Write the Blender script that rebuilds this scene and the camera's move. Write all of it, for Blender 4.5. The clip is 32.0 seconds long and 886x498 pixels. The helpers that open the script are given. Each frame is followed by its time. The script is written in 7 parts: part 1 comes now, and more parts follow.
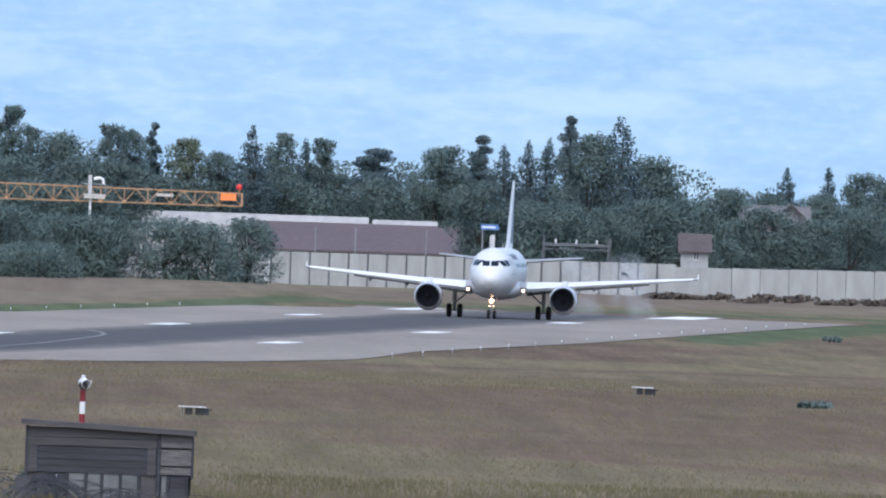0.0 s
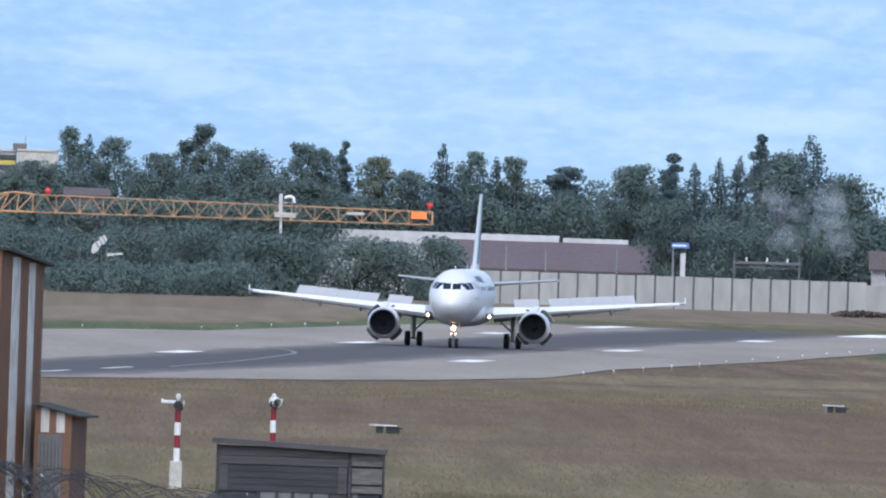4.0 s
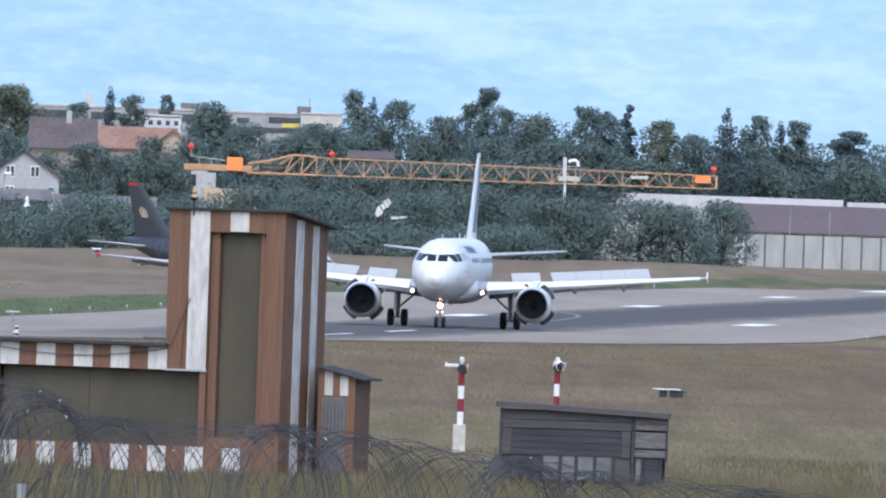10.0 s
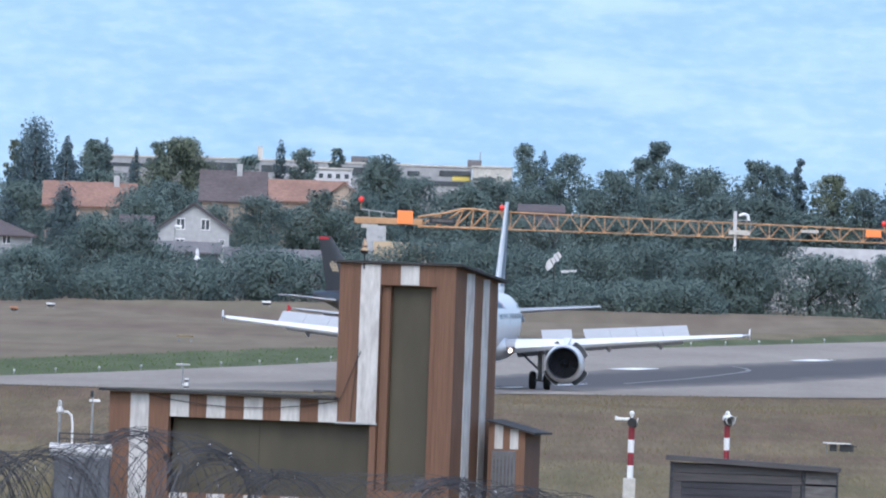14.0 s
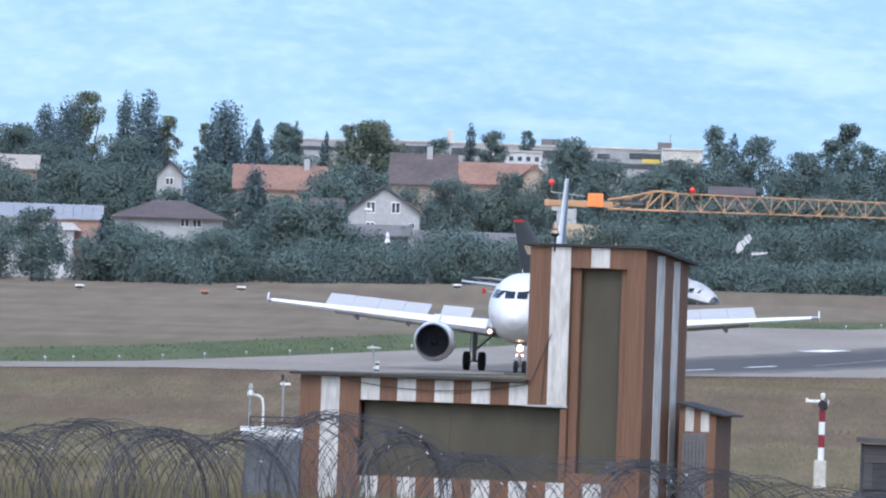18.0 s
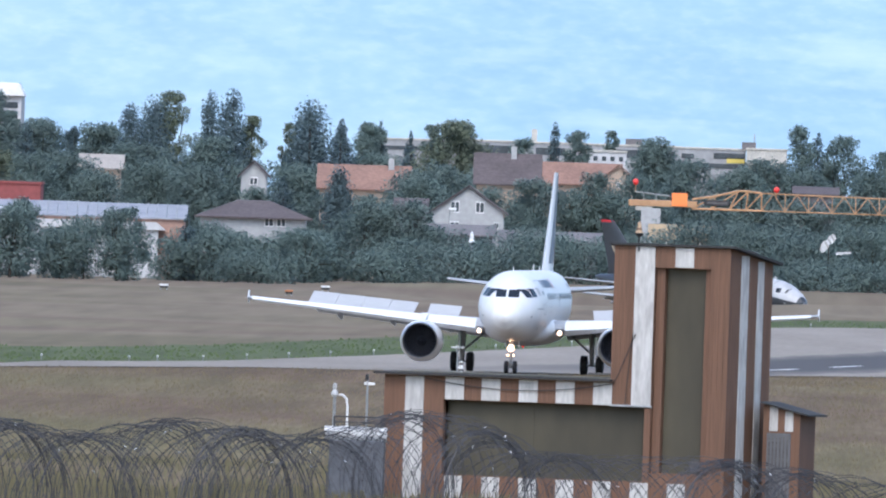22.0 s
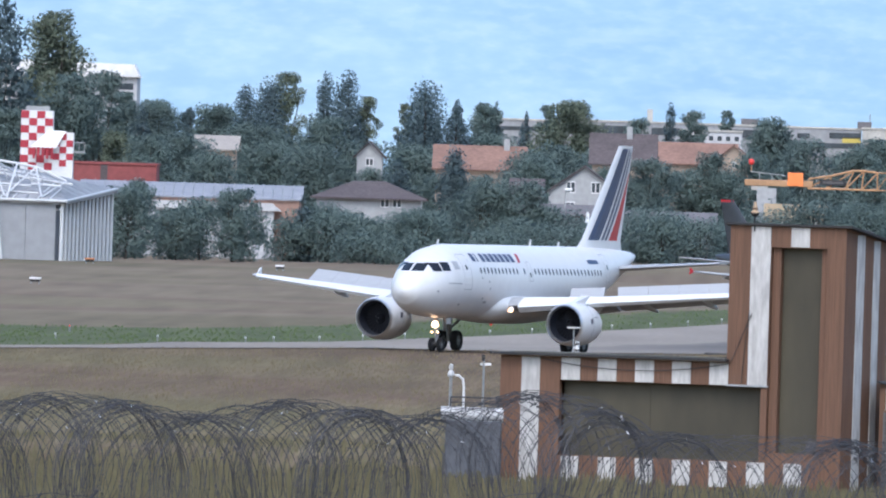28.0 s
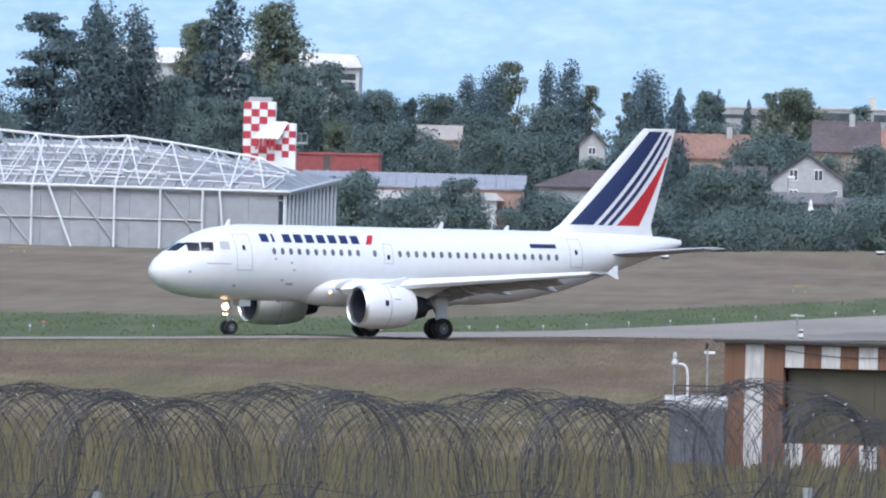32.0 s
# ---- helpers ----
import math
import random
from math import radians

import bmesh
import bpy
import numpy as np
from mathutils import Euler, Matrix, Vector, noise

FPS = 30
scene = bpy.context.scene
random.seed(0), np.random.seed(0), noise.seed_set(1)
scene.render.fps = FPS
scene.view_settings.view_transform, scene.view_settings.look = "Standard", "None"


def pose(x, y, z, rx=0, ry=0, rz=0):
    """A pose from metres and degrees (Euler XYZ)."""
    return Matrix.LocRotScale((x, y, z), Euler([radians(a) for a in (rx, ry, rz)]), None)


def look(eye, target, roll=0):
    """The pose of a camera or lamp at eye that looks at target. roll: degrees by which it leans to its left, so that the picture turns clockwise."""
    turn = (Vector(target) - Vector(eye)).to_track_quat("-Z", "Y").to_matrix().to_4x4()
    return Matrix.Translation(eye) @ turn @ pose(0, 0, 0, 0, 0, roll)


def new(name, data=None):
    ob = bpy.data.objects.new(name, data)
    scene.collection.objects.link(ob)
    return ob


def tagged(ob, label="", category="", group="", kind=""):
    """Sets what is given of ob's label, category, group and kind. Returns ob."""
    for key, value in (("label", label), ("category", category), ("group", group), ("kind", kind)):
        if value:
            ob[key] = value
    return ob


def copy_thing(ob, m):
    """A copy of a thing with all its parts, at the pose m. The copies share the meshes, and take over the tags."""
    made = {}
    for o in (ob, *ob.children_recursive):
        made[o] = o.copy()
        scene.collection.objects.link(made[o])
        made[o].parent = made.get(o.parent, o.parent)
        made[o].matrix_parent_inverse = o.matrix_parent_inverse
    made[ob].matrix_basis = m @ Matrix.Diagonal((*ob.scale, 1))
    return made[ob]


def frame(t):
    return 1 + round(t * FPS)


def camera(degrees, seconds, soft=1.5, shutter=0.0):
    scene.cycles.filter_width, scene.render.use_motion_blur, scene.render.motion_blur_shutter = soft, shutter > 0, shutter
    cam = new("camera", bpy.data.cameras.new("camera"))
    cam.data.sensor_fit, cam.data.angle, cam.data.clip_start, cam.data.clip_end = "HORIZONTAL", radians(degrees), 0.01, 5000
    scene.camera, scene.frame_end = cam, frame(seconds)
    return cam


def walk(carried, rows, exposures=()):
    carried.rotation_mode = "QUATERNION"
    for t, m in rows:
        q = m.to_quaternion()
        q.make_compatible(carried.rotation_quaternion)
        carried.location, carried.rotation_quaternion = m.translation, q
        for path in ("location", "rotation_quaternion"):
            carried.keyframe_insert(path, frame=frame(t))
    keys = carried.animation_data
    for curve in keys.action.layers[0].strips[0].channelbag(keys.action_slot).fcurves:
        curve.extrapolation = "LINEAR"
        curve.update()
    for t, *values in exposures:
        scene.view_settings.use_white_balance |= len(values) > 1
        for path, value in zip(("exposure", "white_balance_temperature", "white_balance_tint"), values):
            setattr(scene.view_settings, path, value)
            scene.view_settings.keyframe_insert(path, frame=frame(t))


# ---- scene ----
# ---- camera: a long lens on a tripod head, panning after the airliner ----
cam = camera(1.8713, 32.0, soft=2.1)
EYE = (0.0, 0.0, 12.0)


def aim(t, x, z, roll):
    """A row of the camera's path: it looks at a spot 1000 m ahead."""
    return (t, look(EYE, (x, 1000.0, z), roll))


walk(cam, [
    aim(0, 22.080, 9.560, 1.91),
    aim(0.5, 21.517, 9.801, 1.95),
    aim(1, 20.718, 9.881, 1.88),
    aim(1.5, 20.042, 10.012, 1.79),
    aim(2, 19.211, 9.839, 1.74),
    aim(2.5, 17.930, 9.841, 1.74),
    aim(3, 16.611, 10.081, 1.76),
    aim(3.5, 15.710, 10.104, 1.82),
    aim(5.5, 12.924, 9.334, 1.79),
    aim(6, 11.957, 9.190, 1.73),
    aim(6.5, 11.085, 9.034, 1.79),
    aim(7, 10.213, 9.242, 1.83),
    aim(7.5, 9.057, 9.559, 1.84),
    aim(8, 7.918, 9.271, 1.89),
    aim(8.5, 6.979, 8.936, 1.92),
    aim(9, 5.874, 8.758, 1.96),
    aim(9.5, 5.104, 8.417, 2.02),
    aim(10, 4.612, 8.326, 1.97),
    aim(10.5, 4.412, 8.438, 1.85),
    aim(11, 3.740, 8.243, 1.76),
    aim(11.5, 2.577, 8.258, 1.79),
    aim(12, 1.562, 8.930, 1.85),
    aim(12.5, 0.669, 9.357, 1.83),
    aim(13, 0.000, 9.396, 1.90),
    aim(13.5, -0.711, 9.845, 2.07),
    aim(14, -1.730, 10.078, 2.07),
    aim(14.5, -2.926, 9.498, 2.05),
    aim(16.5, -6.186, 9.135, 1.94),
    aim(17, -6.808, 9.306, 1.71),
    aim(17.5, -8.086, 9.670, 1.99),
    aim(18, -8.722, 9.200, 1.94),
    aim(18.5, -8.915, 9.340, 2.01),
    aim(19, -9.523, 9.607, 2.21),
    aim(19.5, -10.459, 9.795, 2.23),
    aim(20, -11.176, 9.816, 2.15),
    aim(20.5, -11.079, 9.319, 2.06),
    aim(21, -11.120, 9.144, 1.94),
    aim(21.5, -11.451, 9.261, 1.99),
    aim(22, -11.824, 9.085, 1.95),
    aim(22.5, -11.998, 9.043, 1.90),
    aim(23, -12.127, 9.359, 1.91),
    aim(23.5, -12.072, 9.521, 1.97),
    aim(24, -12.395, 9.791, 2.11),
    aim(24.5, -13.357, 9.968, 2.00),
    aim(25, -14.168, 10.227, 2.06),
    aim(25.5, -14.392, 10.701, 1.97),
    aim(26, -14.918, 10.143, 1.97),
    aim(26.5, -15.258, 9.073, 1.91),
    aim(28.5, -16.321, 8.221, 1.72),
    aim(29, -16.286, 8.504, 1.57),
    aim(29.5, -16.640, 8.283, 1.49),
    aim(30, -17.600, 8.205, 1.55),
    aim(30.5, -19.082, 8.149, 1.45),
    aim(31, -21.022, 7.616, 1.47),
    aim(31.5, -22.730, 7.419, 1.63),
    aim(32, -24.289, 7.596, 1.46),
], exposures=[(t, e, k, 8) for t, e, k in (
    (0, -0.03, 5760), (7, 0.0, 5800), (9, 0.1, 5780), (11, 0.18, 5740), (13, 0.2, 5680), (14, 0.10, 5680), (17, 0.20, 5670), (18, 0.20, 5680),
    (20, 0.1, 5640), (22, 0.18, 5740), (24, 0.12, 5740), (26, -0.02, 5720), (29, 0.16, 5790), (30, 0.13, 5800), (32, 0.12, 5800))])

# ---- light: a bright, thinly overcast day ----
world = bpy.data.worlds.new("overcast_sky")
scene.world = world
world.use_nodes = True
wt = world.node_tree
sky = wt.nodes.new("ShaderNodeTexSky")
sky.sky_type = "NISHITA"
sky.sun_disc = False
sky.sun_elevation = radians(52)
sky.sun_rotation = radians(200)
sky.air_density, sky.dust_density, sky.ozone_density = 1.0, 3.0, 1.0
wt.links.new(sky.outputs[0], wt.nodes["Background"].inputs[0])
wt.nodes["Background"].inputs[1].default_value = 0.27
sun_data = bpy.data.lights.new("sun", "SUN")
sun_data.energy, sun_data.angle, sun_data.color = 1.1, radians(20), (1.0, 0.95, 0.88)
sun = new("sun", sun_data)
sun.matrix_world = look((0, 0, 0), (math.sin(radians(20)) * -0.62, math.cos(radians(20)) * 0.62, -0.79))
scene.view_settings.exposure = 0.0


# ---- materials ----
def ramp(nt, fac, stops):
    node = nt.nodes.new("ShaderNodeValToRGB")
    els = node.color_ramp.elements
    while len(els) < len(stops):
        els.new(0.5)
    for el, (p, c) in zip(els, stops):
        el.position, el.color = p, (*c, 1)
    nt.links.new(fac, node.inputs[0])
    return node.outputs[0]


def noise_tex(nt, scale, detail=4.0, stretch=(1, 1, 1), kind="Object"):
    co = nt.nodes.new("ShaderNodeTexCoord")
    mp = nt.nodes.new("ShaderNodeMapping")
    mp.inputs["Scale"].default_value = stretch
    nt.links.new(co.outputs[kind], mp.inputs[0])
    tx = nt.nodes.new("ShaderNodeTexNoise")
    tx.inputs["Scale"].default_value, tx.inputs["Detail"].default_value = scale, detail
    nt.links.new(mp.outputs[0], tx.inputs[0])
    return tx.outputs[0]


def mix(nt, fac, a, b, mode="MIX"):
    node = nt.nodes.new("ShaderNodeMix")
    node.data_type, node.blend_type = "RGBA", mode
    for i, v in ((0, fac), (6, a), (7, b)):
        if isinstance(v, (int, float)):
            node.inputs[i].default_value = v
        elif isinstance(v, tuple):
            node.inputs[i].default_value = (*v, 1)
        else:
            nt.links.new(v, node.inputs[i])
    return node.outputs[2]


def shade(c, k):
    return tuple(min(1.0, v * k) for v in c)


def mat(name, color, rough=0.7, metal=0.0, var=0.25, fine=6.0, coarse=0.5, bump=0.15, stretch=(1, 1, 1),
        dirt=None, island=0.0, coat=0.0, thin=0.0):
    """A painted, mineral or plant surface: colour with fine grain, coarse wear and a little relief."""
    m = bpy.data.materials.new(name)
    m.use_nodes = True
    nt = m.node_tree
    b = nt.nodes["Principled BSDF"]
    n1 = noise_tex(nt, fine, 5.0, stretch)
    n2 = noise_tex(nt, coarse, 3.0, stretch)
    c1 = ramp(nt, n1, [(0.3, shade(color, 1 - var)), (0.7, shade(color, 1 + var))])
    c2 = ramp(nt, n2, [(0.35, (1 - var, 1 - var, 1 - var)), (0.65, (1, 1, 1))])
    col = mix(nt, 1.0, c1, c2, "MULTIPLY")
    if dirt:
        n3 = noise_tex(nt, fine * 0.4, 6.0, stretch)
        col = mix(nt, ramp(nt, n3, [(0.46, (0, 0, 0)), (0.66, (0.85, 0.85, 0.85))]), col, dirt)
    if island:
        geo = nt.nodes.new("ShaderNodeNewGeometry")
        inf = nt.nodes.new("ShaderNodeObjectInfo")
        add = nt.nodes.new("ShaderNodeMath")
        nt.links.new(geo.outputs["Random Per Island"], add.inputs[0])
        nt.links.new(inf.outputs["Random"], add.inputs[1])
        half = nt.nodes.new("ShaderNodeMath")
        half.operation = "MULTIPLY"
        half.inputs[1].default_value = 0.5
        nt.links.new(add.outputs[0], half.inputs[0])
        col = mix(nt, 1.0, col, ramp(nt, half.outputs[0], [(0.0, (1 - island,) * 3), (1.0, (1 + island, 1 + island, 1 + island * 0.6))]), "MULTIPLY")
    nt.links.new(col, b.inputs["Base Color"])
    b.inputs["Roughness"].default_value, b.inputs["Metallic"].default_value = rough, metal
    b.inputs["Coat Weight"].default_value = coat
    b.inputs["Coat Roughness"].default_value = 0.15
    if bump:
        bp = nt.nodes.new("ShaderNodeBump")
        bp.inputs["Strength"].default_value, bp.inputs["Distance"].default_value = bump, 0.03
        nt.links.new(n1, bp.inputs["Height"])
        nt.links.new(bp.outputs[0], b.inputs["Normal"])
    if thin:
        # leaves and blades let part of the light through
        b.inputs["Specular IOR Level"].default_value = 0.1
        tr = nt.nodes.new("ShaderNodeBsdfTranslucent")
        nt.links.new(col, tr.inputs[0])
        mx = nt.nodes.new("ShaderNodeMixShader")
        mx.inputs[0].default_value = thin
        nt.links.new(b.outputs[0], mx.inputs[1])
        nt.links.new(tr.outputs[0], mx.inputs[2])
        nt.links.new(mx.outputs[0], nt.nodes["Material Output"].inputs[0])
    return m


def glow(name, color, strength):
    m = bpy.data.materials.new(name)
    m.use_nodes = True
    b = m.node_tree.nodes["Principled BSDF"]
    b.inputs["Base Color"].default_value = (*color, 1)
    b.inputs["Emission Color"].default_value = (*color, 1)
    b.inputs["Emission Strength"].default_value = strength
    return m


M_WHITE = mat("aircraft_white", (0.65, 0.65, 0.655), 0.38, var=0.03, fine=1.5, coarse=0.25, bump=0.0, coat=0.1)
M_WING = mat("wing_grey", (0.36, 0.37, 0.39), 0.4, var=0.06, fine=2.0, coarse=0.4, bump=0.0, stretch=(0.4, 3, 1))
M_DARKMETAL = mat("dark_metal", (0.012, 0.014, 0.022), 0.6, 0.3, var=0.2, bump=0.05)
M_STEEL = mat("bare_metal", (0.62, 0.62, 0.63), 0.28, 0.9, var=0.08, fine=3, bump=0.02)
M_GEAR = mat("gear_grey", (0.34, 0.35, 0.36), 0.45, 0.2, var=0.15, bump=0.05)
M_TYRE = mat("tyre_rubber", (0.018, 0.018, 0.02), 0.85, var=0.3, fine=12, bump=0.1)
M_GLASS = mat("cockpit_glass", (0.012, 0.014, 0.018), 0.08, var=0.05, bump=0.0)
M_PANE = mat("window_pane", (0.07, 0.085, 0.1), 0.12, var=0.3, coarse=0.7, bump=0.0)
M_NAVY = mat("navy_paint", (0.012, 0.022, 0.085), 0.3, var=0.08, bump=0.0)
M_RED = mat("red_paint", (0.42, 0.018, 0.028), 0.35, var=0.08, bump=0.0)
M_LINE = mat("panel_line_grey", (0.30, 0.31, 0.33), 0.5, var=0.1, bump=0.0)
M_LAMP = glow("landing_light_glow", (1.0, 0.58, 0.32), 7.0)
M_BEACON = glow("red_beacon_glow", (0.8, 0.05, 0.04), 0.7)


# ---- mesh helpers ----
class Mesher:
    """Collects vertices and faces of one mesh."""

    def __init__(self):
        self.v, self.f = [], []

    def add(self, verts, faces):
        o = len(self.v)
        self.v.extend(tuple(p) for p in verts)
        self.f.extend(tuple(i + o for i in f) for f in faces)
        return self

    def box(self, c, s, m=None, bev=0.0):
        """A box with chamfered upright and level edges."""
        x, y, z = s[0] / 2, s[1] / 2, s[2] / 2
        b = min(bev, x * 0.4, y * 0.4, z * 0.4)
        if b <= 0:
            pts = [(sx * x, sy * y, sz * z) for sz in (-1, 1) for sx, sy in ((-1, -1), (1, -1), (1, 1), (-1, 1))]
            fs = [(3, 2, 1, 0), (4, 5, 6, 7), (0, 1, 5, 4), (1, 2, 6, 5), (2, 3, 7, 6), (3, 0, 4, 7)]
        else:
            ring = [(-x + b, -y), (x - b, -y), (x, -y + b), (x, y - b), (x - b, y), (-x + b, y), (-x, y - b), (-x, -y + b)]
            pts = []
            for zz, k in ((-z, 1), (-z + b, 0), (z - b, 0), (z, 1)):
                for px, py in ring:
                    pts.append((px - math.copysign(b * 0.7, px) * k, py - math.copysign(b * 0.7, py) * k, zz))
            fs = [tuple(range(7, -1, -1)), tuple(range(24, 32))]
            for r in range(3):
                for i in range(8):
                    j = (i + 1) % 8
                    fs.append((r * 8 + i, r * 8 + j, r * 8 + 8 + j, r * 8 + 8 + i))
        cv = Vector(c)
        pts = [(m @ Vector(p) if m else Vector(p)) + cv for p in pts]
        return self.add(pts, fs)

    def tube(self, a, b, r, r2=None, n=8, cap=True):
        a, b = Vector(a), Vector(b)
        d = (b - a).normalized()
        u = d.orthogonal().normalized()
        w = d.cross(u)
        r2 = r if r2 is None else r2
        pts = []
        for p, q in ((a, r), (b, r2)):
            for i in range(n):
                t = 2 * math.pi * i / n
                pts.append(p + (u * math.cos(t) + w * math.sin(t)) * q)
        fs = [(i, (i + 1) % n, n + (i + 1) % n, n + i) for i in range(n)]
        if cap:
            fs += [tuple(range(n - 1, -1, -1)), tuple(range(n, 2 * n))]
        return self.add(pts, fs)

    def sweep(self, line, r, n=5):
        """One tube along a line of points."""
        line = [Vector(p) for p in line]
        pts, fs = [], []
        u = (line[1] - line[0]).orthogonal().normalized()
        for k, p in enumerate(line):
            d = (line[min(k + 1, len(line) - 1)] - line[max(k - 1, 0)]).normalized()
            u = (u - d * u.dot(d)).normalized()
            w = d.cross(u)
            pts += [p + (u * math.cos(2 * math.pi * i / n) + w * math.sin(2 * math.pi * i / n)) * r for i in range(n)]
        for k in range(len(line) - 1):
            fs += [(k * n + i, k * n + (i + 1) % n, k * n + n + (i + 1) % n, k * n + n + i) for i in range(n)]
        return self.add(pts, fs)

    def lathe(self, prof, m=None, n=24):
        """prof: (radius, along) pairs turned about the local z axis."""
        pts, fs = [], []
        for r, z in prof:
            for i in range(n):
                t = 2 * math.pi * i / n
                p = Vector((r * math.cos(t), r * math.sin(t), z))
                pts.append(m @ p if m else p)
        for k in range(len(prof) - 1):
            for i in range(n):
                j = (i + 1) % n
                fs.append((k * n + i, k * n + j, k * n + n + j, k * n + n + i))
        return self.add(pts, fs)

    def prism(self, outline, y0, y1):
        """An outline of (x, z) pairs drawn out from y0 to y1."""
        n = len(outline)
        pts = [(x, y0, z) for x, z in outline] + [(x, y1, z) for x, z in outline]
        fs = [tuple(range(n - 1, -1, -1)), tuple(range(n, 2 * n))]
        fs += [(i, (i + 1) % n, n + (i + 1) % n, n + i) for i in range(n)]
        return self.add(pts, fs)

    def data(self, name, material, smooth=False):
        me = bpy.data.meshes.new(name)
        me.from_pydata(self.v, [], self.f)
        me.materials.append(material)
        if smooth:
            me.polygons.foreach_set("use_smooth", [True] * len(me.polygons))
        bm = bmesh.new()
        bm.from_mesh(me)
        bmesh.ops.recalc_face_normals(bm, faces=bm.faces)
        if smooth:
            for e in bm.edges:
                if len(e.link_faces) == 2 and e.calc_face_angle(0) > radians(40):
                    e.smooth = False
        bm.to_mesh(me)
        bm.free()
        return me


def part(name, g, material, parent, label="", smooth=False, at=None):
    ob = new(name, g.data(name, material, smooth) if isinstance(g, Mesher) else g)
    ob.parent = parent
    if at is not None:
        ob.matrix_basis = at
    return tagged(ob, label)


def thing(name, m, label, category, group="", kind=""):
    ob = new(name)
    ob.empty_display_size = 0.3
    ob.matrix_basis = m
    return tagged(ob, label, category, group, kind)


def solid(name, g, material, label, category, m=None, group="", kind="", smooth=False):
    ob = new(name, g.data(name, material, smooth))
    if m is not None:
        ob.matrix_basis = m
    return tagged(ob, label, category, group, kind)


# ---- the ground: an airfield that falls away below the fence and is nearly level beyond ----
PROFILE_Y = (-400, 100, 150, 185, 380, 900, 1040, 1075, 1200, 1440, 1520, 1560, 1620, 1720, 1860, 1975, 2120, 2350, 2700, 4990)
PROFILE_Z = (10.2, 9.6, 8.2, 7.6, -0.6, -0.6, -0.55, -0.04, 0.1, 0.5, 0.55, 0.35, 0.12, 0, 0.02, 0.2, 0.4, 0.6, 0.7, 0.7)
NEAR = ((-110, 1325), (-57, 1412), (-49, 1439), (-41, 1469), (-32, 1505), (-24, 1534), (-12, 1590), (3.3, 1666), (14.3, 1703),
        (25.6, 1748), (34, 1801), (40.3, 1898), (56, 2035), (97, 2476))
FAR = ((-110, 1336), (-58, 1424), (-50, 1450), (-42, 1487), (-37, 1548), (-31.5, 1628), (-26.5, 1702), (-17.2, 1823), (-10, 1915),
       (0, 2130), (6, 2165), (14, 2182), (28, 2318), (45, 2480))


def ground_z(y):
    return float(np.interp(y, PROFILE_Y, PROFILE_Z))


def rise(x, y):
    """The low swell at the far edge of the field, before the bushes."""
    return float(np.interp(x, (-60, -45, -35, -20, 0, 25, 38, 43, 47), (-0.1, 0, 0.35, 0.6, 0.9, 1.0, 1.05, 0.6, 0)) * np.interp(y, (2380, 2600, 2700, 2800), (0, 1, 1, 0))
                 + (1.4 * math.exp(-((x + 3) / 27) ** 4) + 0.75 * math.exp(-((x - 8) / 11) ** 4)) * math.exp(-((y - 2424) / 24) ** 2))


def ground():
    xs = np.unique(np.r_[np.linspace(-1500, -200, 9), np.linspace(-200, 200, 101), np.linspace(200, 1500, 9)])
    ys = np.unique(np.r_[np.linspace(-400, 100, 6), np.linspace(100, 400, 31), np.linspace(400, 900, 26), np.linspace(900, 2700, 181),
                         np.linspace(2700, 4990, 12), PROFILE_Y])
    g = Mesher()
    nx = len(xs)
    fx, fy = [p[0] for p in FAR], [p[1] for p in FAR]
    nxs, nys = [p[0] for p in NEAR], [p[1] for p in NEAR]
    lush, far_haze = [], []
    for y in ys:
        for x in xs:
            dip = 2.35 * math.exp(-((x + 4) / 26) ** 4 - ((y - 2475) / 75) ** 4)
            g.v.append((x, y, ground_z(y) + rise(x, y) - dip))
            d = y - np.interp(x, fx, fy)
            width = np.interp(x, (-60, -20, 0, 30, 60), (290, 210, 135, 95, 60))
            k = max(0.0, min(1.0, min((d + 10) / 12, (width - d) / 45)))
            e = np.interp(x, nxs, nys) - y
            if x > 64:
                k = max(k, max(0.0, min(1.0, min((e + 5) / 10, (110 - e) / 30))))
            lush.append(k)
            # weight of the painted haze, growing beyond the runway's far edge
            far_haze.append(max(0.0, min(1.0, (d - 40) / 120)))
    for j in range(len(ys) - 1):
        for i in range(nx - 1):
            g.f.append((j * nx + i, j * nx + i + 1, (j + 1) * nx + i + 1, (j + 1) * nx + i))
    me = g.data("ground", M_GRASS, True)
    at = me.attributes.new("lush", "FLOAT", "POINT")
    at.data.foreach_set("value", lush)
    at = me.attributes.new("far_haze", "FLOAT", "POINT")
    at.data.foreach_set("value", far_haze)
    tagged(new("ground", me), "mown and dry airfield grass with a greener verge along the runway", "ground", kind="structure")


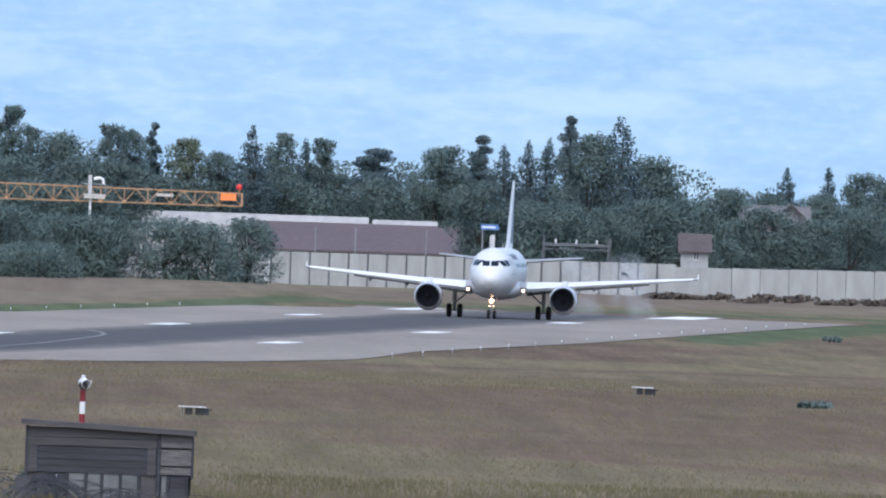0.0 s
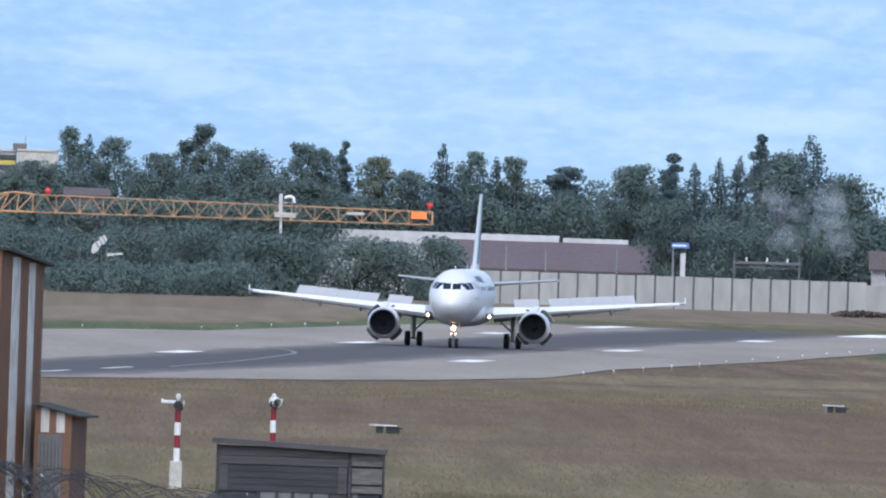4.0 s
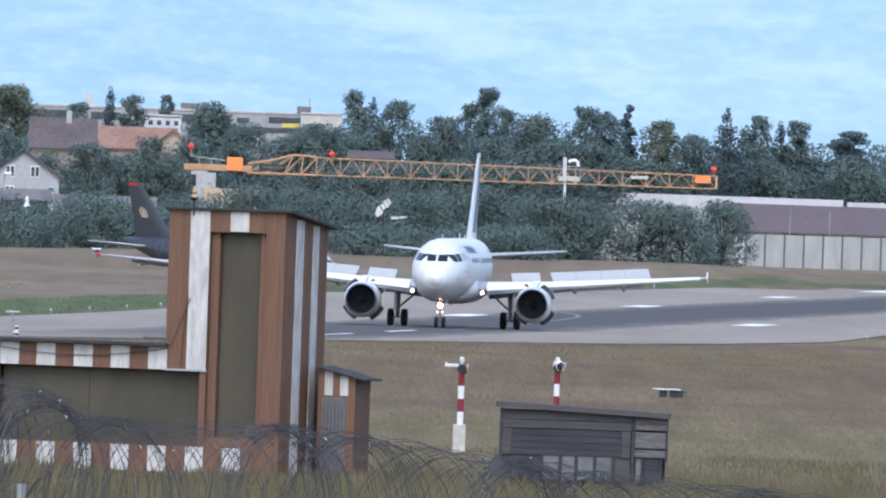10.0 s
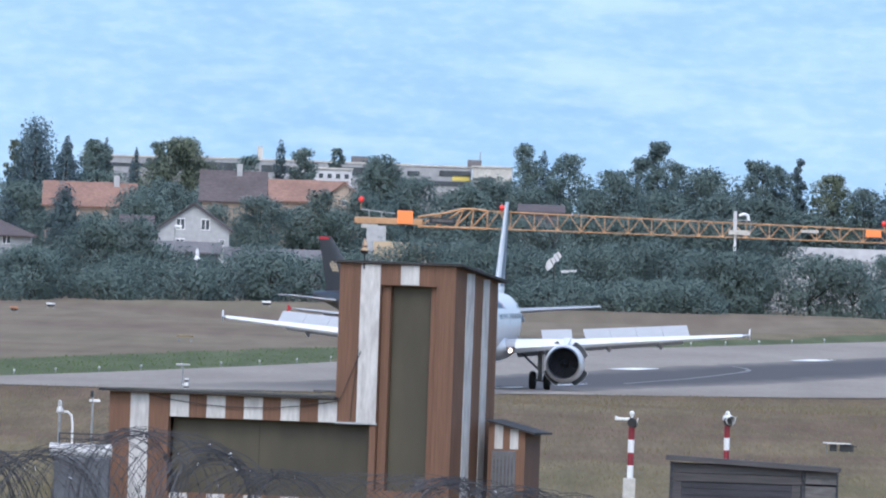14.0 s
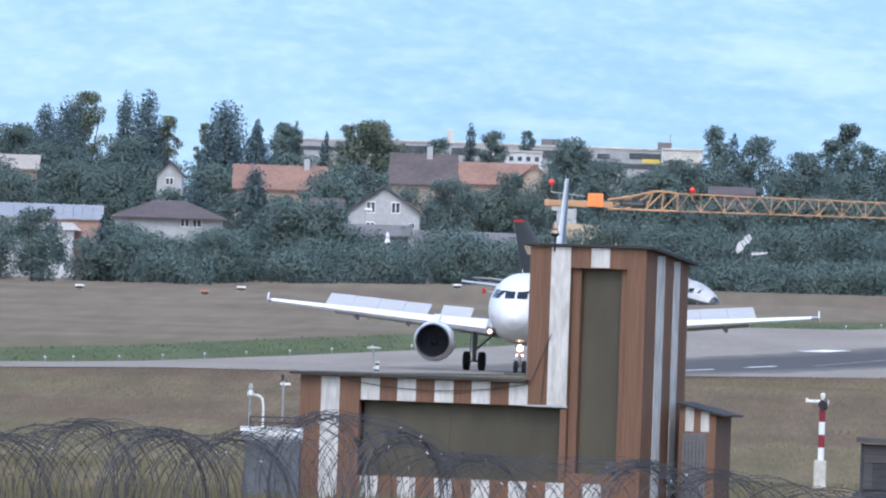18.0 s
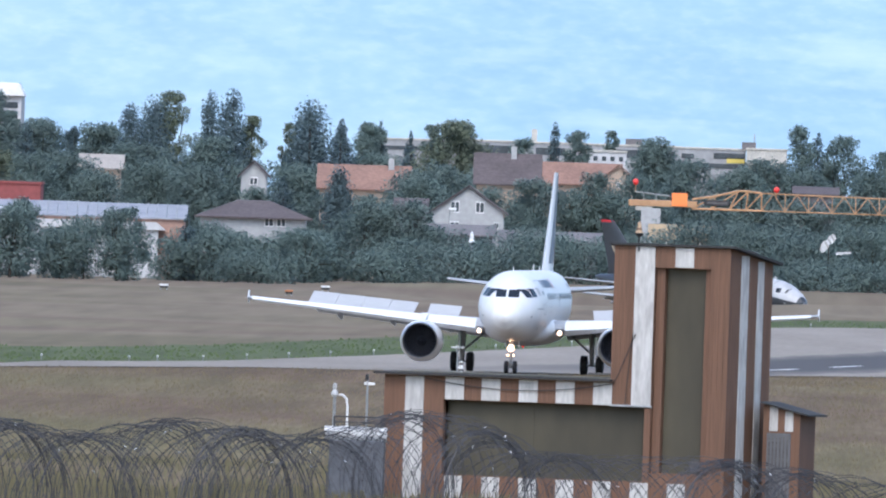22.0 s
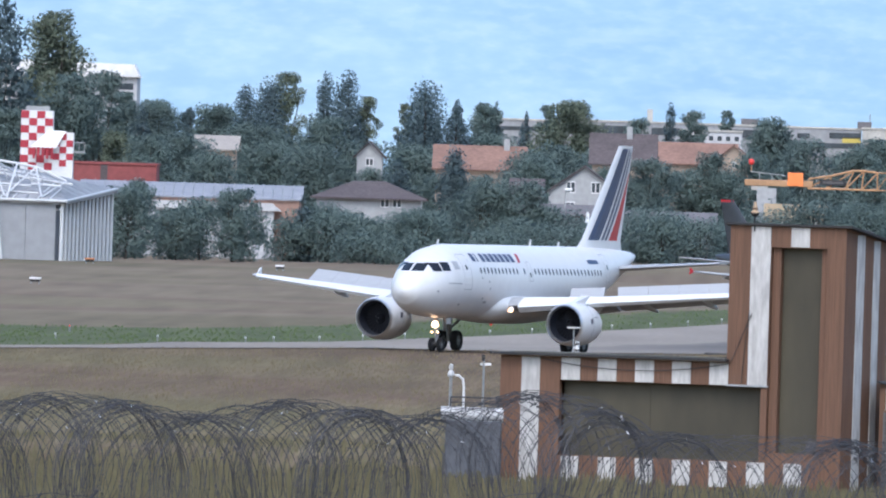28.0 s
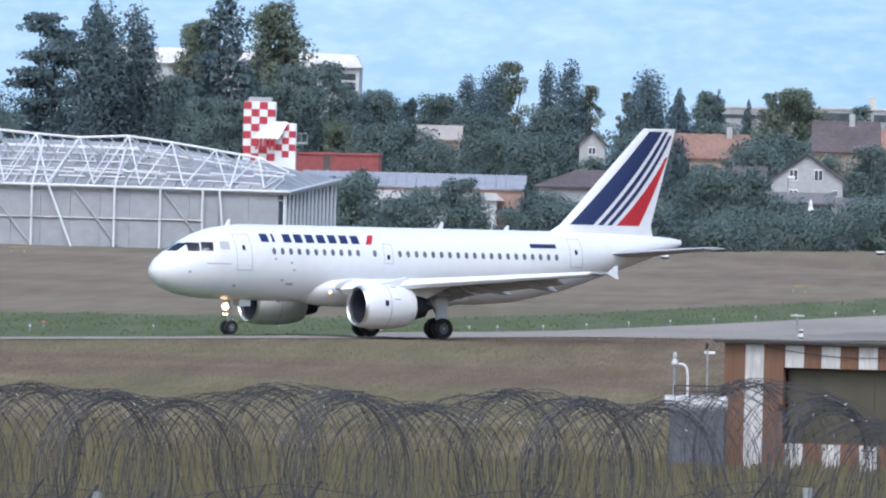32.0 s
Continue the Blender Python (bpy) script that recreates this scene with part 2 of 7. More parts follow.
def grass_material():
    m = bpy.data.materials.new("airfield_grass")
    m.use_nodes = True
    nt = m.node_tree
    b = nt.nodes["Principled BSDF"]
    big = noise_tex(nt, 0.03, 5.0, (0.35, 0.16, 1))
    mid = noise_tex(nt, 0.4, 6.0, (1.0, 0.035, 1))
    fine = noise_tex(nt, 5.0, 4.0, (1.0, 0.013, 1))
    dry = ramp(nt, big, [(0.34, (0.126, 0.108, 0.062)), (0.44, (0.158, 0.128, 0.082)), (0.52, (0.122, 0.088, 0.065)), (0.60, (0.150, 0.118, 0.078)), (0.68, (0.134, 0.113, 0.068))])
    dry = mix(nt, 1.0, dry, ramp(nt, mid, [(0.3, (0.78, 0.80, 0.76)), (0.7, (1.22, 1.2, 1.15))]), "MULTIPLY")
    dry = mix(nt, 1.0, dry, ramp(nt, fine, [(0.3, (0.8, 0.8, 0.8)), (0.7, (1.2, 1.2, 1.2))]), "MULTIPLY")
    green = ramp(nt, mid, [(0.3, (0.066, 0.086, 0.044)), (0.7, (0.104, 0.124, 0.066))])
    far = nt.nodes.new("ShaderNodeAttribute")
    far.attribute_name = "far_haze"
    # distance haze painted into the far grass as a paler mix
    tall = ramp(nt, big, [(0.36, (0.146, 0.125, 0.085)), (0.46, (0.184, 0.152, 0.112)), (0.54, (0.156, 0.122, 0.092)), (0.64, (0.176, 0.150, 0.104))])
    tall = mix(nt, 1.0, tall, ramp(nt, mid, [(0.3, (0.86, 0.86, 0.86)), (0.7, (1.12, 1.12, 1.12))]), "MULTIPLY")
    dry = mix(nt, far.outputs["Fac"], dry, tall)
    at = nt.nodes.new("ShaderNodeAttribute")
    at.attribute_name = "lush"
    edge = nt.nodes.new("ShaderNodeMath")
    edge.operation = "MULTIPLY_ADD"
    nt.links.new(noise_tex(nt, 0.35, 5.0, (1.0, 0.06, 1)), edge.inputs[0])
    edge.inputs[1].default_value = 1.3
    half = nt.nodes.new("ShaderNodeMath")
    half.operation = "MULTIPLY"
    half.inputs[1].default_value = 0.5
    nt.links.new(edge.outputs[0], half.inputs[0])
    nt.links.new(at.outputs["Fac"], edge.inputs[2])
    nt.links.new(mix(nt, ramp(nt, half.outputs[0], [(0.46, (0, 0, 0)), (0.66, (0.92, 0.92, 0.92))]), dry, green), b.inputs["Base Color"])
    b.inputs["Roughness"].default_value = 1.0
    b.inputs["Specular IOR Level"].default_value = 0.05
    return m


M_GRASS = grass_material()
ground()


def pavement_material():
    """Worn light concrete and asphalt, with the dark rubber of many landings along the runway's middle."""
    m = bpy.data.materials.new("runway_asphalt")
    m.use_nodes = True
    nt = m.node_tree
    b = nt.nodes["Principled BSDF"]
    co = nt.nodes.new("ShaderNodeTexCoord")
    sx = nt.nodes.new("ShaderNodeSeparateXYZ")
    nt.links.new(co.outputs["Object"], sx.inputs[0])

    def op(kind, a, c):
        n = nt.nodes.new("ShaderNodeMath")
        n.operation = kind
        for i, v in enumerate((a, c)):
            if isinstance(v, (int, float)):
                n.inputs[i].default_value = v
            else:
                nt.links.new(v, n.inputs[i])
        return n.outputs[0]

    across = op("SUBTRACT", sx.outputs[0], op("ADD", 25.0, op("MULTIPLY", op("SUBTRACT", sx.outputs[1], 2000.0), 0.0965)))
    n1 = noise_tex(nt, 0.5, 4.0, (1.0, 0.05, 1))
    wob = op("ADD", op("ABSOLUTE", across, 0.0), op("MULTIPLY", op("SUBTRACT", n1, 0.5), 4.0))
    along = op("MULTIPLY", op("SUBTRACT", sx.outputs[1], 1560.0), 0.006)
    band = op("MULTIPLY", ramp(nt, op("MULTIPLY", wob, 0.05), [(0.24, (1, 1, 1)), (0.40, (0.62, 0.62, 0.62)), (0.48, (0, 0, 0))]), op("MINIMUM", op("MAXIMUM", along, 0.0), 1.0))
    base = ramp(nt, noise_tex(nt, 0.12, 5.0, (1.0, 0.08, 1)), [(0.3, (0.215, 0.187, 0.160)), (0.7, (0.282, 0.247, 0.210))])
    grit = ramp(nt, noise_tex(nt, 2.0, 4.0, (1.0, 0.1, 1)), [(0.3, (0.9, 0.9, 0.9)), (0.7, (1.08, 1.08, 1.08))])
    base = mix(nt, 1.0, base, grit, "MULTIPLY")
    nt.links.new(mix(nt, op("MULTIPLY", band, 0.92), base, (0.062, 0.059, 0.062)), b.inputs["Base Color"])
    b.inputs["Roughness"].default_value = 0.9
    b.inputs["Specular IOR Level"].default_value = 0.2
    return m


def runway():
    g = Mesher()
    n = 60
    fine_n, fine_f = [], []
    for k in range(len(NEAR) - 1):
        for i in range(6):
            t = i / 6
            fine_n.append([NEAR[k][c] * (1 - t) + NEAR[k + 1][c] * t for c in (0, 1)])
            fine_f.append([FAR[k][c] * (1 - t) + FAR[k + 1][c] * t for c in (0, 1)])
    for a, b in zip(fine_n, fine_f):
        for i in range(n + 1):
            t = i / n
            x, y = a[0] * (1 - t) + b[0] * t, a[1] * (1 - t) + b[1] * t
            g.v.append((x, y, ground_z(y) + 0.05))
    for j in range(len(fine_n) - 1):
        for i in range(n):
            g.f.append((j * (n + 1) + i, j * (n + 1) + i + 1, (j + 1) * (n + 1) + i + 1, (j + 1) * (n + 1) + i))
    ob = solid("runway", g, pavement_material(), "grey runway with dark tyre rubber and an exit taxiway", "runway", kind="structure", smooth=True)
    m_paint = mat("runway_paint", (0.78, 0.78, 0.76), 0.8, var=0.12, fine=2, stretch=(1, 0.2, 1), bump=0)
    for x, y, w, l in ((10.6, 1938, 2.0, 22), (25.2, 2092, 2.0, 22), (38.6, 2268, 2.0, 22), (51.0, 2418, 2.6, 45),
                       (31.4, 1938, 2.0, 22), (45.6, 2094, 2.0, 22), (60.6, 2272, 2.2, 22), (74.8, 2408, 4.0, 52),
                       (5.6, 1768, 0.5, 22), (1.4, 1719, 0.5, 22)):
        g = Mesher()
        for i in range(9):
            yy = y + l * (i / 8 - 0.5)
            xx = x + 0.088 * (yy - y)
            for s in (-1, 1):
                g.v.append((xx + s * w / 2, yy, ground_z(yy) + 0.075))
        for i in range(8):
            g.f.append((2 * i, 2 * i + 1, 2 * i + 3, 2 * i + 2))
        part("touchdown_mark", g, m_paint, ob, "worn white touchdown zone mark")
    bend = [Vector((x, y, 0)) for x, y in ((9.2, 1795), (11.6, 1832), (13.6, 1861), (16.2, 1903), (18.1, 1937), (18.9, 1955), (19.1, 1968), (18.9, 1982), (18.2, 1996))]
    g = Mesher()
    for p in bend:
        for dx in (-0.18, 0.18):
            g.v.append((p.x + dx, p.y, ground_z(p.y) + 0.075))
    g.f += [(2 * i, 2 * i + 1, 2 * i + 3, 2 * i + 2) for i in range(len(bend) - 1)]
    part("guide_line", g, mat("worn_line_paint", (0.21, 0.205, 0.195), 0.8, var=0.2, fine=2, bump=0), ob, "faint curved guide line")


runway()


# ---- distance: a hazy mountainside that fills the view above the trees ----
def backdrop():
    m = bpy.data.materials.new("hazy_mountainside")
    m.use_nodes = True
    nt = m.node_tree
    nt.nodes.remove(nt.nodes["Principled BSDF"])
    # Haze and cloud shadows are painted into the colours of this glowing sheet.
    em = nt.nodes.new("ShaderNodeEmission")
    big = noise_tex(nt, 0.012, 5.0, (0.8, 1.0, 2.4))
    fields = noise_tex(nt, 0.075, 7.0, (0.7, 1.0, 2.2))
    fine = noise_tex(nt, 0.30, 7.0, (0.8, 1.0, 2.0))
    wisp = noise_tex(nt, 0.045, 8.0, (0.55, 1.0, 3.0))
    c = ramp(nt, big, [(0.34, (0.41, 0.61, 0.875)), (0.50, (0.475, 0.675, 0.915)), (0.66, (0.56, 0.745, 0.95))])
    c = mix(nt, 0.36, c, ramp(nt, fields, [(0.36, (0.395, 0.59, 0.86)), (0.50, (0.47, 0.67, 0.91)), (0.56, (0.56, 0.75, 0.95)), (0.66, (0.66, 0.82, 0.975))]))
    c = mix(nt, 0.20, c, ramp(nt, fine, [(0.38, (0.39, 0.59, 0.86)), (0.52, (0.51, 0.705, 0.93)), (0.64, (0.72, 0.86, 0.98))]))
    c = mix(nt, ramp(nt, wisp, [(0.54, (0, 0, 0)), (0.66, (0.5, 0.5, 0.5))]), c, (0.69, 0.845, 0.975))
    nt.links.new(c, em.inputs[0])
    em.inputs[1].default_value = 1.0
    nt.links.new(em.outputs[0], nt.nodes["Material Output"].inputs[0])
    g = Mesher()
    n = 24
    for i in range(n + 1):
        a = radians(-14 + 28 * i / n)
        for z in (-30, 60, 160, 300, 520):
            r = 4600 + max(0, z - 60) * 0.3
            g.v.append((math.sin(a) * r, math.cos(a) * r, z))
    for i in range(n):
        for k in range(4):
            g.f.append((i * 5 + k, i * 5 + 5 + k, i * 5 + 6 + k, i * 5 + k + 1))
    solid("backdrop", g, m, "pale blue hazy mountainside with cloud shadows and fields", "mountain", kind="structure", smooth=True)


backdrop()

M_CABINPANE = mat("cabin_window_pane", (0.13, 0.14, 0.16), 0.2, var=0.2, bump=0.0)
M_SLAT = mat("slat_grey", (0.70, 0.71, 0.72), 0.4, 0.1, var=0.05, bump=0.0)
M_DUCT = mat("inlet_duct_grey", (0.022, 0.026, 0.04), 0.6, var=0.1, bump=0.0)
# ---- the airliner: nose towards -y, origin on the ground between the main wheels ----
NOSE = -16.1
SECT_S = (0.0, 0.12, 0.45, 1.0, 1.8, 2.7, 3.8, 5.5, 20.5, 23.0, 26.0, 29.0, 31.5, 33.2, 33.84)
SECT_W = (0.03, 0.38, 0.78, 1.13, 1.46, 1.70, 1.88, 1.975, 1.975, 1.93, 1.68, 1.20, 0.72, 0.36, 0.16)
SECT_H = (0.03, 0.36, 0.74, 1.08, 1.44, 1.74, 1.95, 2.07, 2.07, 1.98, 1.66, 1.16, 0.70, 0.36, 0.17)
SECT_Z = (3.32, 3.33, 3.36, 3.42, 3.54, 3.70, 3.84, 3.93, 3.93, 4.02, 4.34, 4.80, 5.18, 5.42, 5.50)


def sect(s):
    return (float(np.interp(s, SECT_S, SECT_W)), float(np.interp(s, SECT_S, SECT_H)), float(np.interp(s, SECT_S, SECT_Z)))


def skin(s, z, side, off=0.012):
    """The point of the fuselage's skin at a station and height."""
    w, h, zc = sect(s)
    c = max(-1.0, min(1.0, (z - zc) / h))
    k = math.sqrt(1 - c * c)
    n = Vector((side * k / w, 0, c / h)).normalized()
    return Vector((side * w * k, NOSE + s, zc + h * c)) + n * off


def skin_front(x, z, off=0.015):
    """The point of the nose's skin straight behind (x, z) seen from ahead."""
    lo, hi = 0.0, 6.0
    for _ in range(30):
        s = (lo + hi) / 2
        w, h, zc = sect(s)
        if (x / w) ** 2 + ((z - zc) / h) ** 2 > 1:
            lo = s
        else:
            hi = s
    return Vector((x, NOSE + hi - off, z + off * 0.5))


def sheet(g, rows):
    n = len(rows[0])
    g.add([p for r in rows for p in r], [(j * n + i, j * n + i + 1, j * n + n + i + 1, j * n + n + i) for j in range(len(rows) - 1) for i in range(n - 1)])
    return g


def patch(s0, s1, z0, z1, side, off=0.012, ns=2, nz=4, lean=0.0, g=None):
    rows = [[skin(s0 + (s1 - s0) * i / ns + lean * j / nz, z0 + (z1 - z0) * j / nz, side, off) for i in range(ns + 1)] for j in range(nz + 1)]
    return sheet(g or Mesher(), rows)


def oval_pane(s, z, a, b, side):
    """A cabin window: an upright oval lying on the skin."""
    g = Mesher()
    ring = [skin(s + a * math.cos(t) * (1 + 0.12 * math.sin(t) ** 2), z + b * math.sin(t), side, 0.016) for t in np.linspace(0, 2 * math.pi, 12, endpoint=False)]
    return g.add([skin(s, z, side, 0.018)] + ring, [(0, i + 1, (i + 1) % 12 + 1) for i in range(12)])


def seam(s0, s1, z0, z1, side, t=0.03):
    g = Mesher()
    patch(s0, s1, z0, z0 + t, side, 0.02, 2, 1, g=g)
    patch(s0, s1, z1 - t, z1, side, 0.02, 2, 1, g=g)
    patch(s0, s0 + t, z0, z1, side, 0.02, 1, 6, g=g)
    patch(s1 - t, s1, z0, z1, side, 0.02, 1, 6, g=g)
    return g


def airfoil(span, le, chord, z, thick, side, keep=1.0, twist=0.0):
    """A wing section: points round the aerofoil, from the nose over the top to the tail and back below."""
    xs = (0.0, 0.02, 0.08, 0.2, 0.4, 0.6, 0.8, 1.0)
    th = (0.0, 0.28, 0.62, 0.92, 1.0, 0.84, 0.52, 0.08)
    up = [(x * keep, 0.62 * thick * t) for x, t in zip(xs, th)]
    dn = [(x * keep, -0.38 * thick * t) for x, t in zip(xs, th)]
    return [Vector((side * span, NOSE + le + x * chord, z + h * chord - x * chord * twist)) for x, h in up + dn[::-1][:-1]]


def loft(stations, side, keep=1.0):
    g = Mesher()
    rings = [airfoil(*st, side, keep) for st in stations]
    n = len(rings[0])
    for r in rings:
        g.v.extend(tuple(p) for p in r)
    for k in range(len(rings) - 1):
        for i in range(n):
            j = (i + 1) % n
            g.f.append((k * n + i, k * n + j, k * n + n + j, k * n + n + i))
    g.f.append(tuple(range(n)))
    g.f.append(tuple(range((len(rings) - 1) * n, len(rings) * n)))
    return g


WING = ((1.2, 9.9, 6.9, 2.55, 0.13), (2.2, 10.6, 6.2, 2.66, 0.13), (6.4, 12.75, 4.0, 3.00, 0.115), (11.5, 15.4, 2.75, 3.42, 0.11), (16.7, 18.1, 1.55, 3.85, 0.10))


def wing_at(span, frac, lift=0.0):
    st = [np.interp(span, [w[0] for w in WING], [w[k] for w in WING]) for k in range(5)]
    return Vector((span, NOSE + st[1] + frac * st[2], st[3] + lift)), st[2]


def hinge_frame(p0, p1):
    x = (p1 - p0).normalized()
    z = (Vector((0, 0, 1)) - x * x.z).normalized()
    y = z.cross(x)
    m = Matrix((x, y, z)).transposed().to_4x4()
    m.translation = p0
    return m


def wheel(parent, x, y, r, w, name="wheel"):
    turn = Matrix.Rotation(radians(90), 4, "Y")
    hub = part(name, Mesher().lathe([(0.03, -w * 0.32), (r * 0.5, -w * 0.36), (r * 0.56, -w * 0.2), (r * 0.56, w * 0.2), (r * 0.5, w * 0.36), (0.03, w * 0.32)],
                                    turn, 20), M_HUB, parent, smooth=True, at=pose(x, y, r))
    part("tyre", Mesher().lathe([(r * 0.55, -w * 0.36), (r * 0.78, -w * 0.5), (r * 0.94, -w * 0.44), (r, -w * 0.24), (r, w * 0.24), (r * 0.94, w * 0.44),
                                 (r * 0.78, w * 0.5), (r * 0.55, w * 0.36)], turn, 28), M_TYRE, hub, "black rubber tyre", True)


def airliner(m, livery):
    """A short twin-jet airliner. Returns it with its spoilers and reverser doors."""
    own = livery == "white"
    paint = M_WHITE if own else M_NIGHT
    label = ("white twin-jet airliner with navy and red tail stripes" if own else
             "dark grey airliner with gold crown and red tip on its fin")
    a = thing("airliner", m, label, "aeroplane")
    rings = list(np.unique(np.r_[np.array(SECT_S), np.linspace(0, 1, 8), np.linspace(1, 6, 14), np.linspace(6, 20, 8), np.linspace(20, 33.84, 16)]))
    n = 40
    g = Mesher()
    for s in rings:
        w, h, zc = sect(s)
        for i in range(n):
            t = 2 * math.pi * i / n
            g.v.append((w * math.sin(t), NOSE + s, zc + h * math.cos(t)))
    for k in range(len(rings) - 1):
        for i in range(n):
            j = (i + 1) % n
            g.f.append((k * n + i, k * n + j, k * n + n + j, k * n + n + i))
    g.f += [tuple(range(n)), tuple(range((len(rings) - 1) * n, len(rings) * n))]
    body = part("fuselage", g, paint, a, "glossy white fuselage" if own else "charcoal fuselage", True)
    if not own:
        # pale shell over the upper nose, a glint painted on the dark skin
        g = Mesher()
        for s in np.linspace(0.02, 6.5, 14):
            w, h, zc = sect(s)
            for i in range(n):
                t = radians(-82 + 164 * i / (n - 1))
                g.v.append(((w + 0.012) * math.sin(t), NOSE + s - 0.02, zc + (h + 0.012) * math.cos(t)))
        for k in range(13):
            for i in range(n - 1):
                g.f.append((k * n + i, k * n + i + 1, k * n + n + i + 1, k * n + n + i))
        part("nose_glint", g, M_NOSEGLINT, body, "pale glint painted over the upper nose", True)
        part("red_nose_band", patch(5.2, 6.6, 2.6, 3.6, -1, 0.03, 3, 3), M_RED, body, "red band")
    # belly fairing
    g = Mesher()
    for s, w, z0, z1 in ((9.0, 0.5, 2.1, 2.8), (9.6, 1.55, 1.82, 3.3), (10.4, 2.05, 1.68, 3.55), (11.8, 2.24, 1.6, 3.65), (16, 2.24, 1.58, 3.5), (18.5, 1.85, 1.7, 3.0), (20.4, 0.6, 2.0, 2.5)):
        for i in range(20):
            t = 2 * math.pi * i / 20
            g.v.append((w * math.sin(t), NOSE + s, (z0 + z1) / 2 + (z1 - z0) / 2 * math.cos(t)))
    for k in range(6):
        for i in range(20):
            j = (i + 1) % 20
            g.f.append((k * 20 + i, k * 20 + j, k * 20 + 20 + j, k * 20 + 20 + i))
    g.f += [tuple(range(20)), tuple(range(120, 140))]
    part("belly_fairing", g, paint, a, smooth=True)
    moving = {"spoilers": [], "doors": []}
    for side in (1, -1):
        # flight deck windows
        for x0, x1, zt in ((0.06, 0.68, 4.90),):
            rows = [[skin_front(side * (x0 + (x1 - x0) * i / 4), 4.46 + (zt - 4.46) * j / 3) for i in range(5)] for j in range(4)]
            part("windscreen_pane", sheet(Mesher(), rows), M_GLASS, body, "dark flight deck glass")
        for s0, s1, z0, z1 in ((1.72, 2.30, 4.46, 4.93), (2.38, 3.02, 4.50, 4.98)):
            part("cockpit_side_window", patch(s0, s1, z0, z1, side, 0.02, 3, 3, 0.12), M_GLASS, body, "dark flight deck glass")
        # doors and windows
        for s0, s1, z0, z1, name in ((4.35, 5.3, 3.5, 5.45, "front_door"), (25.75, 26.6, 4.05, 5.6, "rear_door"), (13.68, 14.24, 4.02, 5.1, "overwing_exit")):
            d = part(name, patch(s0, s1, z0, z1, side, 0.012, 2, 6), paint, body)
            part("door_seam", seam(s0, s1, z0, z1, side), M_LINE, d, "thin grey seam")
            part("door_window", patch((s0 + s1) / 2 - 0.09, (s0 + s1) / 2 + 0.09, z1 - 0.85, z1 - 0.6, side, 0.022, 1, 2), M_GLASS, d)
        s = 6.7
        while s < 25.1:
            if not (13.4 < s < 14.5 or 12.5 < s < 12.75):
                part("cabin_window", oval_pane(s, 4.57, 0.125, 0.185, side), M_CABINPANE, body)
            s += 0.533
        if own:
            # the name along the side as plain blocks, a red slash and bars for the small writing
            for k in range(9):
                x = 6.0 + k * 0.72 if side > 0 else 12.45 - k * 0.72 - 0.52
                part("name_block", patch(x, x + (0.16 if k == 1 else 0.5), 5.06, 5.50, side, 0.016, 1, 3), M_NAVY, body, "navy block of the airline's name")
            part("red_slash", patch(12.62, 12.98, 5.04, 5.54, side, 0.016, 1, 3, 0.34), M_RED, body, "red slanting mark")
            part("registration_bar", patch(23.2, 24.9, 5.06, 5.28, side, 0.016, 4, 2), M_NAVY, body, "navy bar of small writing")
            part("small_writing_bar", patch(2.6, 4.0, 3.80, 3.85, side, 0.016, 2, 1), M_LINE, body)
            part("round_emblem", patch(3.45, 4.0, 4.6, 5.05, side, 0.014, 2, 3), M_WING, body, "faint grey round emblem")
        for s0, z0, w in ((7.7, 3.9, 0.16), (7.2, 2.95, 0.2), (4.3, 2.6, 0.22), (7.6, 2.75, 0.45), (6.7, 4.1, 0.14), (1.6, 3.3, 0.16), (7.9, 3.5, 0.14)):
            part("service_port", patch(s0, s0 + w, z0, z0 + 0.12, side, 0.014, 1, 1), M_LINE, body)
        # wing with flaps, slats, spoilers and tip fence
        wg = part("wing", loft(WING, side, 0.80), M_WING, a, "pale grey wing", True)
        sl = Mesher()
        rows = []
        for sp in (2.6, 6.4, 11.5, 16.4):
            p, c = wing_at(sp, -0.035)
            p.x *= side
            d = c * 0.14
            rows.append([p + Vector((0, d * 0.95, 0.10 * c * 0.75)), p + Vector((0, d * 0.3, 0.035 * c)), p + Vector((0, -0.02 * c, -0.02 * c)), p + Vector((0, d * 0.3, -0.07 * c)), p + Vector((0, d * 0.7, -0.05 * c))])
        sheet(sl, rows)
        part("slat", sl, M_SLAT if own else M_WING, wg, "pale grey drooped leading edge slat", True)
        for s0, s1 in ((2.3, 6.3), (6.45, 12.6)):
            g = Mesher()
            ring = []
            for sp in (s0, s1):
                p, c = wing_at(sp, 0.80)
                p.x *= side
                q = 0.24 * c + 0.25
                dz = -math.sin(radians(24)) * q
                dy = math.cos(radians(24)) * q
                ring += [p + Vector((0, 0.0, 0.03 * c)), p + Vector((0, dy, dz)), p + Vector((0, dy * 0.4, dz * 0.4 - 0.05 * c)), p + Vector((0, 0.02, -0.04 * c))]
            g.add(ring, [(0, 1, 2, 3), (4, 5, 6, 7), (0, 1, 5, 4), (1, 2, 6, 5), (2, 3, 7, 6), (3, 0, 4, 7)])
            part("flap", g, M_WING, wg, "lowered flap")
        g = Mesher()
        ring = []
        for sp in (12.7, 16.6):
            p, c = wing_at(sp, 0.79)
            p.x *= side
            ring += [p + Vector((0, 0, 0.045 * c)), p + Vector((0, 0.21 * c, 0.0)), p + Vector((0, 0, -0.03 * c))]
        part("aileron", g.add(ring, [(0, 1, 2), (3, 4, 5), (0, 1, 4, 3), (1, 2, 5, 4), (2, 0, 3, 5)]), M_WING, wg)
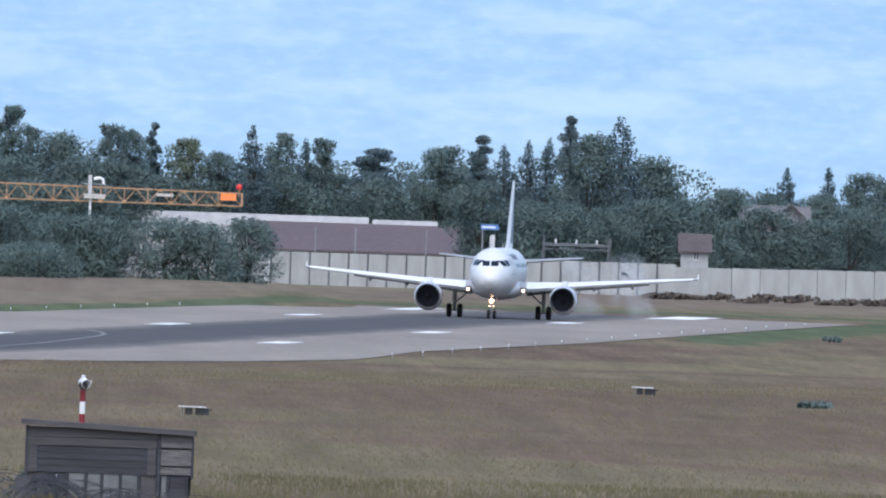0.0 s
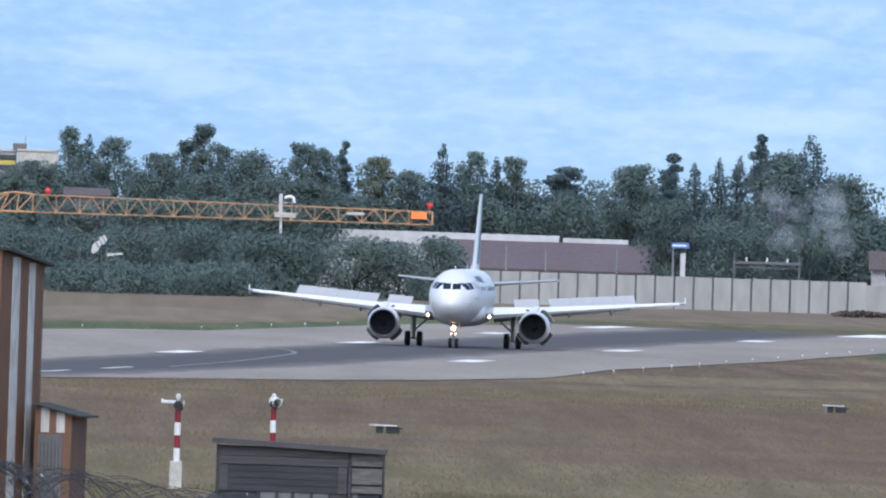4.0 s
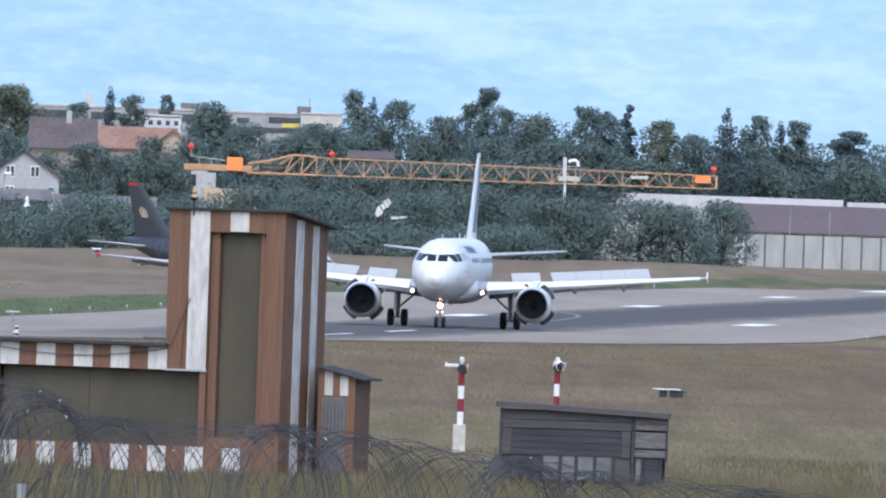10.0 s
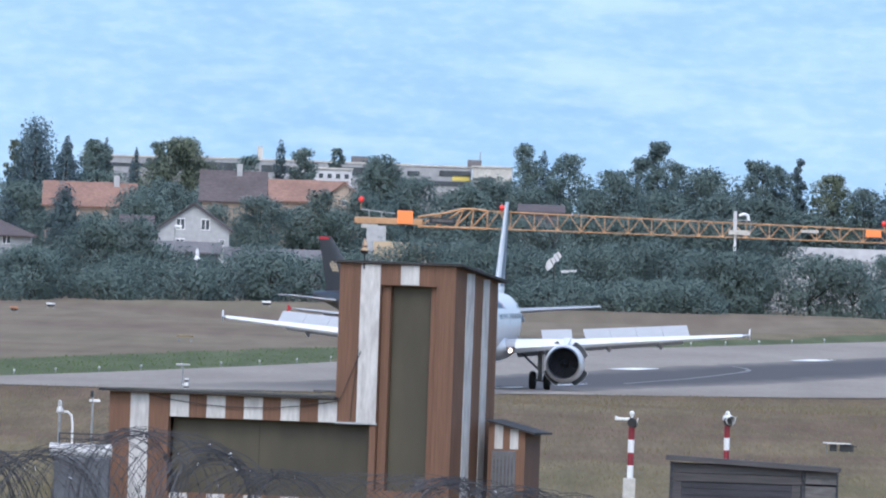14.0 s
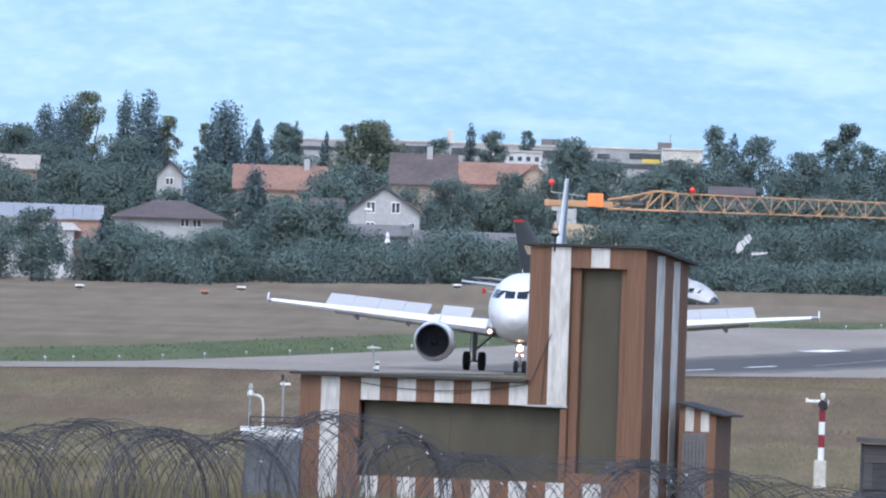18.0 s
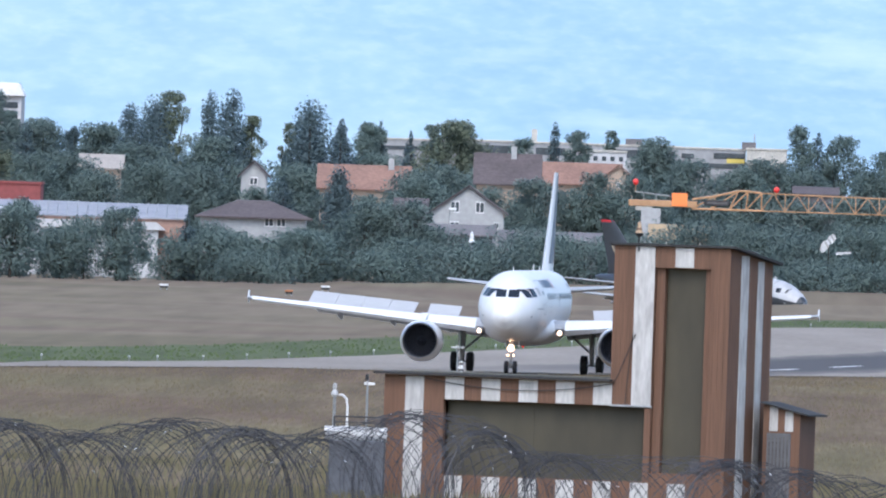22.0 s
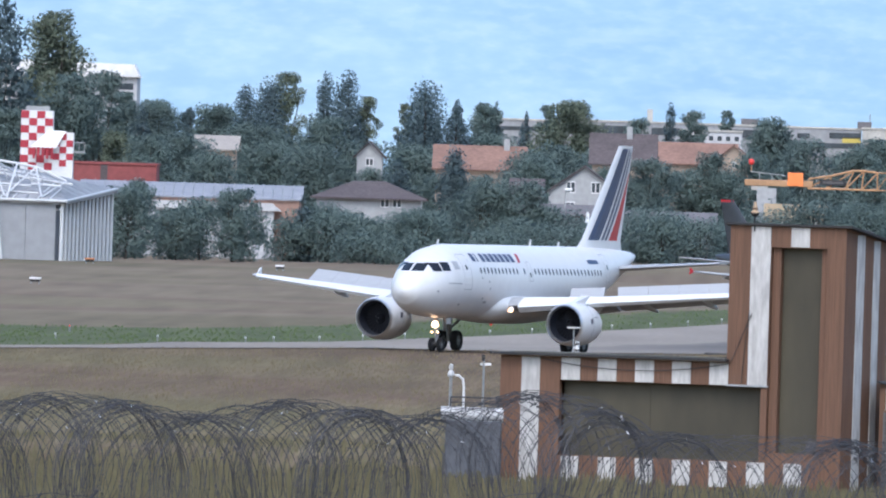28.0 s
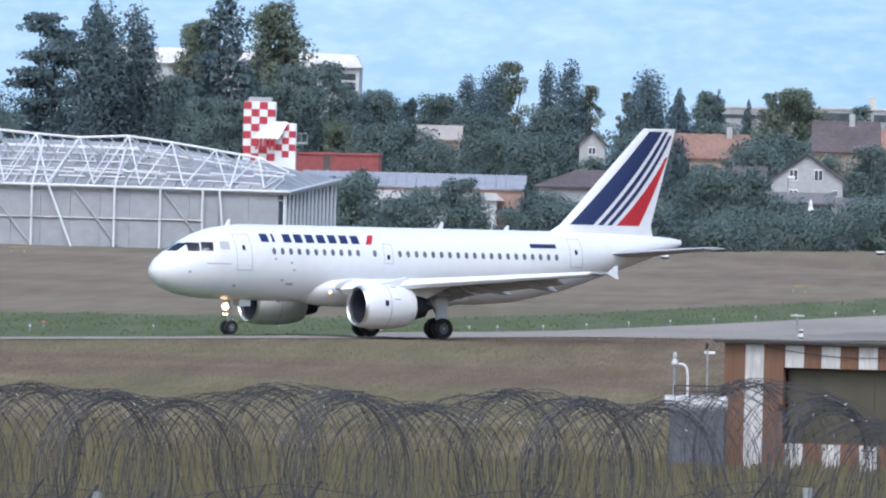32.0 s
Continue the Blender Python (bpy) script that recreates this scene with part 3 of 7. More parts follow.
        for sp, ln in ((4.6, 2.6), (8.0, 2.6), (11.2, 2.3)):
            p, c = wing_at(sp, 0.55)
            g = Mesher()
            rows = [(0, 0.04, 0), (0.25, 0.2, -0.12), (0.6, 0.2, -0.24), (0.85, 0.14, -0.38), (1.0, 0.03, -0.5)]
            for f, r, dz in rows:
                for i in range(8):
                    t = 2 * math.pi * i / 8
                    g.v.append((side * sp + r * math.cos(t) * 0.8, p.y + f * ln, p.z - 0.16 + dz * 0.9 + r * math.sin(t)))
            for k in range(4):
                for i in range(8):
                    g.f.append((k * 8 + i, k * 8 + (i + 1) % 8, k * 8 + 8 + (i + 1) % 8, k * 8 + 8 + i))
            part("flap_track_fairing", g, M_WING, wg, smooth=True)
        tip, c = wing_at(16.7, 0.0)
        g = Mesher()
        fx = side * 16.74
        out = [(0.7, 0.0), (1.2, 0.40), (1.4, 0.43), (1.36, 0.02), (1.45, -0.28), (1.28, -0.27)]
        pts = [(fx - 0.035, tip.y + y, tip.z + z) for y, z in out] + [(fx + 0.035, tip.y + y, tip.z + z) for y, z in out]
        k6 = len(out)
        g.add(pts, [tuple(range(k6)), tuple(range(k6, 2 * k6))] + [(i, (i + 1) % k6, k6 + (i + 1) % k6, k6 + i) for i in range(k6)])
        part("wingtip_fence", g, M_SLAT if own else M_RED, wg, "small upright wingtip fence")
        for s0, s1 in ((4.0, 5.9), (6.7, 8.3), (8.3, 9.9), (9.9, 11.5), (11.5, 13.1)):
            p0, c0 = wing_at(s0, 0.60, 0.085)
            p1, c1 = wing_at(s1, 0.60, 0.055)
            p0.z, p1.z = p0.z + 0.035 * c0 - 0.05, p1.z + 0.035 * c1 - 0.03
            p0.x, p1.x = p0.x * side, p1.x * side
            if side < 0:
                p0, p1 = p1, p0
            hm = hinge_frame(p0, p1)
            ln = (p1 - p0).length
            ch = 0.98 if s0 > 6 else 1.02
            g = Mesher().box((ln / 2, ch / 2, 0), (ln - 0.015, ch, 0.05), bev=0.008)
            sp = part("spoiler", g, M_WING, a, "pale grey spoiler panel", at=hm)
            moving["spoilers"].append((sp, hm))
        # engine
        ex, ez = side * 5.75, 1.72
        em = Matrix.Translation((ex, NOSE + 9.7, ez)) @ Matrix.Rotation(radians(-90), 4, "X")
        e = part("engine", Mesher().lathe([(0.98, 0.12), (0.99, 0.03), (1.03, -0.02), (1.09, 0.05), (1.15, 0.25), (1.21, 0.8), (1.22, 1.9), (1.12, 2.75), (0.98, 3.25), (0.95, 3.25), (0.9, 2.6)], em, 36),
                 paint, a, "white engine cowling" if own else "", True)
        part("inlet_lip", Mesher().lathe([(0.97, 0.30), (0.965, 0.14), (0.985, 0.02), (1.03, -0.035), (1.085, 0.03), (1.128, 0.18)], em, 36), M_STEEL, e, "polished metal inlet lip", True)
        part("inlet_duct", Mesher().lathe([(0.97, 0.28), (0.93, 0.8), (0.89, 1.25)], em, 36), M_DUCT, e, smooth=True)
        fan = part("fan", Mesher().lathe([(0.90, 1.12), (0.3, 1.05), (0.28, 1.0)], em, 36), M_DARKMETAL, e, "dark fan disc")
        for k in range(24):
            t = 2 * math.pi * k / 24
            d = Vector((math.cos(t), math.sin(t), 0))
            q = Vector((-math.sin(t), math.cos(t), 0))
            pts = [em @ (d * 0.28 + q * 0.03 + Vector((0, 0, 1.04))), em @ (d * 0.28 - q * 0.03 + Vector((0, 0, 1.0))), em @ (d * 0.85 - q * 0.05 + Vector((0, 0, 1.0))), em @ (d * 0.85 + q * 0.06 + Vector((0, 0, 1.09)))]
            part("fan_blade", Mesher().add(pts, [(0, 1, 2, 3)]), M_DARKMETAL, fan)
        part("spinner", Mesher().lathe([(0.02, 0.62), (0.12, 0.72), (0.22, 0.86), (0.29, 1.06)], em, 20), M_DARKMETAL, e, smooth=True)
        part("exhaust_nozzle", Mesher().lathe([(0.74, 3.0), (0.7, 3.5), (0.56, 4.2), (0.5, 4.2), (0.52, 3.6)], em, 24), M_DARKMETAL, e, "dark exhaust nozzle", True)
        part("exhaust_cone", Mesher().lathe([(0.34, 3.8), (0.24, 4.4), (0.03, 4.9)], em, 16), M_DARKMETAL, e, smooth=True)
        g = Mesher()
        y0 = NOSE + 9.7
        g.add([(ex - 0.16, y0 + 1.0, ez + 1.16), (ex + 0.16, y0 + 1.0, ez + 1.16), (ex + 0.22, y0 + 3.0, ez + 1.62), (ex - 0.22, y0 + 3.0, ez + 1.62),
               (ex - 0.2, y0 + 6.0, ez + 1.25), (ex + 0.2, y0 + 6.0, ez + 1.25), (ex + 0.2, y0 + 4.2, ez + 0.45), (ex - 0.2, y0 + 4.2, ez + 0.45), (ex - 0.16, y0 + 2.8, ez + 0.8), (ex + 0.16, y0 + 2.8, ez + 0.8)],
              [(0, 1, 2, 3), (3, 2, 5, 4), (4, 5, 6, 7), (7, 6, 9, 8), (8, 9, 1, 0), (0, 3, 4, 7, 8), (1, 9, 6, 5, 2)])
        part("pylon", g, paint, a)
        part("cowl_seam", Mesher().lathe([(1.226, 1.48), (1.232, 1.50), (1.226, 1.52)], em, 36), M_LINE, e, "thin grey cowl seam", True)
        for ang in (20, 62, 118, 160):
            d = Vector((math.cos(radians(ang)), 0, math.sin(radians(ang))))
            part("cowl_latch", Mesher().box(Vector((ex, y0 + 1.9, ez)) + d * 1.222, (0.05, 0.34, 0.05), bev=0.01), M_LINE, e, "grey latch")
        part("cowl_badge", Mesher().box((ex + 1.215, y0 + 1.2, ez + 0.2), (0.02, 0.22, 0.3)), M_NAVY, e)
        for k in range(4):
            ang = radians(45 + 90 * k)
            d = Vector((math.cos(ang), 0, math.sin(ang)))
            yv = Vector((0, 1, 0))
            xv = yv.cross(d)
            fm = Matrix((xv, yv, d)).transposed().to_4x4()
            fm.translation = Vector((ex, y0 + 2.6, ez)) + d * 1.08
            g = Mesher()
            rows = []
            for yy, rr in ((-0.5, 0.05), (-0.2, 0.055), (0.25, 0.0), (0.5, -0.05)):
                rows.append([Vector((math.sin(t) * 1.2, yy, (math.cos(t) - 1) * 1.2 + rr)) for t in np.linspace(-0.5, 0.5, 7)])
            sheet(g, rows)
            low = [[p + Vector((0, 0, -0.07)) for p in r] for r in rows]
            dr = part("reverser_door", g, paint, a, "white thrust reverser door", True, at=fm)
            part("door_lining", sheet(Mesher(), low), M_REVERSER, dr, "dark inner lining", True)
            moving["doors"].append((dr, fm))
        # tail
        part("tailplane", loft(((0.3, 28.2, 3.7, 4.75, 0.1), (6.2, 31.5, 1.5, 5.28, 0.1)), side), M_WING, a, "pale grey tailplane", True)
        # main gear
        leg = part("main_gear_leg", Mesher().tube((side * 3.8, 0.0, 0.57), (side * 3.75, -0.05, 2.7), 0.13, 0.17, 12), M_GEAR, a)
        part("side_stay", Mesher().tube((side * 3.78, 0.0, 1.2), (side * 2.3, -0.1, 2.5), 0.07, n=8), M_GEAR, leg)
        part("axle", Mesher().tube((side * 3.8 - 0.62, 0, 0.57), (side * 3.8 + 0.62, 0, 0.57), 0.07), M_GEAR, leg)
        part("gear_door", Mesher().box((side * 4.02, 0.05, 1.75), (0.05, 0.75, 1.35), bev=0.02), M_WHITE if own else paint, leg, "white gear door")
        part("drag_link", Mesher().tube((side * 3.8, 0.0, 0.75), (side * 3.8, 0.42, 1.0), 0.04).tube((side * 3.8, 0.42, 1.0), (side * 3.78, 0, 1.35), 0.04), M_GEAR, leg)
        for dx in (-0.46, 0.46):
            wheel(a, side * 3.8 + dx, 0.0, 0.57, 0.42)
        if own:
            at = Matrix.Translation((side * 2.35, NOSE + 10.2, 2.42)) @ Matrix.Rotation(radians(90), 4, "X")
            cup = part("landing_light_cup", Mesher().lathe([(0.16, -0.02), (0.2, 0.02), (0.19, 0.14), (0.16, 0.16), (0.15, 0.02), (0.02, 0.0)], at, 14), M_STEEL, a, "metal lamp cup", True)
            part("landing_light", Mesher().lathe([(0.01, 0.05), (0.07, 0.04), (0.11, 0.03)], at, 14), M_LAMP, cup, "lit wing root landing light", True)
    # fin
    fin = Mesher()
    fs = ((5.7, 24.9, 7.2, 0.07), (6.4, 26.1, 5.8, 0.09), (11.76, 31.3, 2.05, 0.09))
    rings = []
    for z, le, c, th in fs:
        ring = [Vector((sg * th * c * t * 0.5, NOSE + le + x * c, z)) for sg, seq in ((1, ((0, 0), (0.05, 0.55), (0.2, 0.95), (0.4, 1), (0.7, 0.7), (1, 0.06))), (-1, ((0.7, 0.7), (0.4, 1), (0.2, 0.95), (0.05, 0.55)))) for x, t in seq]
        rings.append(ring)
    n = len(rings[0])
    for r in rings:
        fin.v.extend(tuple(p) for p in r)
    for k in range(2):
        for i in range(n):
            fin.f.append((k * n + i, k * n + (i + 1) % n, k * n + n + (i + 1) % n, k * n + n + i))
    fin.f += [tuple(range(n)), tuple(range(2 * n, 3 * n))]
    fin_ob = part("fin", fin, paint, a, "white tail fin" if own else "dark tail fin", True)

    def on_fin(f, z, side, off=0.014):
        le = float(np.interp(z, [q[0] for q in fs], [q[1] for q in fs]))
        c = float(np.interp(z, [q[0] for q in fs], [q[2] for q in fs]))
        th = float(np.interp(z, [q[0] for q in fs], [q[3] for q in fs])) * c * 0.5 * float(np.interp(f, (0, 0.05, 0.2, 0.4, 0.7, 1), (0, 0.55, 0.95, 1, 0.7, 0.06)))
        return Vector((side * (th + off), NOSE + le + f * c, z))

    if own:
        for side in (1, -1):
            for f0, f1, g0, g1, z0, z1, mt, nm in ((0.085, 0.335, 0.22, 0.62, 6.4, 11.6, M_NAVY, "navy_stripe"), (0.385, 0.445, 0.70, 0.80, 6.4, 11.6, M_NAVY, "navy_stripe"),
                                                   (0.49, 0.545, 0.86, 0.94, 6.4, 11.4, M_NAVY, "navy_stripe"), (0.60, 0.86, 0.94, 0.985, 6.4, 10.2, M_RED, "red_stripe")):
                rows = [[on_fin(f0 + (g0 - f0) * j / 8 + ((f1 - f0) * (1 - j / 8) + (g1 - g0) * j / 8) * i / 3, z0 + (z1 - z0) * j / 8, side) for i in range(4)] for j in range(9)]
                part(nm, sheet(Mesher(), rows), mt, fin_ob)
    else:
        for side in (1, -1):
            rows = [[on_fin(0.02 + 0.96 * i / 4, z, side) for i in range(5)] for z in (11.48, 11.6, 11.75)]
            part("red_tip", sheet(Mesher(), rows), M_RED, fin_ob, "red fin tip")
            g = Mesher()
            for f0, f1, z0, z1 in ((0.42, 0.66, 8.0, 8.25), (0.41, 0.67, 8.3, 8.5), (0.40, 0.47, 8.5, 8.95), (0.505, 0.575, 8.5, 9.15), (0.61, 0.68, 8.5, 8.95)):
                sheet(g, [[on_fin(f0, z0, side), on_fin(f1, z0, side)], [on_fin(f0, z1, side), on_fin(f1, z1, side)]])
            part("crown_mark", g, M_GOLD, fin_ob, "gold crown shape")
    # nose gear
    ny = NOSE + 5.07
    nl = part("nose_gear_leg", Mesher().tube((0, ny, 0.38), (0, ny - 0.1, 2.2), 0.09, 0.12, 12), M_GEAR, a)
    part("steering_link", Mesher().tube((0, ny + 0.05, 0.55), (0, ny + 0.3, 0.9), 0.035).tube((0, ny + 0.3, 0.9), (0, ny, 1.2), 0.035), M_GEAR, nl)
    part("axle", Mesher().tube((-0.36, ny, 0.38), (0.36, ny, 0.38), 0.05), M_GEAR, nl)
    for dx in (-0.25, 0.25):
        wheel(a, dx, ny, 0.38, 0.24, "nose_wheel")
        part("nose_gear_door", Mesher().box((dx * 1.5, ny + 0.75, 1.72), (0.04, 0.7, 0.36), bev=0.015), paint, nl)
    if own:
        for x, z, r in ((0.0, 1.5, 0.2), (0.17, 1.08, 0.055), (-0.17, 1.08, 0.055)):
            part("taxi_light", Mesher().lathe([(0.01, -r), (r * 0.7, -r * 0.7), (r, 0), (r * 0.7, r * 0.7), (0.01, r)], Matrix.Translation((x, ny - 0.25, z)), 14), M_LAMP, nl, "lit nose gear lamp", True)
        part("belly_beacon", Mesher().lathe([(0.01, -0.09), (0.05, -0.06), (0.07, 0.05)], Matrix.Translation((0, NOSE + 13.0, 1.56)), 10), M_BEACON, a, "red anti-collision beacon", True)
    for s, h in ((4.6, 0.36), (18.2, 0.36), (22.4, 0.25)):
        w, hh, zc = sect(s)
        g = Mesher().add([(-0.02, NOSE + s, zc + hh - 0.03), (0.02, NOSE + s, zc + hh - 0.03), (0.02, NOSE + s + 0.35, zc + hh - 0.03), (-0.02, NOSE + s + 0.35, zc + hh - 0.03),
                          (-0.01, NOSE + s + 0.22, zc + hh + h), (0.01, NOSE + s + 0.22, zc + hh + h), (0.01, NOSE + s + 0.38, zc + hh + h), (-0.01, NOSE + s + 0.38, zc + hh + h)],
                         [(4, 5, 6, 7), (0, 1, 5, 4), (1, 2, 6, 5), (2, 3, 7, 6), (3, 0, 4, 7)])
        part("blade_antenna", g, M_WHITE, body)
    return a, moving


M_HUB = mat("wheel_hub", (0.12, 0.12, 0.125), 0.5, 0.2, var=0.15, bump=0.0)
M_NIGHT = mat("charcoal_paint", (0.035, 0.038, 0.045), 0.3, var=0.08, fine=1.5, bump=0.0)
M_NOSEGLINT = mat("nose_glint_paint", (0.42, 0.42, 0.43), 0.3, var=0.1, fine=1.5, bump=0.0)
M_GOLD = mat("gold_paint", (0.40, 0.32, 0.22), 0.5, var=0.1, bump=0.0)
M_REVERSER = mat("reverser_grey", (0.10, 0.105, 0.11), 0.45, 0.2, var=0.12, bump=0.0)
jet, jet_parts = airliner(pose(57.5, 2351.8, 0.5, 0, 0, -4.7), "white")

# ---- airfield things: the striped equipment building ----
M_BROWN = mat("brown_cladding", (0.150, 0.079, 0.047), 0.75, var=0.16, fine=5, coarse=0.6, bump=0.2, stretch=(3, 3, 0.15))
M_STRIPE = mat("weathered_white_board", (0.53, 0.52, 0.50), 0.8, var=0.14, fine=4, coarse=0.8, bump=0.12, stretch=(2, 2, 0.5), dirt=(0.33, 0.315, 0.30))
M_OLIVE = mat("olive_shutter", (0.060, 0.052, 0.032), 0.6, var=0.24, fine=0.8, coarse=0.3, bump=0.04, stretch=(1, 1, 0.4))
M_ROOF = mat("dark_roof_felt", (0.035, 0.034, 0.035), 0.85, var=0.2)
M_GREYWOOD = mat("grey_weathered_wood", (0.050, 0.051, 0.060), 0.9, var=0.36, fine=5, coarse=0.9, bump=0.3, stretch=(0.25, 1, 5))
M_PALEWOOD = mat("pale_weathered_wood", (0.135, 0.128, 0.128), 0.9, var=0.32, fine=4, coarse=0.9, bump=0.3, stretch=(0.5, 1, 4), dirt=(0.07, 0.066, 0.066))
M_MIDWOOD = mat("worn_grey_boards", (0.078, 0.074, 0.080), 0.9, var=0.3, fine=4, coarse=0.7, bump=0.3, stretch=(0.2, 1, 6), island=0.15)
M_SHEET = mat("cloudy_plastic_sheet", (0.14, 0.145, 0.15), 0.4, var=0.35, fine=1.6, coarse=0.5, bump=0.05)
M_CONC = mat("pale_concrete", (0.48, 0.46, 0.42), 0.9, var=0.15, fine=4, coarse=1)
M_MARKRED = mat("marker_red", (0.20, 0.012, 0.022), 0.55, var=0.12)
M_MARKWHITE = mat("marker_white", (0.74, 0.74, 0.74), 0.55, var=0.08)
M_BLACK = mat("black_housing", (0.02, 0.02, 0.022), 0.5, var=0.2)
M_GALV = mat("galvanised_steel", (0.36, 0.37, 0.38), 0.45, 0.5, var=0.15)
M_DOORGREY = mat("grey_sheet_door", (0.13, 0.13, 0.14), 0.5, 0.3, var=0.12, stretch=(2, 2, 0.3))


def slab(x0, x1, y0, y1, z0, z1, bev=0.015):
    return Mesher().box(((x0 + x1) / 2, (y0 + y1) / 2, (z0 + z1) / 2), (x1 - x0, y1 - y0, z1 - z0), bev=bev)


def equipment_building():
    b = thing("equipment_building", pose(-14.11, 1021.4, 0, 0, 0, -20), "brown and white striped equipment building with a tower", "building")
    w = 0.3
    for nm, a in (("wall_pier", (0, 2.4, 0, w, -0.7, 4.25)), ("sill_wall", (2.4, 10.46, 0, w, -0.7, 0.55)), ("parapet_wall", (2.4, 9.07, 0, w, 3.36, 4.25)),
                  ("tower_pier", (9.07, 10.72, -0.02, w, 3.40, 9.42)), ("door_jamb", (10.46, 10.72, -0.02, w, -0.7, 3.40)), ("tower_lintel", (10.72, 12.95, -0.02, w, 8.60, 9.42)),
                  ("tower_pier", (12.95, 13.72, -0.02, w, -0.7, 9.42)), ("tower_sill", (10.72, 12.95, -0.02, w, -0.7, 0.9)),
                  ("end_wall", (0, w, w, 4.66, -0.7, 4.2)), ("back_wall", (w, 9.2, 4.36, 4.66, -0.7, 4.0)), ("tower_back_wall", (9.07, 13.72, 4.36, 4.66, -0.7, 8.9))):
        part(nm, slab(*a), M_BROWN, b)
    g = Mesher().prism([(0, -0.7), (4.36 - w, -0.7), (4.36 - w, 8.92), (0, 9.42)], 0, w)
    part("tower_side_wall", g, M_BROWN, b, at=Matrix.Translation((13.72, w, 0)) @ Matrix.Rotation(radians(90), 4, "Z"))
    g = Mesher().prism([(0, 4.2), (4.36 - w, 4.0), (4.36 - w, 8.92), (0, 9.42)], 0, w)
    part("tower_side_wall", g, M_BROWN, b, at=Matrix.Translation((9.37, w, 0)) @ Matrix.Rotation(radians(90), 4, "Z"))
    # recessed shutters
    for x0, x1 in ((2.42, 5.908), (5.912, 10.44)):
        part("shutter_panel", slab(x0, x1, 0.46, 0.52, 0.5, 3.6), M_OLIVE, b, "recessed olive shutter")
    for z0, z1 in ((0.9, 8.62),):
        part("tall_shutter_panel", slab(11.08, 12.68, 0.40, 0.46, z0, z1), M_OLIVE, b, "tall olive shutter")
    for x0, x1 in ((10.73, 11.07), (12.69, 12.94)):
        part("shutter_frame", slab(x0, x1, 0.16, 0.46, 0.9, 8.6), M_BROWN, b)
    part("notice_plate", slab(12.2, 12.6, 0.36, 0.395, 1.0, 1.38), M_PALEWOOD, b, "small pale plate")
    # white boards: parapet, piers, sill and tower sides
    for x0 in (2.46, 3.92, 5.42, 6.90, 8.40):
        part("white_board", slab(x0, x0 + 0.75, -0.03, 0.0, 3.38, 4.22, 0.006), M_STRIPE, b)
    for k in range(7):
        yb = -0.02 if k > 5 else 0.0
        part("lower_white_board", slab(2.54 + 1.49 * k, 3.26 + 1.49 * k, yb - 0.03, yb, -0.45, 0.52, 0.006), M_STRIPE, b)
    part("white_board", slab(0.86, 1.60, -0.03, 0.0, -0.5, 4.22, 0.006), M_STRIPE, b, "tall white board")
    part("white_board", slab(9.93, 10.71, -0.055, -0.022, 3.42, 9.38, 0.006), M_STRIPE, b, "tall worn white board")
    part("white_board", slab(11.52, 12.26, -0.055, -0.022, 8.64, 9.38, 0.006), M_STRIPE, b)
    for y0, y1, zt in ((1.17, 1.98, 9.16), (2.98, 3.64, 8.95)):
        part("side_white_board", slab(13.722, 13.75, y0, y1, -0.5, zt, 0.006), M_STRIPE, b, "worn white board")
    # vertical battens of the cladding
    for x in [0.2, 0.43, 0.66, 1.8, 2.0, 2.2] + [3.34, 3.56, 3.78, 4.84, 5.06, 5.28, 6.32, 6.54, 6.76, 7.8, 8.02, 8.24]:
        low = -0.6 if x < 2.4 else 3.40
        part("batten", slab(x - 0.012, x + 0.012, -0.009, 0.0, low, 4.22, 0), M_BROWN, b)
    for x in [9.22, 9.4, 9.58, 9.76, 10.9, 11.12, 11.34, 12.4, 12.6, 12.8, 13.1, 13.3, 13.52]:
        low = 3.42 if x < 10.8 else (8.64 if x < 12.95 else -0.6)
        part("batten", slab(x - 0.012, x + 0.012, -0.029, -0.02, low, 9.38, 0), M_BROWN, b)
    # roofs
    g = Mesher().box((4.42, 2.25, 4.31), (9.5, 5.2, 0.09), bev=0.03)
    part("low_roof", g, M_ROOF, b, "thin dark flat roof")
    part("roof_slab", slab(0.2, 8.95, 0.4, 4.2, 4.36, 4.395), M_GRAVEL, b, "grey gravelled roof top")
    part("roof_drip_edge", slab(9.07, 10.78, -0.09, -0.02, 3.34, 3.42), M_GALV, b, "pale metal drip edge")
    g = Mesher().prism([(-0.18, 9.50), (-0.18, 9.42), (5.0, 8.83), (5.0, 8.93)], 8.92, 14.0)
    part("tower_roof", g, M_ROOF, b, "thin dark sloping roof", at=Matrix.Rotation(radians(90), 4, "Z") @ Matrix.Scale(-1, 4, (0, 1, 0)))
    part("roof_stub", Mesher().box((13.6, 2.6, 9.24), (0.46, 0.2, 0.2), Matrix.Rotation(radians(12), 3, "Y"), 0.04).tube((13.5, 2.6, 9.0), (13.5, 2.6, 9.2), 0.05), M_BLACK, b)
    part("edge_plank", slab(7.9, 9.1, 0.7, 0.8, 4.5, 4.58), M_PALEWOOD, b, "loose plank on the roof")
    # obstruction lamp, mast for the cable, sagging cable
    lm = part("lamp_post", Mesher().tube((10.05, -0.08, 9.2), (10.05, -0.08, 9.86), 0.03), M_BLACK, b, "thin dark lamp rod")
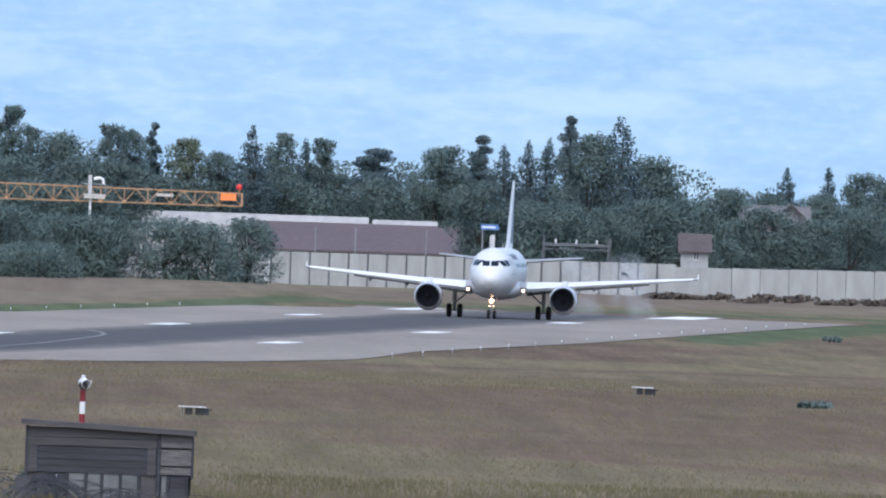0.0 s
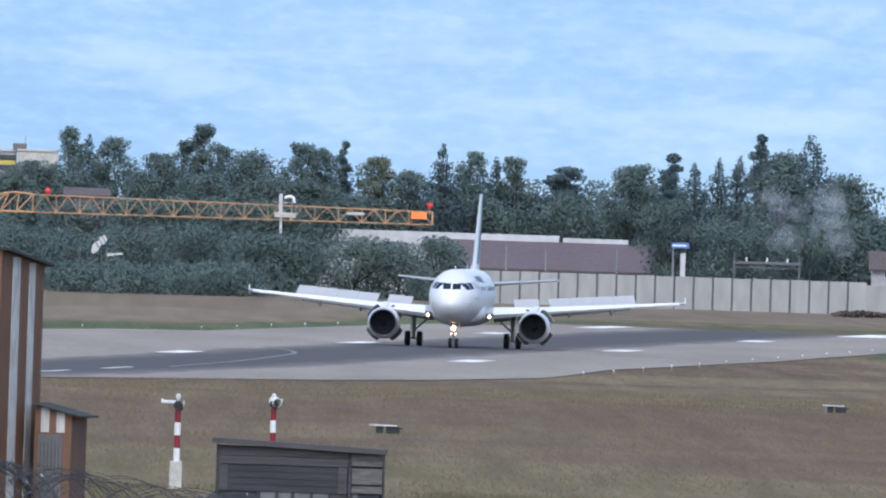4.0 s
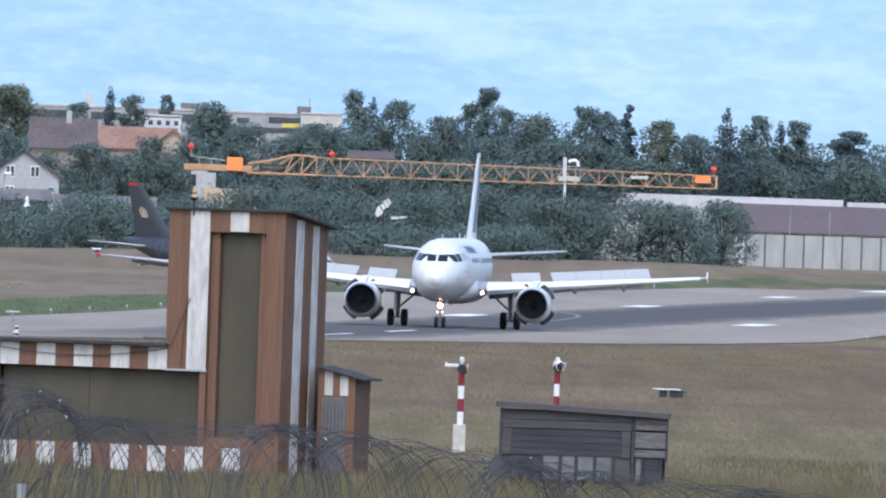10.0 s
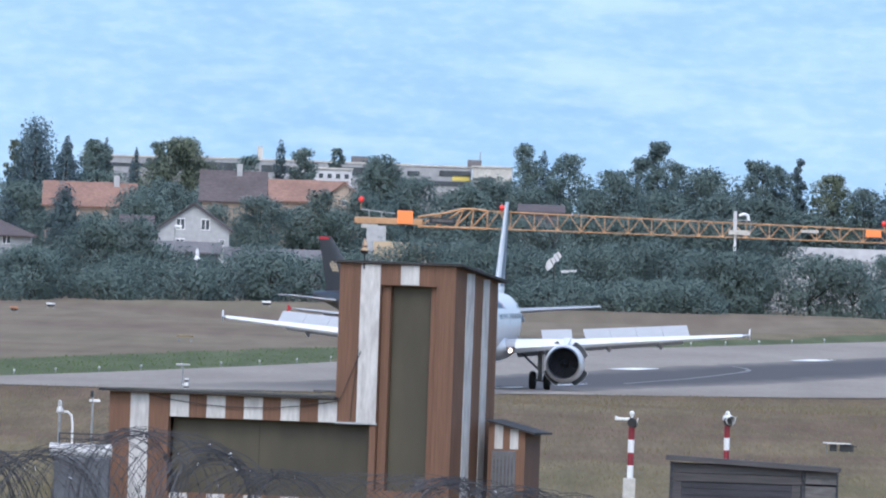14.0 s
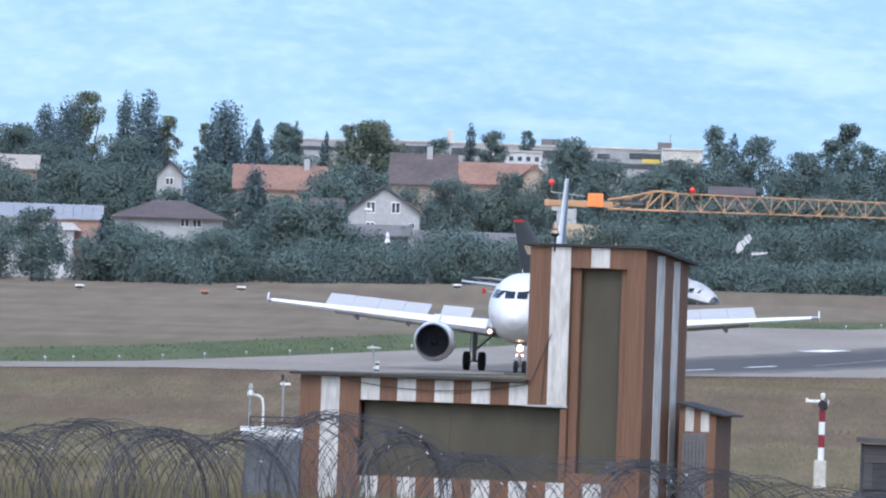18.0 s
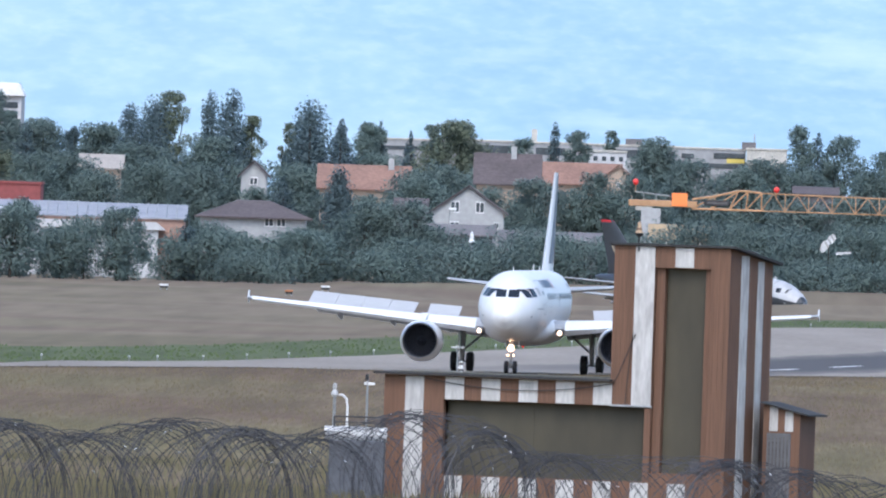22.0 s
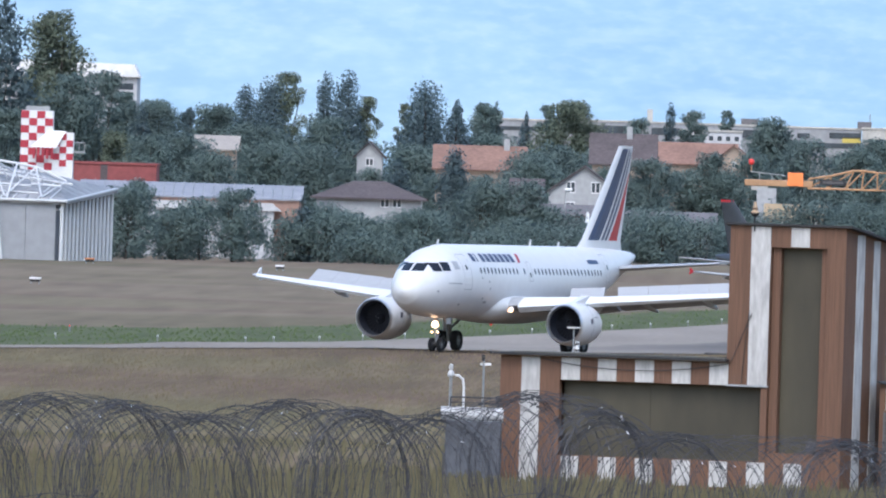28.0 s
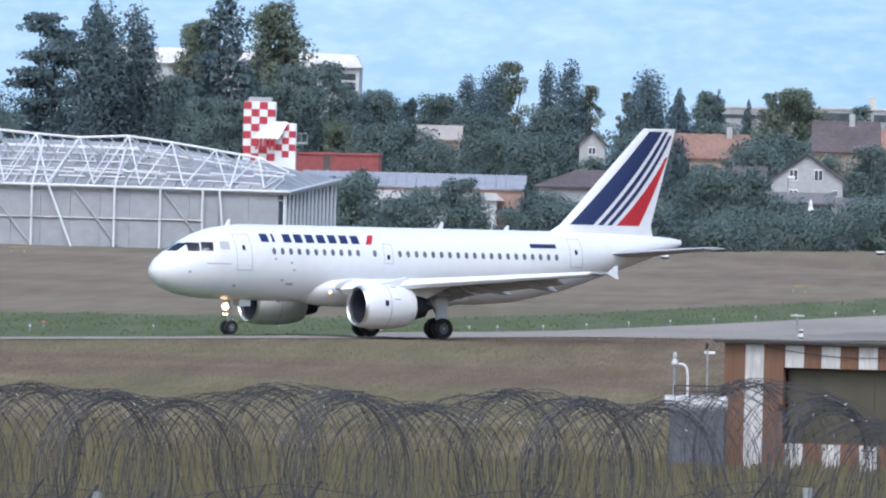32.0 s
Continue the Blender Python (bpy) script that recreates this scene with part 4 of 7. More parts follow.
    part("lamp_glass", Mesher().lathe([(0.02, 0.46), (0.06, 0.40), (0.08, 0.26), (0.11, 0.10), (0.15, 0.07), (0.16, 0.0), (0.05, -0.02)], Matrix.Translation((10.05, -0.08, 9.86)), 12),
         mat("amber_lamp_glass", (0.44, 0.31, 0.19), 0.25, var=0.3, fine=9), lm, "amber obstruction lamp", True)
    part("lamp_collar", Mesher().lathe([(0.04, -0.12), (0.12, -0.08), (0.165, -0.02), (0.165, 0.02)], Matrix.Translation((10.05, -0.08, 9.86)), 12), M_BLACK, lm, "black lamp collar", True)
    part("lamp_band", Mesher().lathe([(0.095, 0.21), (0.105, 0.20), (0.11, 0.16), (0.10, 0.15)], Matrix.Translation((10.05, -0.08, 9.86)), 12), M_BROWN, lm)
    for x in (11.0, 12.35):
        part("roof_pin", Mesher().tube((x, 0.3, 9.4), (x, 0.3, 9.60), 0.022), M_CONC, b, "short white pin")
    g = Mesher()
    pts = [Vector((1.6 + 7.6 * t, -0.09, 4.18 - 1.5 * t * (1 - t) + 0.02 * t)) for t in np.linspace(0, 1, 15)]
    pts += [Vector((9.3 + 0.75 * t, -0.1, 4.3 + 1.8 * t)) for t in np.linspace(0.1, 1, 6)]
    g.sweep(pts, 0.016)
    part("slack_cable", g, M_BLACK, b, "slack black cable")
    g = Mesher()
    pts = [Vector((9.7, -0.07, 3.45)), Vector((9.78, -0.1, 4.4)), Vector((9.95, -0.1, 6.2))]
    g.sweep(pts, 0.014)
    part("hanging_cable", g, M_BLACK, b)
    # annex
    an = thing("annex_shed", pose(0.30, 1018.6, 0, 0, 0, -14), "small striped lean-to shed with a corrugated door", "shed")
    part("shed_wall", Mesher().prism([(-0.1, -0.7), (1.32, -0.7), (1.32, 3.30), (-0.1, 3.66)], 0, 2.4), M_BROWN, an)
    part("shed_roof", Mesher().prism([(-0.2, 3.72), (-0.2, 3.66), (1.72, 3.20), (1.72, 3.27)], -0.2, 2.6), M_ROOF, an, "dark sloping roof")
    for x0, zt in ((0.14, 3.54), (0.74, 3.38)):
        part("white_board", slab(x0, x0 + 0.32, -0.03, 0.0, 2.62, zt, 0.006), M_STRIPE, an)
    d = part("shed_door", slab(0.06, 0.98, -0.05, 0.0, -0.6, 2.55), M_DOORGREY, an, "grey corrugated door")
    for k in range(6):
        part("door_rib", slab(0.14 + k * 0.14, 0.19 + k * 0.14, -0.08, -0.05, -0.5, 2.45, 0), M_PALEWOOD, d)


M_GRAVEL = mat("roof_gravel", (0.11, 0.105, 0.085), 0.95, var=0.3, fine=8, bump=0.3)
equipment_building()


# ---- the weathered wooden hut ----
def hut():
    h = thing("wooden_hut", pose(7.0, 1022.0, 0, 0, 0, -2), "weathered grey wooden hut on short posts", "hut")
    rnd = random.Random(4)
    for z, k in ((1.95, 0.34), (1.62, 0.32)):
        part("upper_plank", Mesher().box((2.6, rnd.uniform(-0.01, 0.01), z + k / 2), (4.9, 0.05, k - 0.012), bev=0.01), M_MIDWOOD, h)
    for z in (0.62, 0.87, 1.12, 1.37):
        part("plank", Mesher().box((2.62, 0.03 + rnd.uniform(-0.01, 0.01), z + 0.12), (4.16, 0.04, 0.236), bev=0.008), M_GREYWOOD, h)
    for x in (0.37, 4.86):
        part("frame_stile", Mesher().box((x, 0, 1.11), (0.34, 0.06, 1.0), bev=0.01), M_MIDWOOD, h)
    for z, k in ((1.66, 0.50), (0.98, 0.64), (0.64, 0.31)):
        part("side_plank", Mesher().box((5.78, rnd.uniform(-0.03, 0.0), z + k / 2), (1.16 + rnd.uniform(-0.03, 0.05), 0.05, k - 0.03), bev=0.012), M_PALEWOOD, h)
    part("corner_post", slab(5.06, 5.20, -0.06, 0.08, -0.65, 2.3), M_GREYWOOD, h)
    part("corner_post", slab(0.08, 0.2, -0.05, 0.1, -0.65, 2.36), M_GREYWOOD, h)
    part("back_wall", slab(0.1, 6.3, 2.6, 2.68, -0.65, 2.3), M_GREYWOOD, h)
    part("end_wall", slab(6.32, 6.38, 0.02, 2.6, 0.5, 2.2), M_GREYWOOD, h)
    part("end_wall", slab(0.1, 0.16, 0.1, 2.6, 0.3, 2.3), M_GREYWOOD, h)
    part("roof", Mesher().prism([(-0.06, 2.58), (-0.06, 2.44), (6.45, 2.18), (6.45, 2.32)], -0.25, 2.8), M_GREYWOOD, h, "thin sloping board roof")
    part("roof_edge_board", Mesher().prism([(-0.08, 2.59), (-0.08, 2.40), (6.47, 2.14), (6.47, 2.33)], -0.29, -0.25), M_MIDWOOD, h)
    for x in (0.9, 1.7, 2.4, 3.0, 3.7, 4.4, 5.5, 6.2):
        part("leg", slab(x - 0.05, x + 0.05, 0.0, 0.1, -0.65, 0.62), M_GREYWOOD, h)
    for x0, x1, mt in ((0.2, 0.84, M_MIDWOOD), (0.96, 1.64, M_GREYWOOD), (1.76, 2.34, M_SHEET), (2.46, 2.94, M_SHEET), (3.06, 3.64, M_SHEET), (3.76, 4.34, M_SHEET), (4.46, 5.04, M_MIDWOOD), (5.24, 5.44, M_SHEET), (5.56, 6.14, M_GREYWOOD)):
        part("lower_panel", slab(x0, x1, 0.06, 0.10, -0.3, 0.62), mt, h)
    part("door_step", slab(-0.25, 0.35, -0.35, -0.05, -0.6, 0.42), M_PALEWOOD, h)


hut()


# ---- striped posts with visibility sensors ----
def sensor_post(x, y, h, arm, label):
    z = ground_z(y)
    foot = 1.1 if h > 3 else 0.28
    p = thing("sensor_post", pose(x, y, z), label, "post", "striped sensor posts")
    part("concrete_base", Mesher().box((-0.02, 0, foot / 2 - 0.02), (0.5, 0.5, foot + 0.06), bev=0.04), M_CONC, p, "pale concrete base")
    step = (h - foot) / 4
    for k in range(4):
        part("band", Mesher().tube((0, 0, foot + k * step), (0, 0, foot + (k + 1) * step), 0.125, n=16), M_MARKWHITE if k % 2 == 0 else M_MARKRED, p,
             "white band" if k % 2 == 0 else "dark red band")
    hd = part("sensor_head", Mesher().tube((0, 0.2, h + 0.2), (0, -0.24, h + 0.17), 0.17, 0.18, 14).box((0.05, 0, h + 0.12), (0.3, 0.26, 0.3), bev=0.05), M_BLACK, p, "black sensor head", True)
    part("top_globe", Mesher().lathe([(0.02, 0.12), (0.09, 0.08), (0.1, 0), (0.06, -0.1), (0.03, -0.18)], Matrix.Translation((0, 0, h + 0.52)), 12), M_MARKWHITE, hd, "small white globe", True)
    if arm < 0:
        part("side_arm", Mesher().box((-0.36, 0, h + 0.3), (0.52, 0.16, 0.12), bev=0.03), M_MARKWHITE, hd, "white side arm")
        part("arm_lens", Mesher().box((-0.64, 0, h + 0.33), (0.09, 0.14, 0.17), bev=0.02), M_MARKWHITE, hd)
    else:
        part("hood", Mesher().lathe([(0.19, -0.32), (0.21, -0.30), (0.22, 0.28), (0.05, 0.32)], pose(0.07, -0.02, h + 0.27, -82, 0, 14), 16), M_MARKWHITE, hd, "white hood", True)
        part("side_flap", Mesher().box((0.32, -0.05, h + 0.26), (0.05, 0.3, 0.3), Matrix.Rotation(radians(14), 3, "Y"), 0.01), M_MARKWHITE, hd, "white side flap")
    part("bracket", Mesher().tube((0.16, 0, h + 0.02), (0.24, 0, h + 0.36), 0.03), M_MARKWHITE, hd)


sensor_post(5.90, 1080.5, 3.15, -1, "red and white banded post with a white-armed sensor")
sensor_post(10.6, 1180.0, 2.42, 1, "red and white banded post with a hooded sensor")


M_DARKCASE = mat("dark_grey_casing", (0.05, 0.05, 0.055), 0.6, var=0.3, fine=8)


def marker_box(x, y, w):
    """A low equipment box with a white lid on dark legs in the grass."""
    b = thing("field_box", pose(x, y, ground_z(y)), "low grey field box with a white lid in the grass", "equipment box", "low field boxes")
    part("lid", Mesher().prism([(-w / 2, 0.47), (w / 2, 0.45), (w / 2, 0.50), (-w / 2, 0.52)], -0.45, 0.45), M_MARKWHITE, b, "white tilted lid")
    for hx, hw in ((-0.12, 0.26), (0.36, 0.5)):
        part("housing", Mesher().box((hx * w, 0.1, 0.27), (w * hw, 0.6, 0.34), bev=0.03), M_DARKCASE, b, "dark grey casing")
    for dx in (-0.35, 0.45):
        part("leg", Mesher().tube((dx * w, 0, 0), (dx * w, 0, 0.46), 0.03), M_GALV, b)
    part("side_arm", Mesher().tube((0.5 * w, -0.1, 0.4), (0.72 * w, -0.1, 0.34), 0.025), M_DARKCASE, b)


for bx_, by_, bw_ in ((44.5, 1503, 1.2), (17.1, 1312, 1.35)):
    marker_box(bx_, by_, bw_)


def far_box(x, y, w, tone, label):
    b = thing("runway_sign", pose(x, y, ground_z(y) + rise(x, y)), label, "sign")
    part("board", Mesher().box((0, 0, 0.42), (w, 0.3, 0.16), bev=0.03), tone, b)
    if tone != M_OCHRE:
        part("housing", Mesher().box((0, 0, 0.25), (w * 0.85, 0.24, 0.18), bev=0.02), M_BLACK, b, "dark housing")
    for s in (-0.35, 0.35):
        part("leg", Mesher().tube((s * w, 0, 0), (s * w, 0, 0.2), 0.05), M_GALV, b)


M_ORANGE = mat("orange_board", (0.50, 0.20, 0.08), 0.6, var=0.1)
M_OCHRE = mat("ochre_frame_paint", (0.26, 0.20, 0.11), 0.7, var=0.15)
M_REDLAMP = glow("red_marker_lamp", (0.8, 0.08, 0.05), 0.5)
FAR_SIGNS = (
    (-41.2, 2361, 0.7, M_ORANGE, "small orange sign board in the grass"),
    (-39.3, 2440, 0.8, M_MARKWHITE, "small white sign box in the grass"),
    (-19.9, 2440, 0.8, M_MARKWHITE, "small white sign box in the grass"),
    (-22.9, 2060, 1.3, M_OCHRE, "low ochre metal frame in the grass"),
    (-52.8, 2393, 0.8, M_MARKWHITE, "small white sign box in the grass"),
    (-70.3, 2417, 0.9, M_ORANGE, "small orange frame sign in the grass"),
    (-92.7, 2319, 1.6, M_OCHRE, "low ochre metal frame before the hangar"),
    (-65.4, 2105, 0.9, M_MARKWHITE, "small white sign box in the grass"))
for fx_, fy_, fw_, tone_, words_ in FAR_SIGNS:
    far_box(fx_, fy_, fw_, tone_, words_)


def red_marker(x, y):
    b = thing("edge_marker", pose(x, y, ground_z(y)), "tiny red marker lamp on the runway verge", "lamp")
    part("stem", Mesher().tube((0, 0, 0), (0, 0, 0.3), 0.05), M_GALV, b)
    part("lens", Mesher().tube((0, 0, 0.3), (0, 0, 0.38), 0.045, n=10), M_REDLAMP, b, "red lens")


red_marker(-58.2, 1494)
red_marker(-48.9, 1644)


# ---- wind and light instruments by the building ----
M_GREYPAINT = mat("grey_cabinet_paint", (0.085, 0.09, 0.105), 0.6, var=0.2)


M_CABINTOP = mat("dull_white_cabin_top", (0.50, 0.50, 0.50), 0.5, var=0.12, stretch=(0.4, 2, 2))


def instruments():
    t = thing("equipment_cabin", pose(-15.3, 1018.0, 0), "white topped grey equipment cabin beside the building", "cabin")
    part("cabin_body", slab(-0.75, 1.35, -0.6, 0.9, -0.65, 1.75, 0.05), M_GREYPAINT, t)
    part("cabin_top", Mesher().tube((-0.95, 0, 1.98), (1.4, 0, 1.98), 0.28, n=18), M_CABINTOP, t, "white rounded top", True)
    part("rail", Mesher().tube((-0.6, 0.3, 2.62), (1.3, 0.3, 2.62), 0.03).tube((-0.6, 0.3, 2.2), (-0.6, 0.3, 2.62), 0.03).tube((1.2, 0.3, 2.2), (1.2, 0.3, 2.62), 0.03)
         .tube((-0.6, 0.3, 2.42), (1.3, 0.3, 2.42), 0.02), M_BLACK, t)
    m = thing("weather_mast", pose(-16.1, 1030.0, 0), "thin grey weather mast with white sensor and bent pipe", "mast")
    part("pole", Mesher().tube((0, 0, -0.6), (0, 0, 3.3), 0.055), M_GALV, m)
    part("sensor", Mesher().lathe([(0.02, 0.52), (0.07, 0.48), (0.085, 0.34), (0.05, 0.28), (0.12, 0.2), (0.13, 0.06), (0.05, 0.0)], Matrix.Translation((0, 0, 3.25)), 12), M_CABINTOP, m, "white sensor", True)
    g = Mesher()
    pts = [Vector((0.5, 0, -0.6)), Vector((0.5, 0, 2.9)), Vector((0.45, 0, 3.2)), Vector((0.3, 0, 3.33)), Vector((0.15, 0, 3.33))]
    g.sweep(pts, 0.045, 8)
    part("bent_pipe", g, M_MARKWHITE, m, "bent white pipe", True)
    m = thing("wind_vane", pose(-15.3, 1060.0, 0), "thin mast with a small wind vane", "mast")
    part("pole", Mesher().tube((0, 0, -0.35), (0, 0, 3.9), 0.04), M_GALV, m)
    part("vane", Mesher().box((0.08, 0, 3.55), (0.42, 0.05, 0.1), bev=0.01), M_MARKWHITE, m)
    part("cup", Mesher().box((-0.03, 0, 3.8), (0.12, 0.12, 0.25), bev=0.03), M_BLACK, m)
    m = thing("field_antenna", pose(-14.5, 1300.0, ground_z(1300)), "grey post with a flat cap and a white instrument", "antenna")
    part("pole", Mesher().tube((0, 0, 0), (0, 0, 3.2), 0.04), M_GALV, m)
    part("cap", Mesher().box((0, 0, 3.25), (0.66, 0.4, 0.08), bev=0.02), M_CABINTOP, m, "flat pale cap")
    part("instrument", Mesher().tube((0.2, 0, 2.0), (0.2, 0, 2.6), 0.09, n=10).tube((0, 0, 2.3), (0.2, 0, 2.3), 0.04), M_MARKWHITE, m, "white instrument")
    for z in (2.12, 2.42):
        part("dark_band", Mesher().tube((0.2, 0, z), (0.2, 0, z + 0.1), 0.095, n=10), M_BLACK, m, "black band")


instruments()


# ---- runway edge lights ----
def edge_light(x, y):
    e = thing("edge_light", pose(x, y, ground_z(y)), "small pale runway edge light", "lamp", "runway edge lights")
    part("stem", Mesher().tube((0, 0, 0), (0, 0, 0.24), 0.03, n=6), M_GALV, e)
    part("globe", Mesher().lathe([(0.04, 0.22), (0.06, 0.26), (0.05, 0.32), (0.02, 0.35)], None, 8), M_MARKWHITE, e, smooth=True)
    return e


first = edge_light(37.4, 1838)
for k in range(1, 18):
    copy_thing(first, pose(37.4 + 0.091 * 29.6 * k, 1838 + 29.6 * k, ground_z(1838 + 29.6 * k)))
for k in range(26):
    yy = 1590 + 30 * k
    xx = float(np.interp(yy, [p[1] for p in FAR], [p[0] for p in FAR])) - 1.2
    copy_thing(first, pose(xx, yy, ground_z(yy)))
for xx, yy in ((-36.5, 1570), (-41, 1548), (-46, 1520), (-52, 1490), (-58, 1470)):
    copy_thing(first, pose(xx, yy, ground_z(yy)))


# ---- razor wire on the boundary fence near the camera ----
M_WIRE = mat("dull_wire", (0.070, 0.070, 0.078), 0.6, 0.2, var=0.25, fine=20, bump=0.0)


def fence_top(x):
    return float(np.interp(x, (-8, -7.0, -6.3, -5.5, -4.8, -4.0, -3.45, -2.7, -2.0, -1.7, -1.5, -1.0, -0.4, 0.2, 0.8, 1.7, 4.5),
                           (10.44, 10.37, 10.45, 10.37, 10.49, 10.38, 10.49, 10.40, 10.59, 10.54, 10.38, 10.35, 10.36, 10.32, 10.24, 10.14, 9.9)))


M_GLINT = mat("barb_glint_paint", (0.75, 0.76, 0.78), 0.3, 0.6, var=0.1, bump=0.0)


def razor_coil(x0, x1, y, r, phase, pitch):
    """A stretched coil of barbed wire; its loops bunch up and lean to and fro."""
    g, barbs, bright = Mesher(), Mesher(), Mesher()
    rnd = random.Random(int(phase * 100))
    pts = []
    turns = int((x1 - x0) / pitch)
    n = 36
    for i in range(turns * n):
        t = i / n
        u = t / turns
        w = 2 * math.pi * ((x1 - x0) * u / 1.42 + phase)
        x = x0 + (x1 - x0) * u + 0.28 * math.sin(w)
        lean = 1.05 + 0.40 * math.cos(w) + 0.20 * math.sin(t * 1.7)
        a = 2 * math.pi * t
        rr = r * (1 + 0.05 * math.sin(t * 2.3 + phase) + 0.02 * math.sin(a * 3 + t))
        zc = fence_top(x) - r * 1.02 - 0.02
        ca, sa = math.cos(a), math.sin(a)
        pts.append(Vector((x + rr * ca * math.sin(lean), y + rr * ca * math.cos(lean), zc + rr * sa)))
    g.sweep(pts, 0.0021, 3)
    for k, p in enumerate(pts):
        if k % 2 == 0:
            d = Vector((rnd.uniform(-1, 1), rnd.uniform(-1, 1), rnd.uniform(-1, 1))).normalized() * 0.014
            e = d.orthogonal().normalized() * 0.005
            # glints are put in as a few pale barbs near the coil's top
            lit = p.z > fence_top(p.x) - 0.25 and rnd.random() < 0.025
            (bright if lit else barbs).add([p + d, p + e, p - d, p - e], [(0, 1, 2, 3)])
    ob = thing("razor_wire_coil", pose(0, 0, 0), "tangled coil of dull grey barbed wire along a fence", "barbed wire", "coils of barbed wire")
    for nm, mesher, mt in (("wire", g, M_WIRE), ("barbed_edge", barbs, M_WIRE), ("painted_glint", bright, M_GLINT)):
        me = bpy.data.meshes.new(nm)
        me.from_pydata(mesher.v, [], mesher.f)
        me.materials.append(mt)
        pc = part(nm, me, None, ob)
        if nm != "wire":
            tagged(pc, kind="stuff")


razor_coil(-7.4, 4.2, 160.0, 0.50, 0.10, 0.066)
razor_coil(-7.2, 4.2, 160.5, 0.44, 0.58, 0.066)
razor_coil(-7.5, 4.2, 161.0, 0.48, 0.33, 0.060)
razor_coil(-7.3, -1.4, 160.8, 0.40, 0.82, 0.055)


def fence():
    f = thing("boundary_fence", pose(0, 160.2, 0), "wire boundary fence with thin steel posts", "fence")
    for k in range(7):
        x = -8.0 + 2.1 * k
        zt = fence_top(x) - 0.6
        part("fence_post", Mesher().tube((x, 0, ground_z(160) - 0.2), (x, 0, zt), 0.03), M_GALV, f)
    for dz in (-0.60, -0.66):
        g = Mesher()
        for k in range(60):
            xa, xb = -8 + 12.6 * k / 60, -8 + 12.6 * (k + 1) / 60
            g.tube((xa, 0, fence_top(xa) + dz), (xb, 0, fence_top(xb) + dz), 0.004, n=4, cap=False)
        part("line_wire", g, M_WIRE, f)
    for k in range(38):
        x = -8.0 + 0.33 * k
        z = fence_top(x) - 0.62
        part("wire_tie", Mesher().tube((x, 0, z - 0.14), (x + 0.13, -0.02, z + 0.05), 0.014, 0.008, 5), M_WIRE, f)


fence()

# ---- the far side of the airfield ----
# Distance haze is put into these leaf colours, paler and bluer than foliage.
M_HAZYLEAF = mat("hazed_leaves", (0.186, 0.245, 0.232), 0.9, var=0.12, fine=0.55, coarse=0.12, bump=0.0, island=0.10, thin=0.5)
M_HAZYLEAFDARK = mat("hazed_dark_needles", (0.144, 0.196, 0.214), 0.9, var=0.12, fine=0.55, coarse=0.12, bump=0.0, island=0.10, thin=0.5)
M_HAZYLEAFLIGHT = mat("hazed_light_leaves", (0.205, 0.240, 0.180), 0.9, var=0.14, fine=0.55, coarse=0.12, bump=0.0, island=0.10, thin=0.5)
M_BARK = mat("bark", (0.06, 0.05, 0.042), 0.95, var=0.3, fine=4)
TREE_N = [0]
LEAVES_MOST = 15000


def leaf_cloud(rng, centres, radii, count, size):
    """Small leaf sprays in and over overlapping lobes, lit as one soft crown with slight lobes."""
    area = radii[:, 0] * radii[:, 2]
    k = rng.choice(len(centres), count, p=area / area.sum())
    d = rng.normal(size=(count, 3))
    d /= np.linalg.norm(d, axis=1)[:, None]
    r = rng.random(count) ** 0.36 * (0.90 + 0.18 * rng.random(count))
    p = centres[k] + d * r[:, None] * radii[k]
    face = d + 0.9 * rng.normal(size=(count, 3))
    u = np.cross(face, rng.normal(size=(count, 3)))
    u /= np.linalg.norm(u, axis=1)[:, None]
    v = np.cross(face, u)
    v /= np.linalg.norm(v, axis=1)[:, None] + 1e-6
    s = size * (0.5 + 1.0 * rng.random(count))[:, None]
    q = np.stack([p - u * s - v * s * 0.4, p + u * s - v * s * 0.3, p + v * s * 0.9], axis=1)
    lo, hi = centres.min(axis=0), centres.max(axis=0)
    axis = np.array(((lo[0] + hi[0]) / 2, (lo[1] + hi[1]) / 2, lo[2] + 0.35 * (hi[2] - lo[2])))
    half = (hi - lo) / 2 + radii.mean(axis=0)

    def lit(pts, lobe, rough):
        out = (pts - axis) / half
        out[:, 0] *= 1.0 if half[0] < 12 else 0.0
        n = 0.42 * lobe + 0.45 * out + rough + np.array((0, -0.3, 0.5))
        return n / (np.linalg.norm(n, axis=1)[:, None] + 1e-6)

    nrm = np.repeat(lit(p, d, 0.15 * rng.normal(size=(count, 3))), 3, axis=0)
    return q.reshape(-1, 3), nrm


def leaf_mesh(name, q, nrm, material, corners=3):
    """Small leaf sprays or blades with given normals."""
    me = bpy.data.meshes.new(name)
    nq = len(q) // corners
    me.vertices.add(len(q))
    me.vertices.foreach_set("co", q.ravel())
    me.loops.add(len(q))
    me.loops.foreach_set("vertex_index", np.arange(len(q)))
    me.polygons.add(nq)
    me.polygons.foreach_set("loop_start", np.arange(nq) * corners)
    me.polygons.foreach_set("loop_total", np.full(nq, corners))
    me.polygons.foreach_set("use_smooth", np.ones(nq, bool))
    me.update()
    me.normals_split_custom_set_from_vertices(nrm)
    me.materials.append(material)
    return me


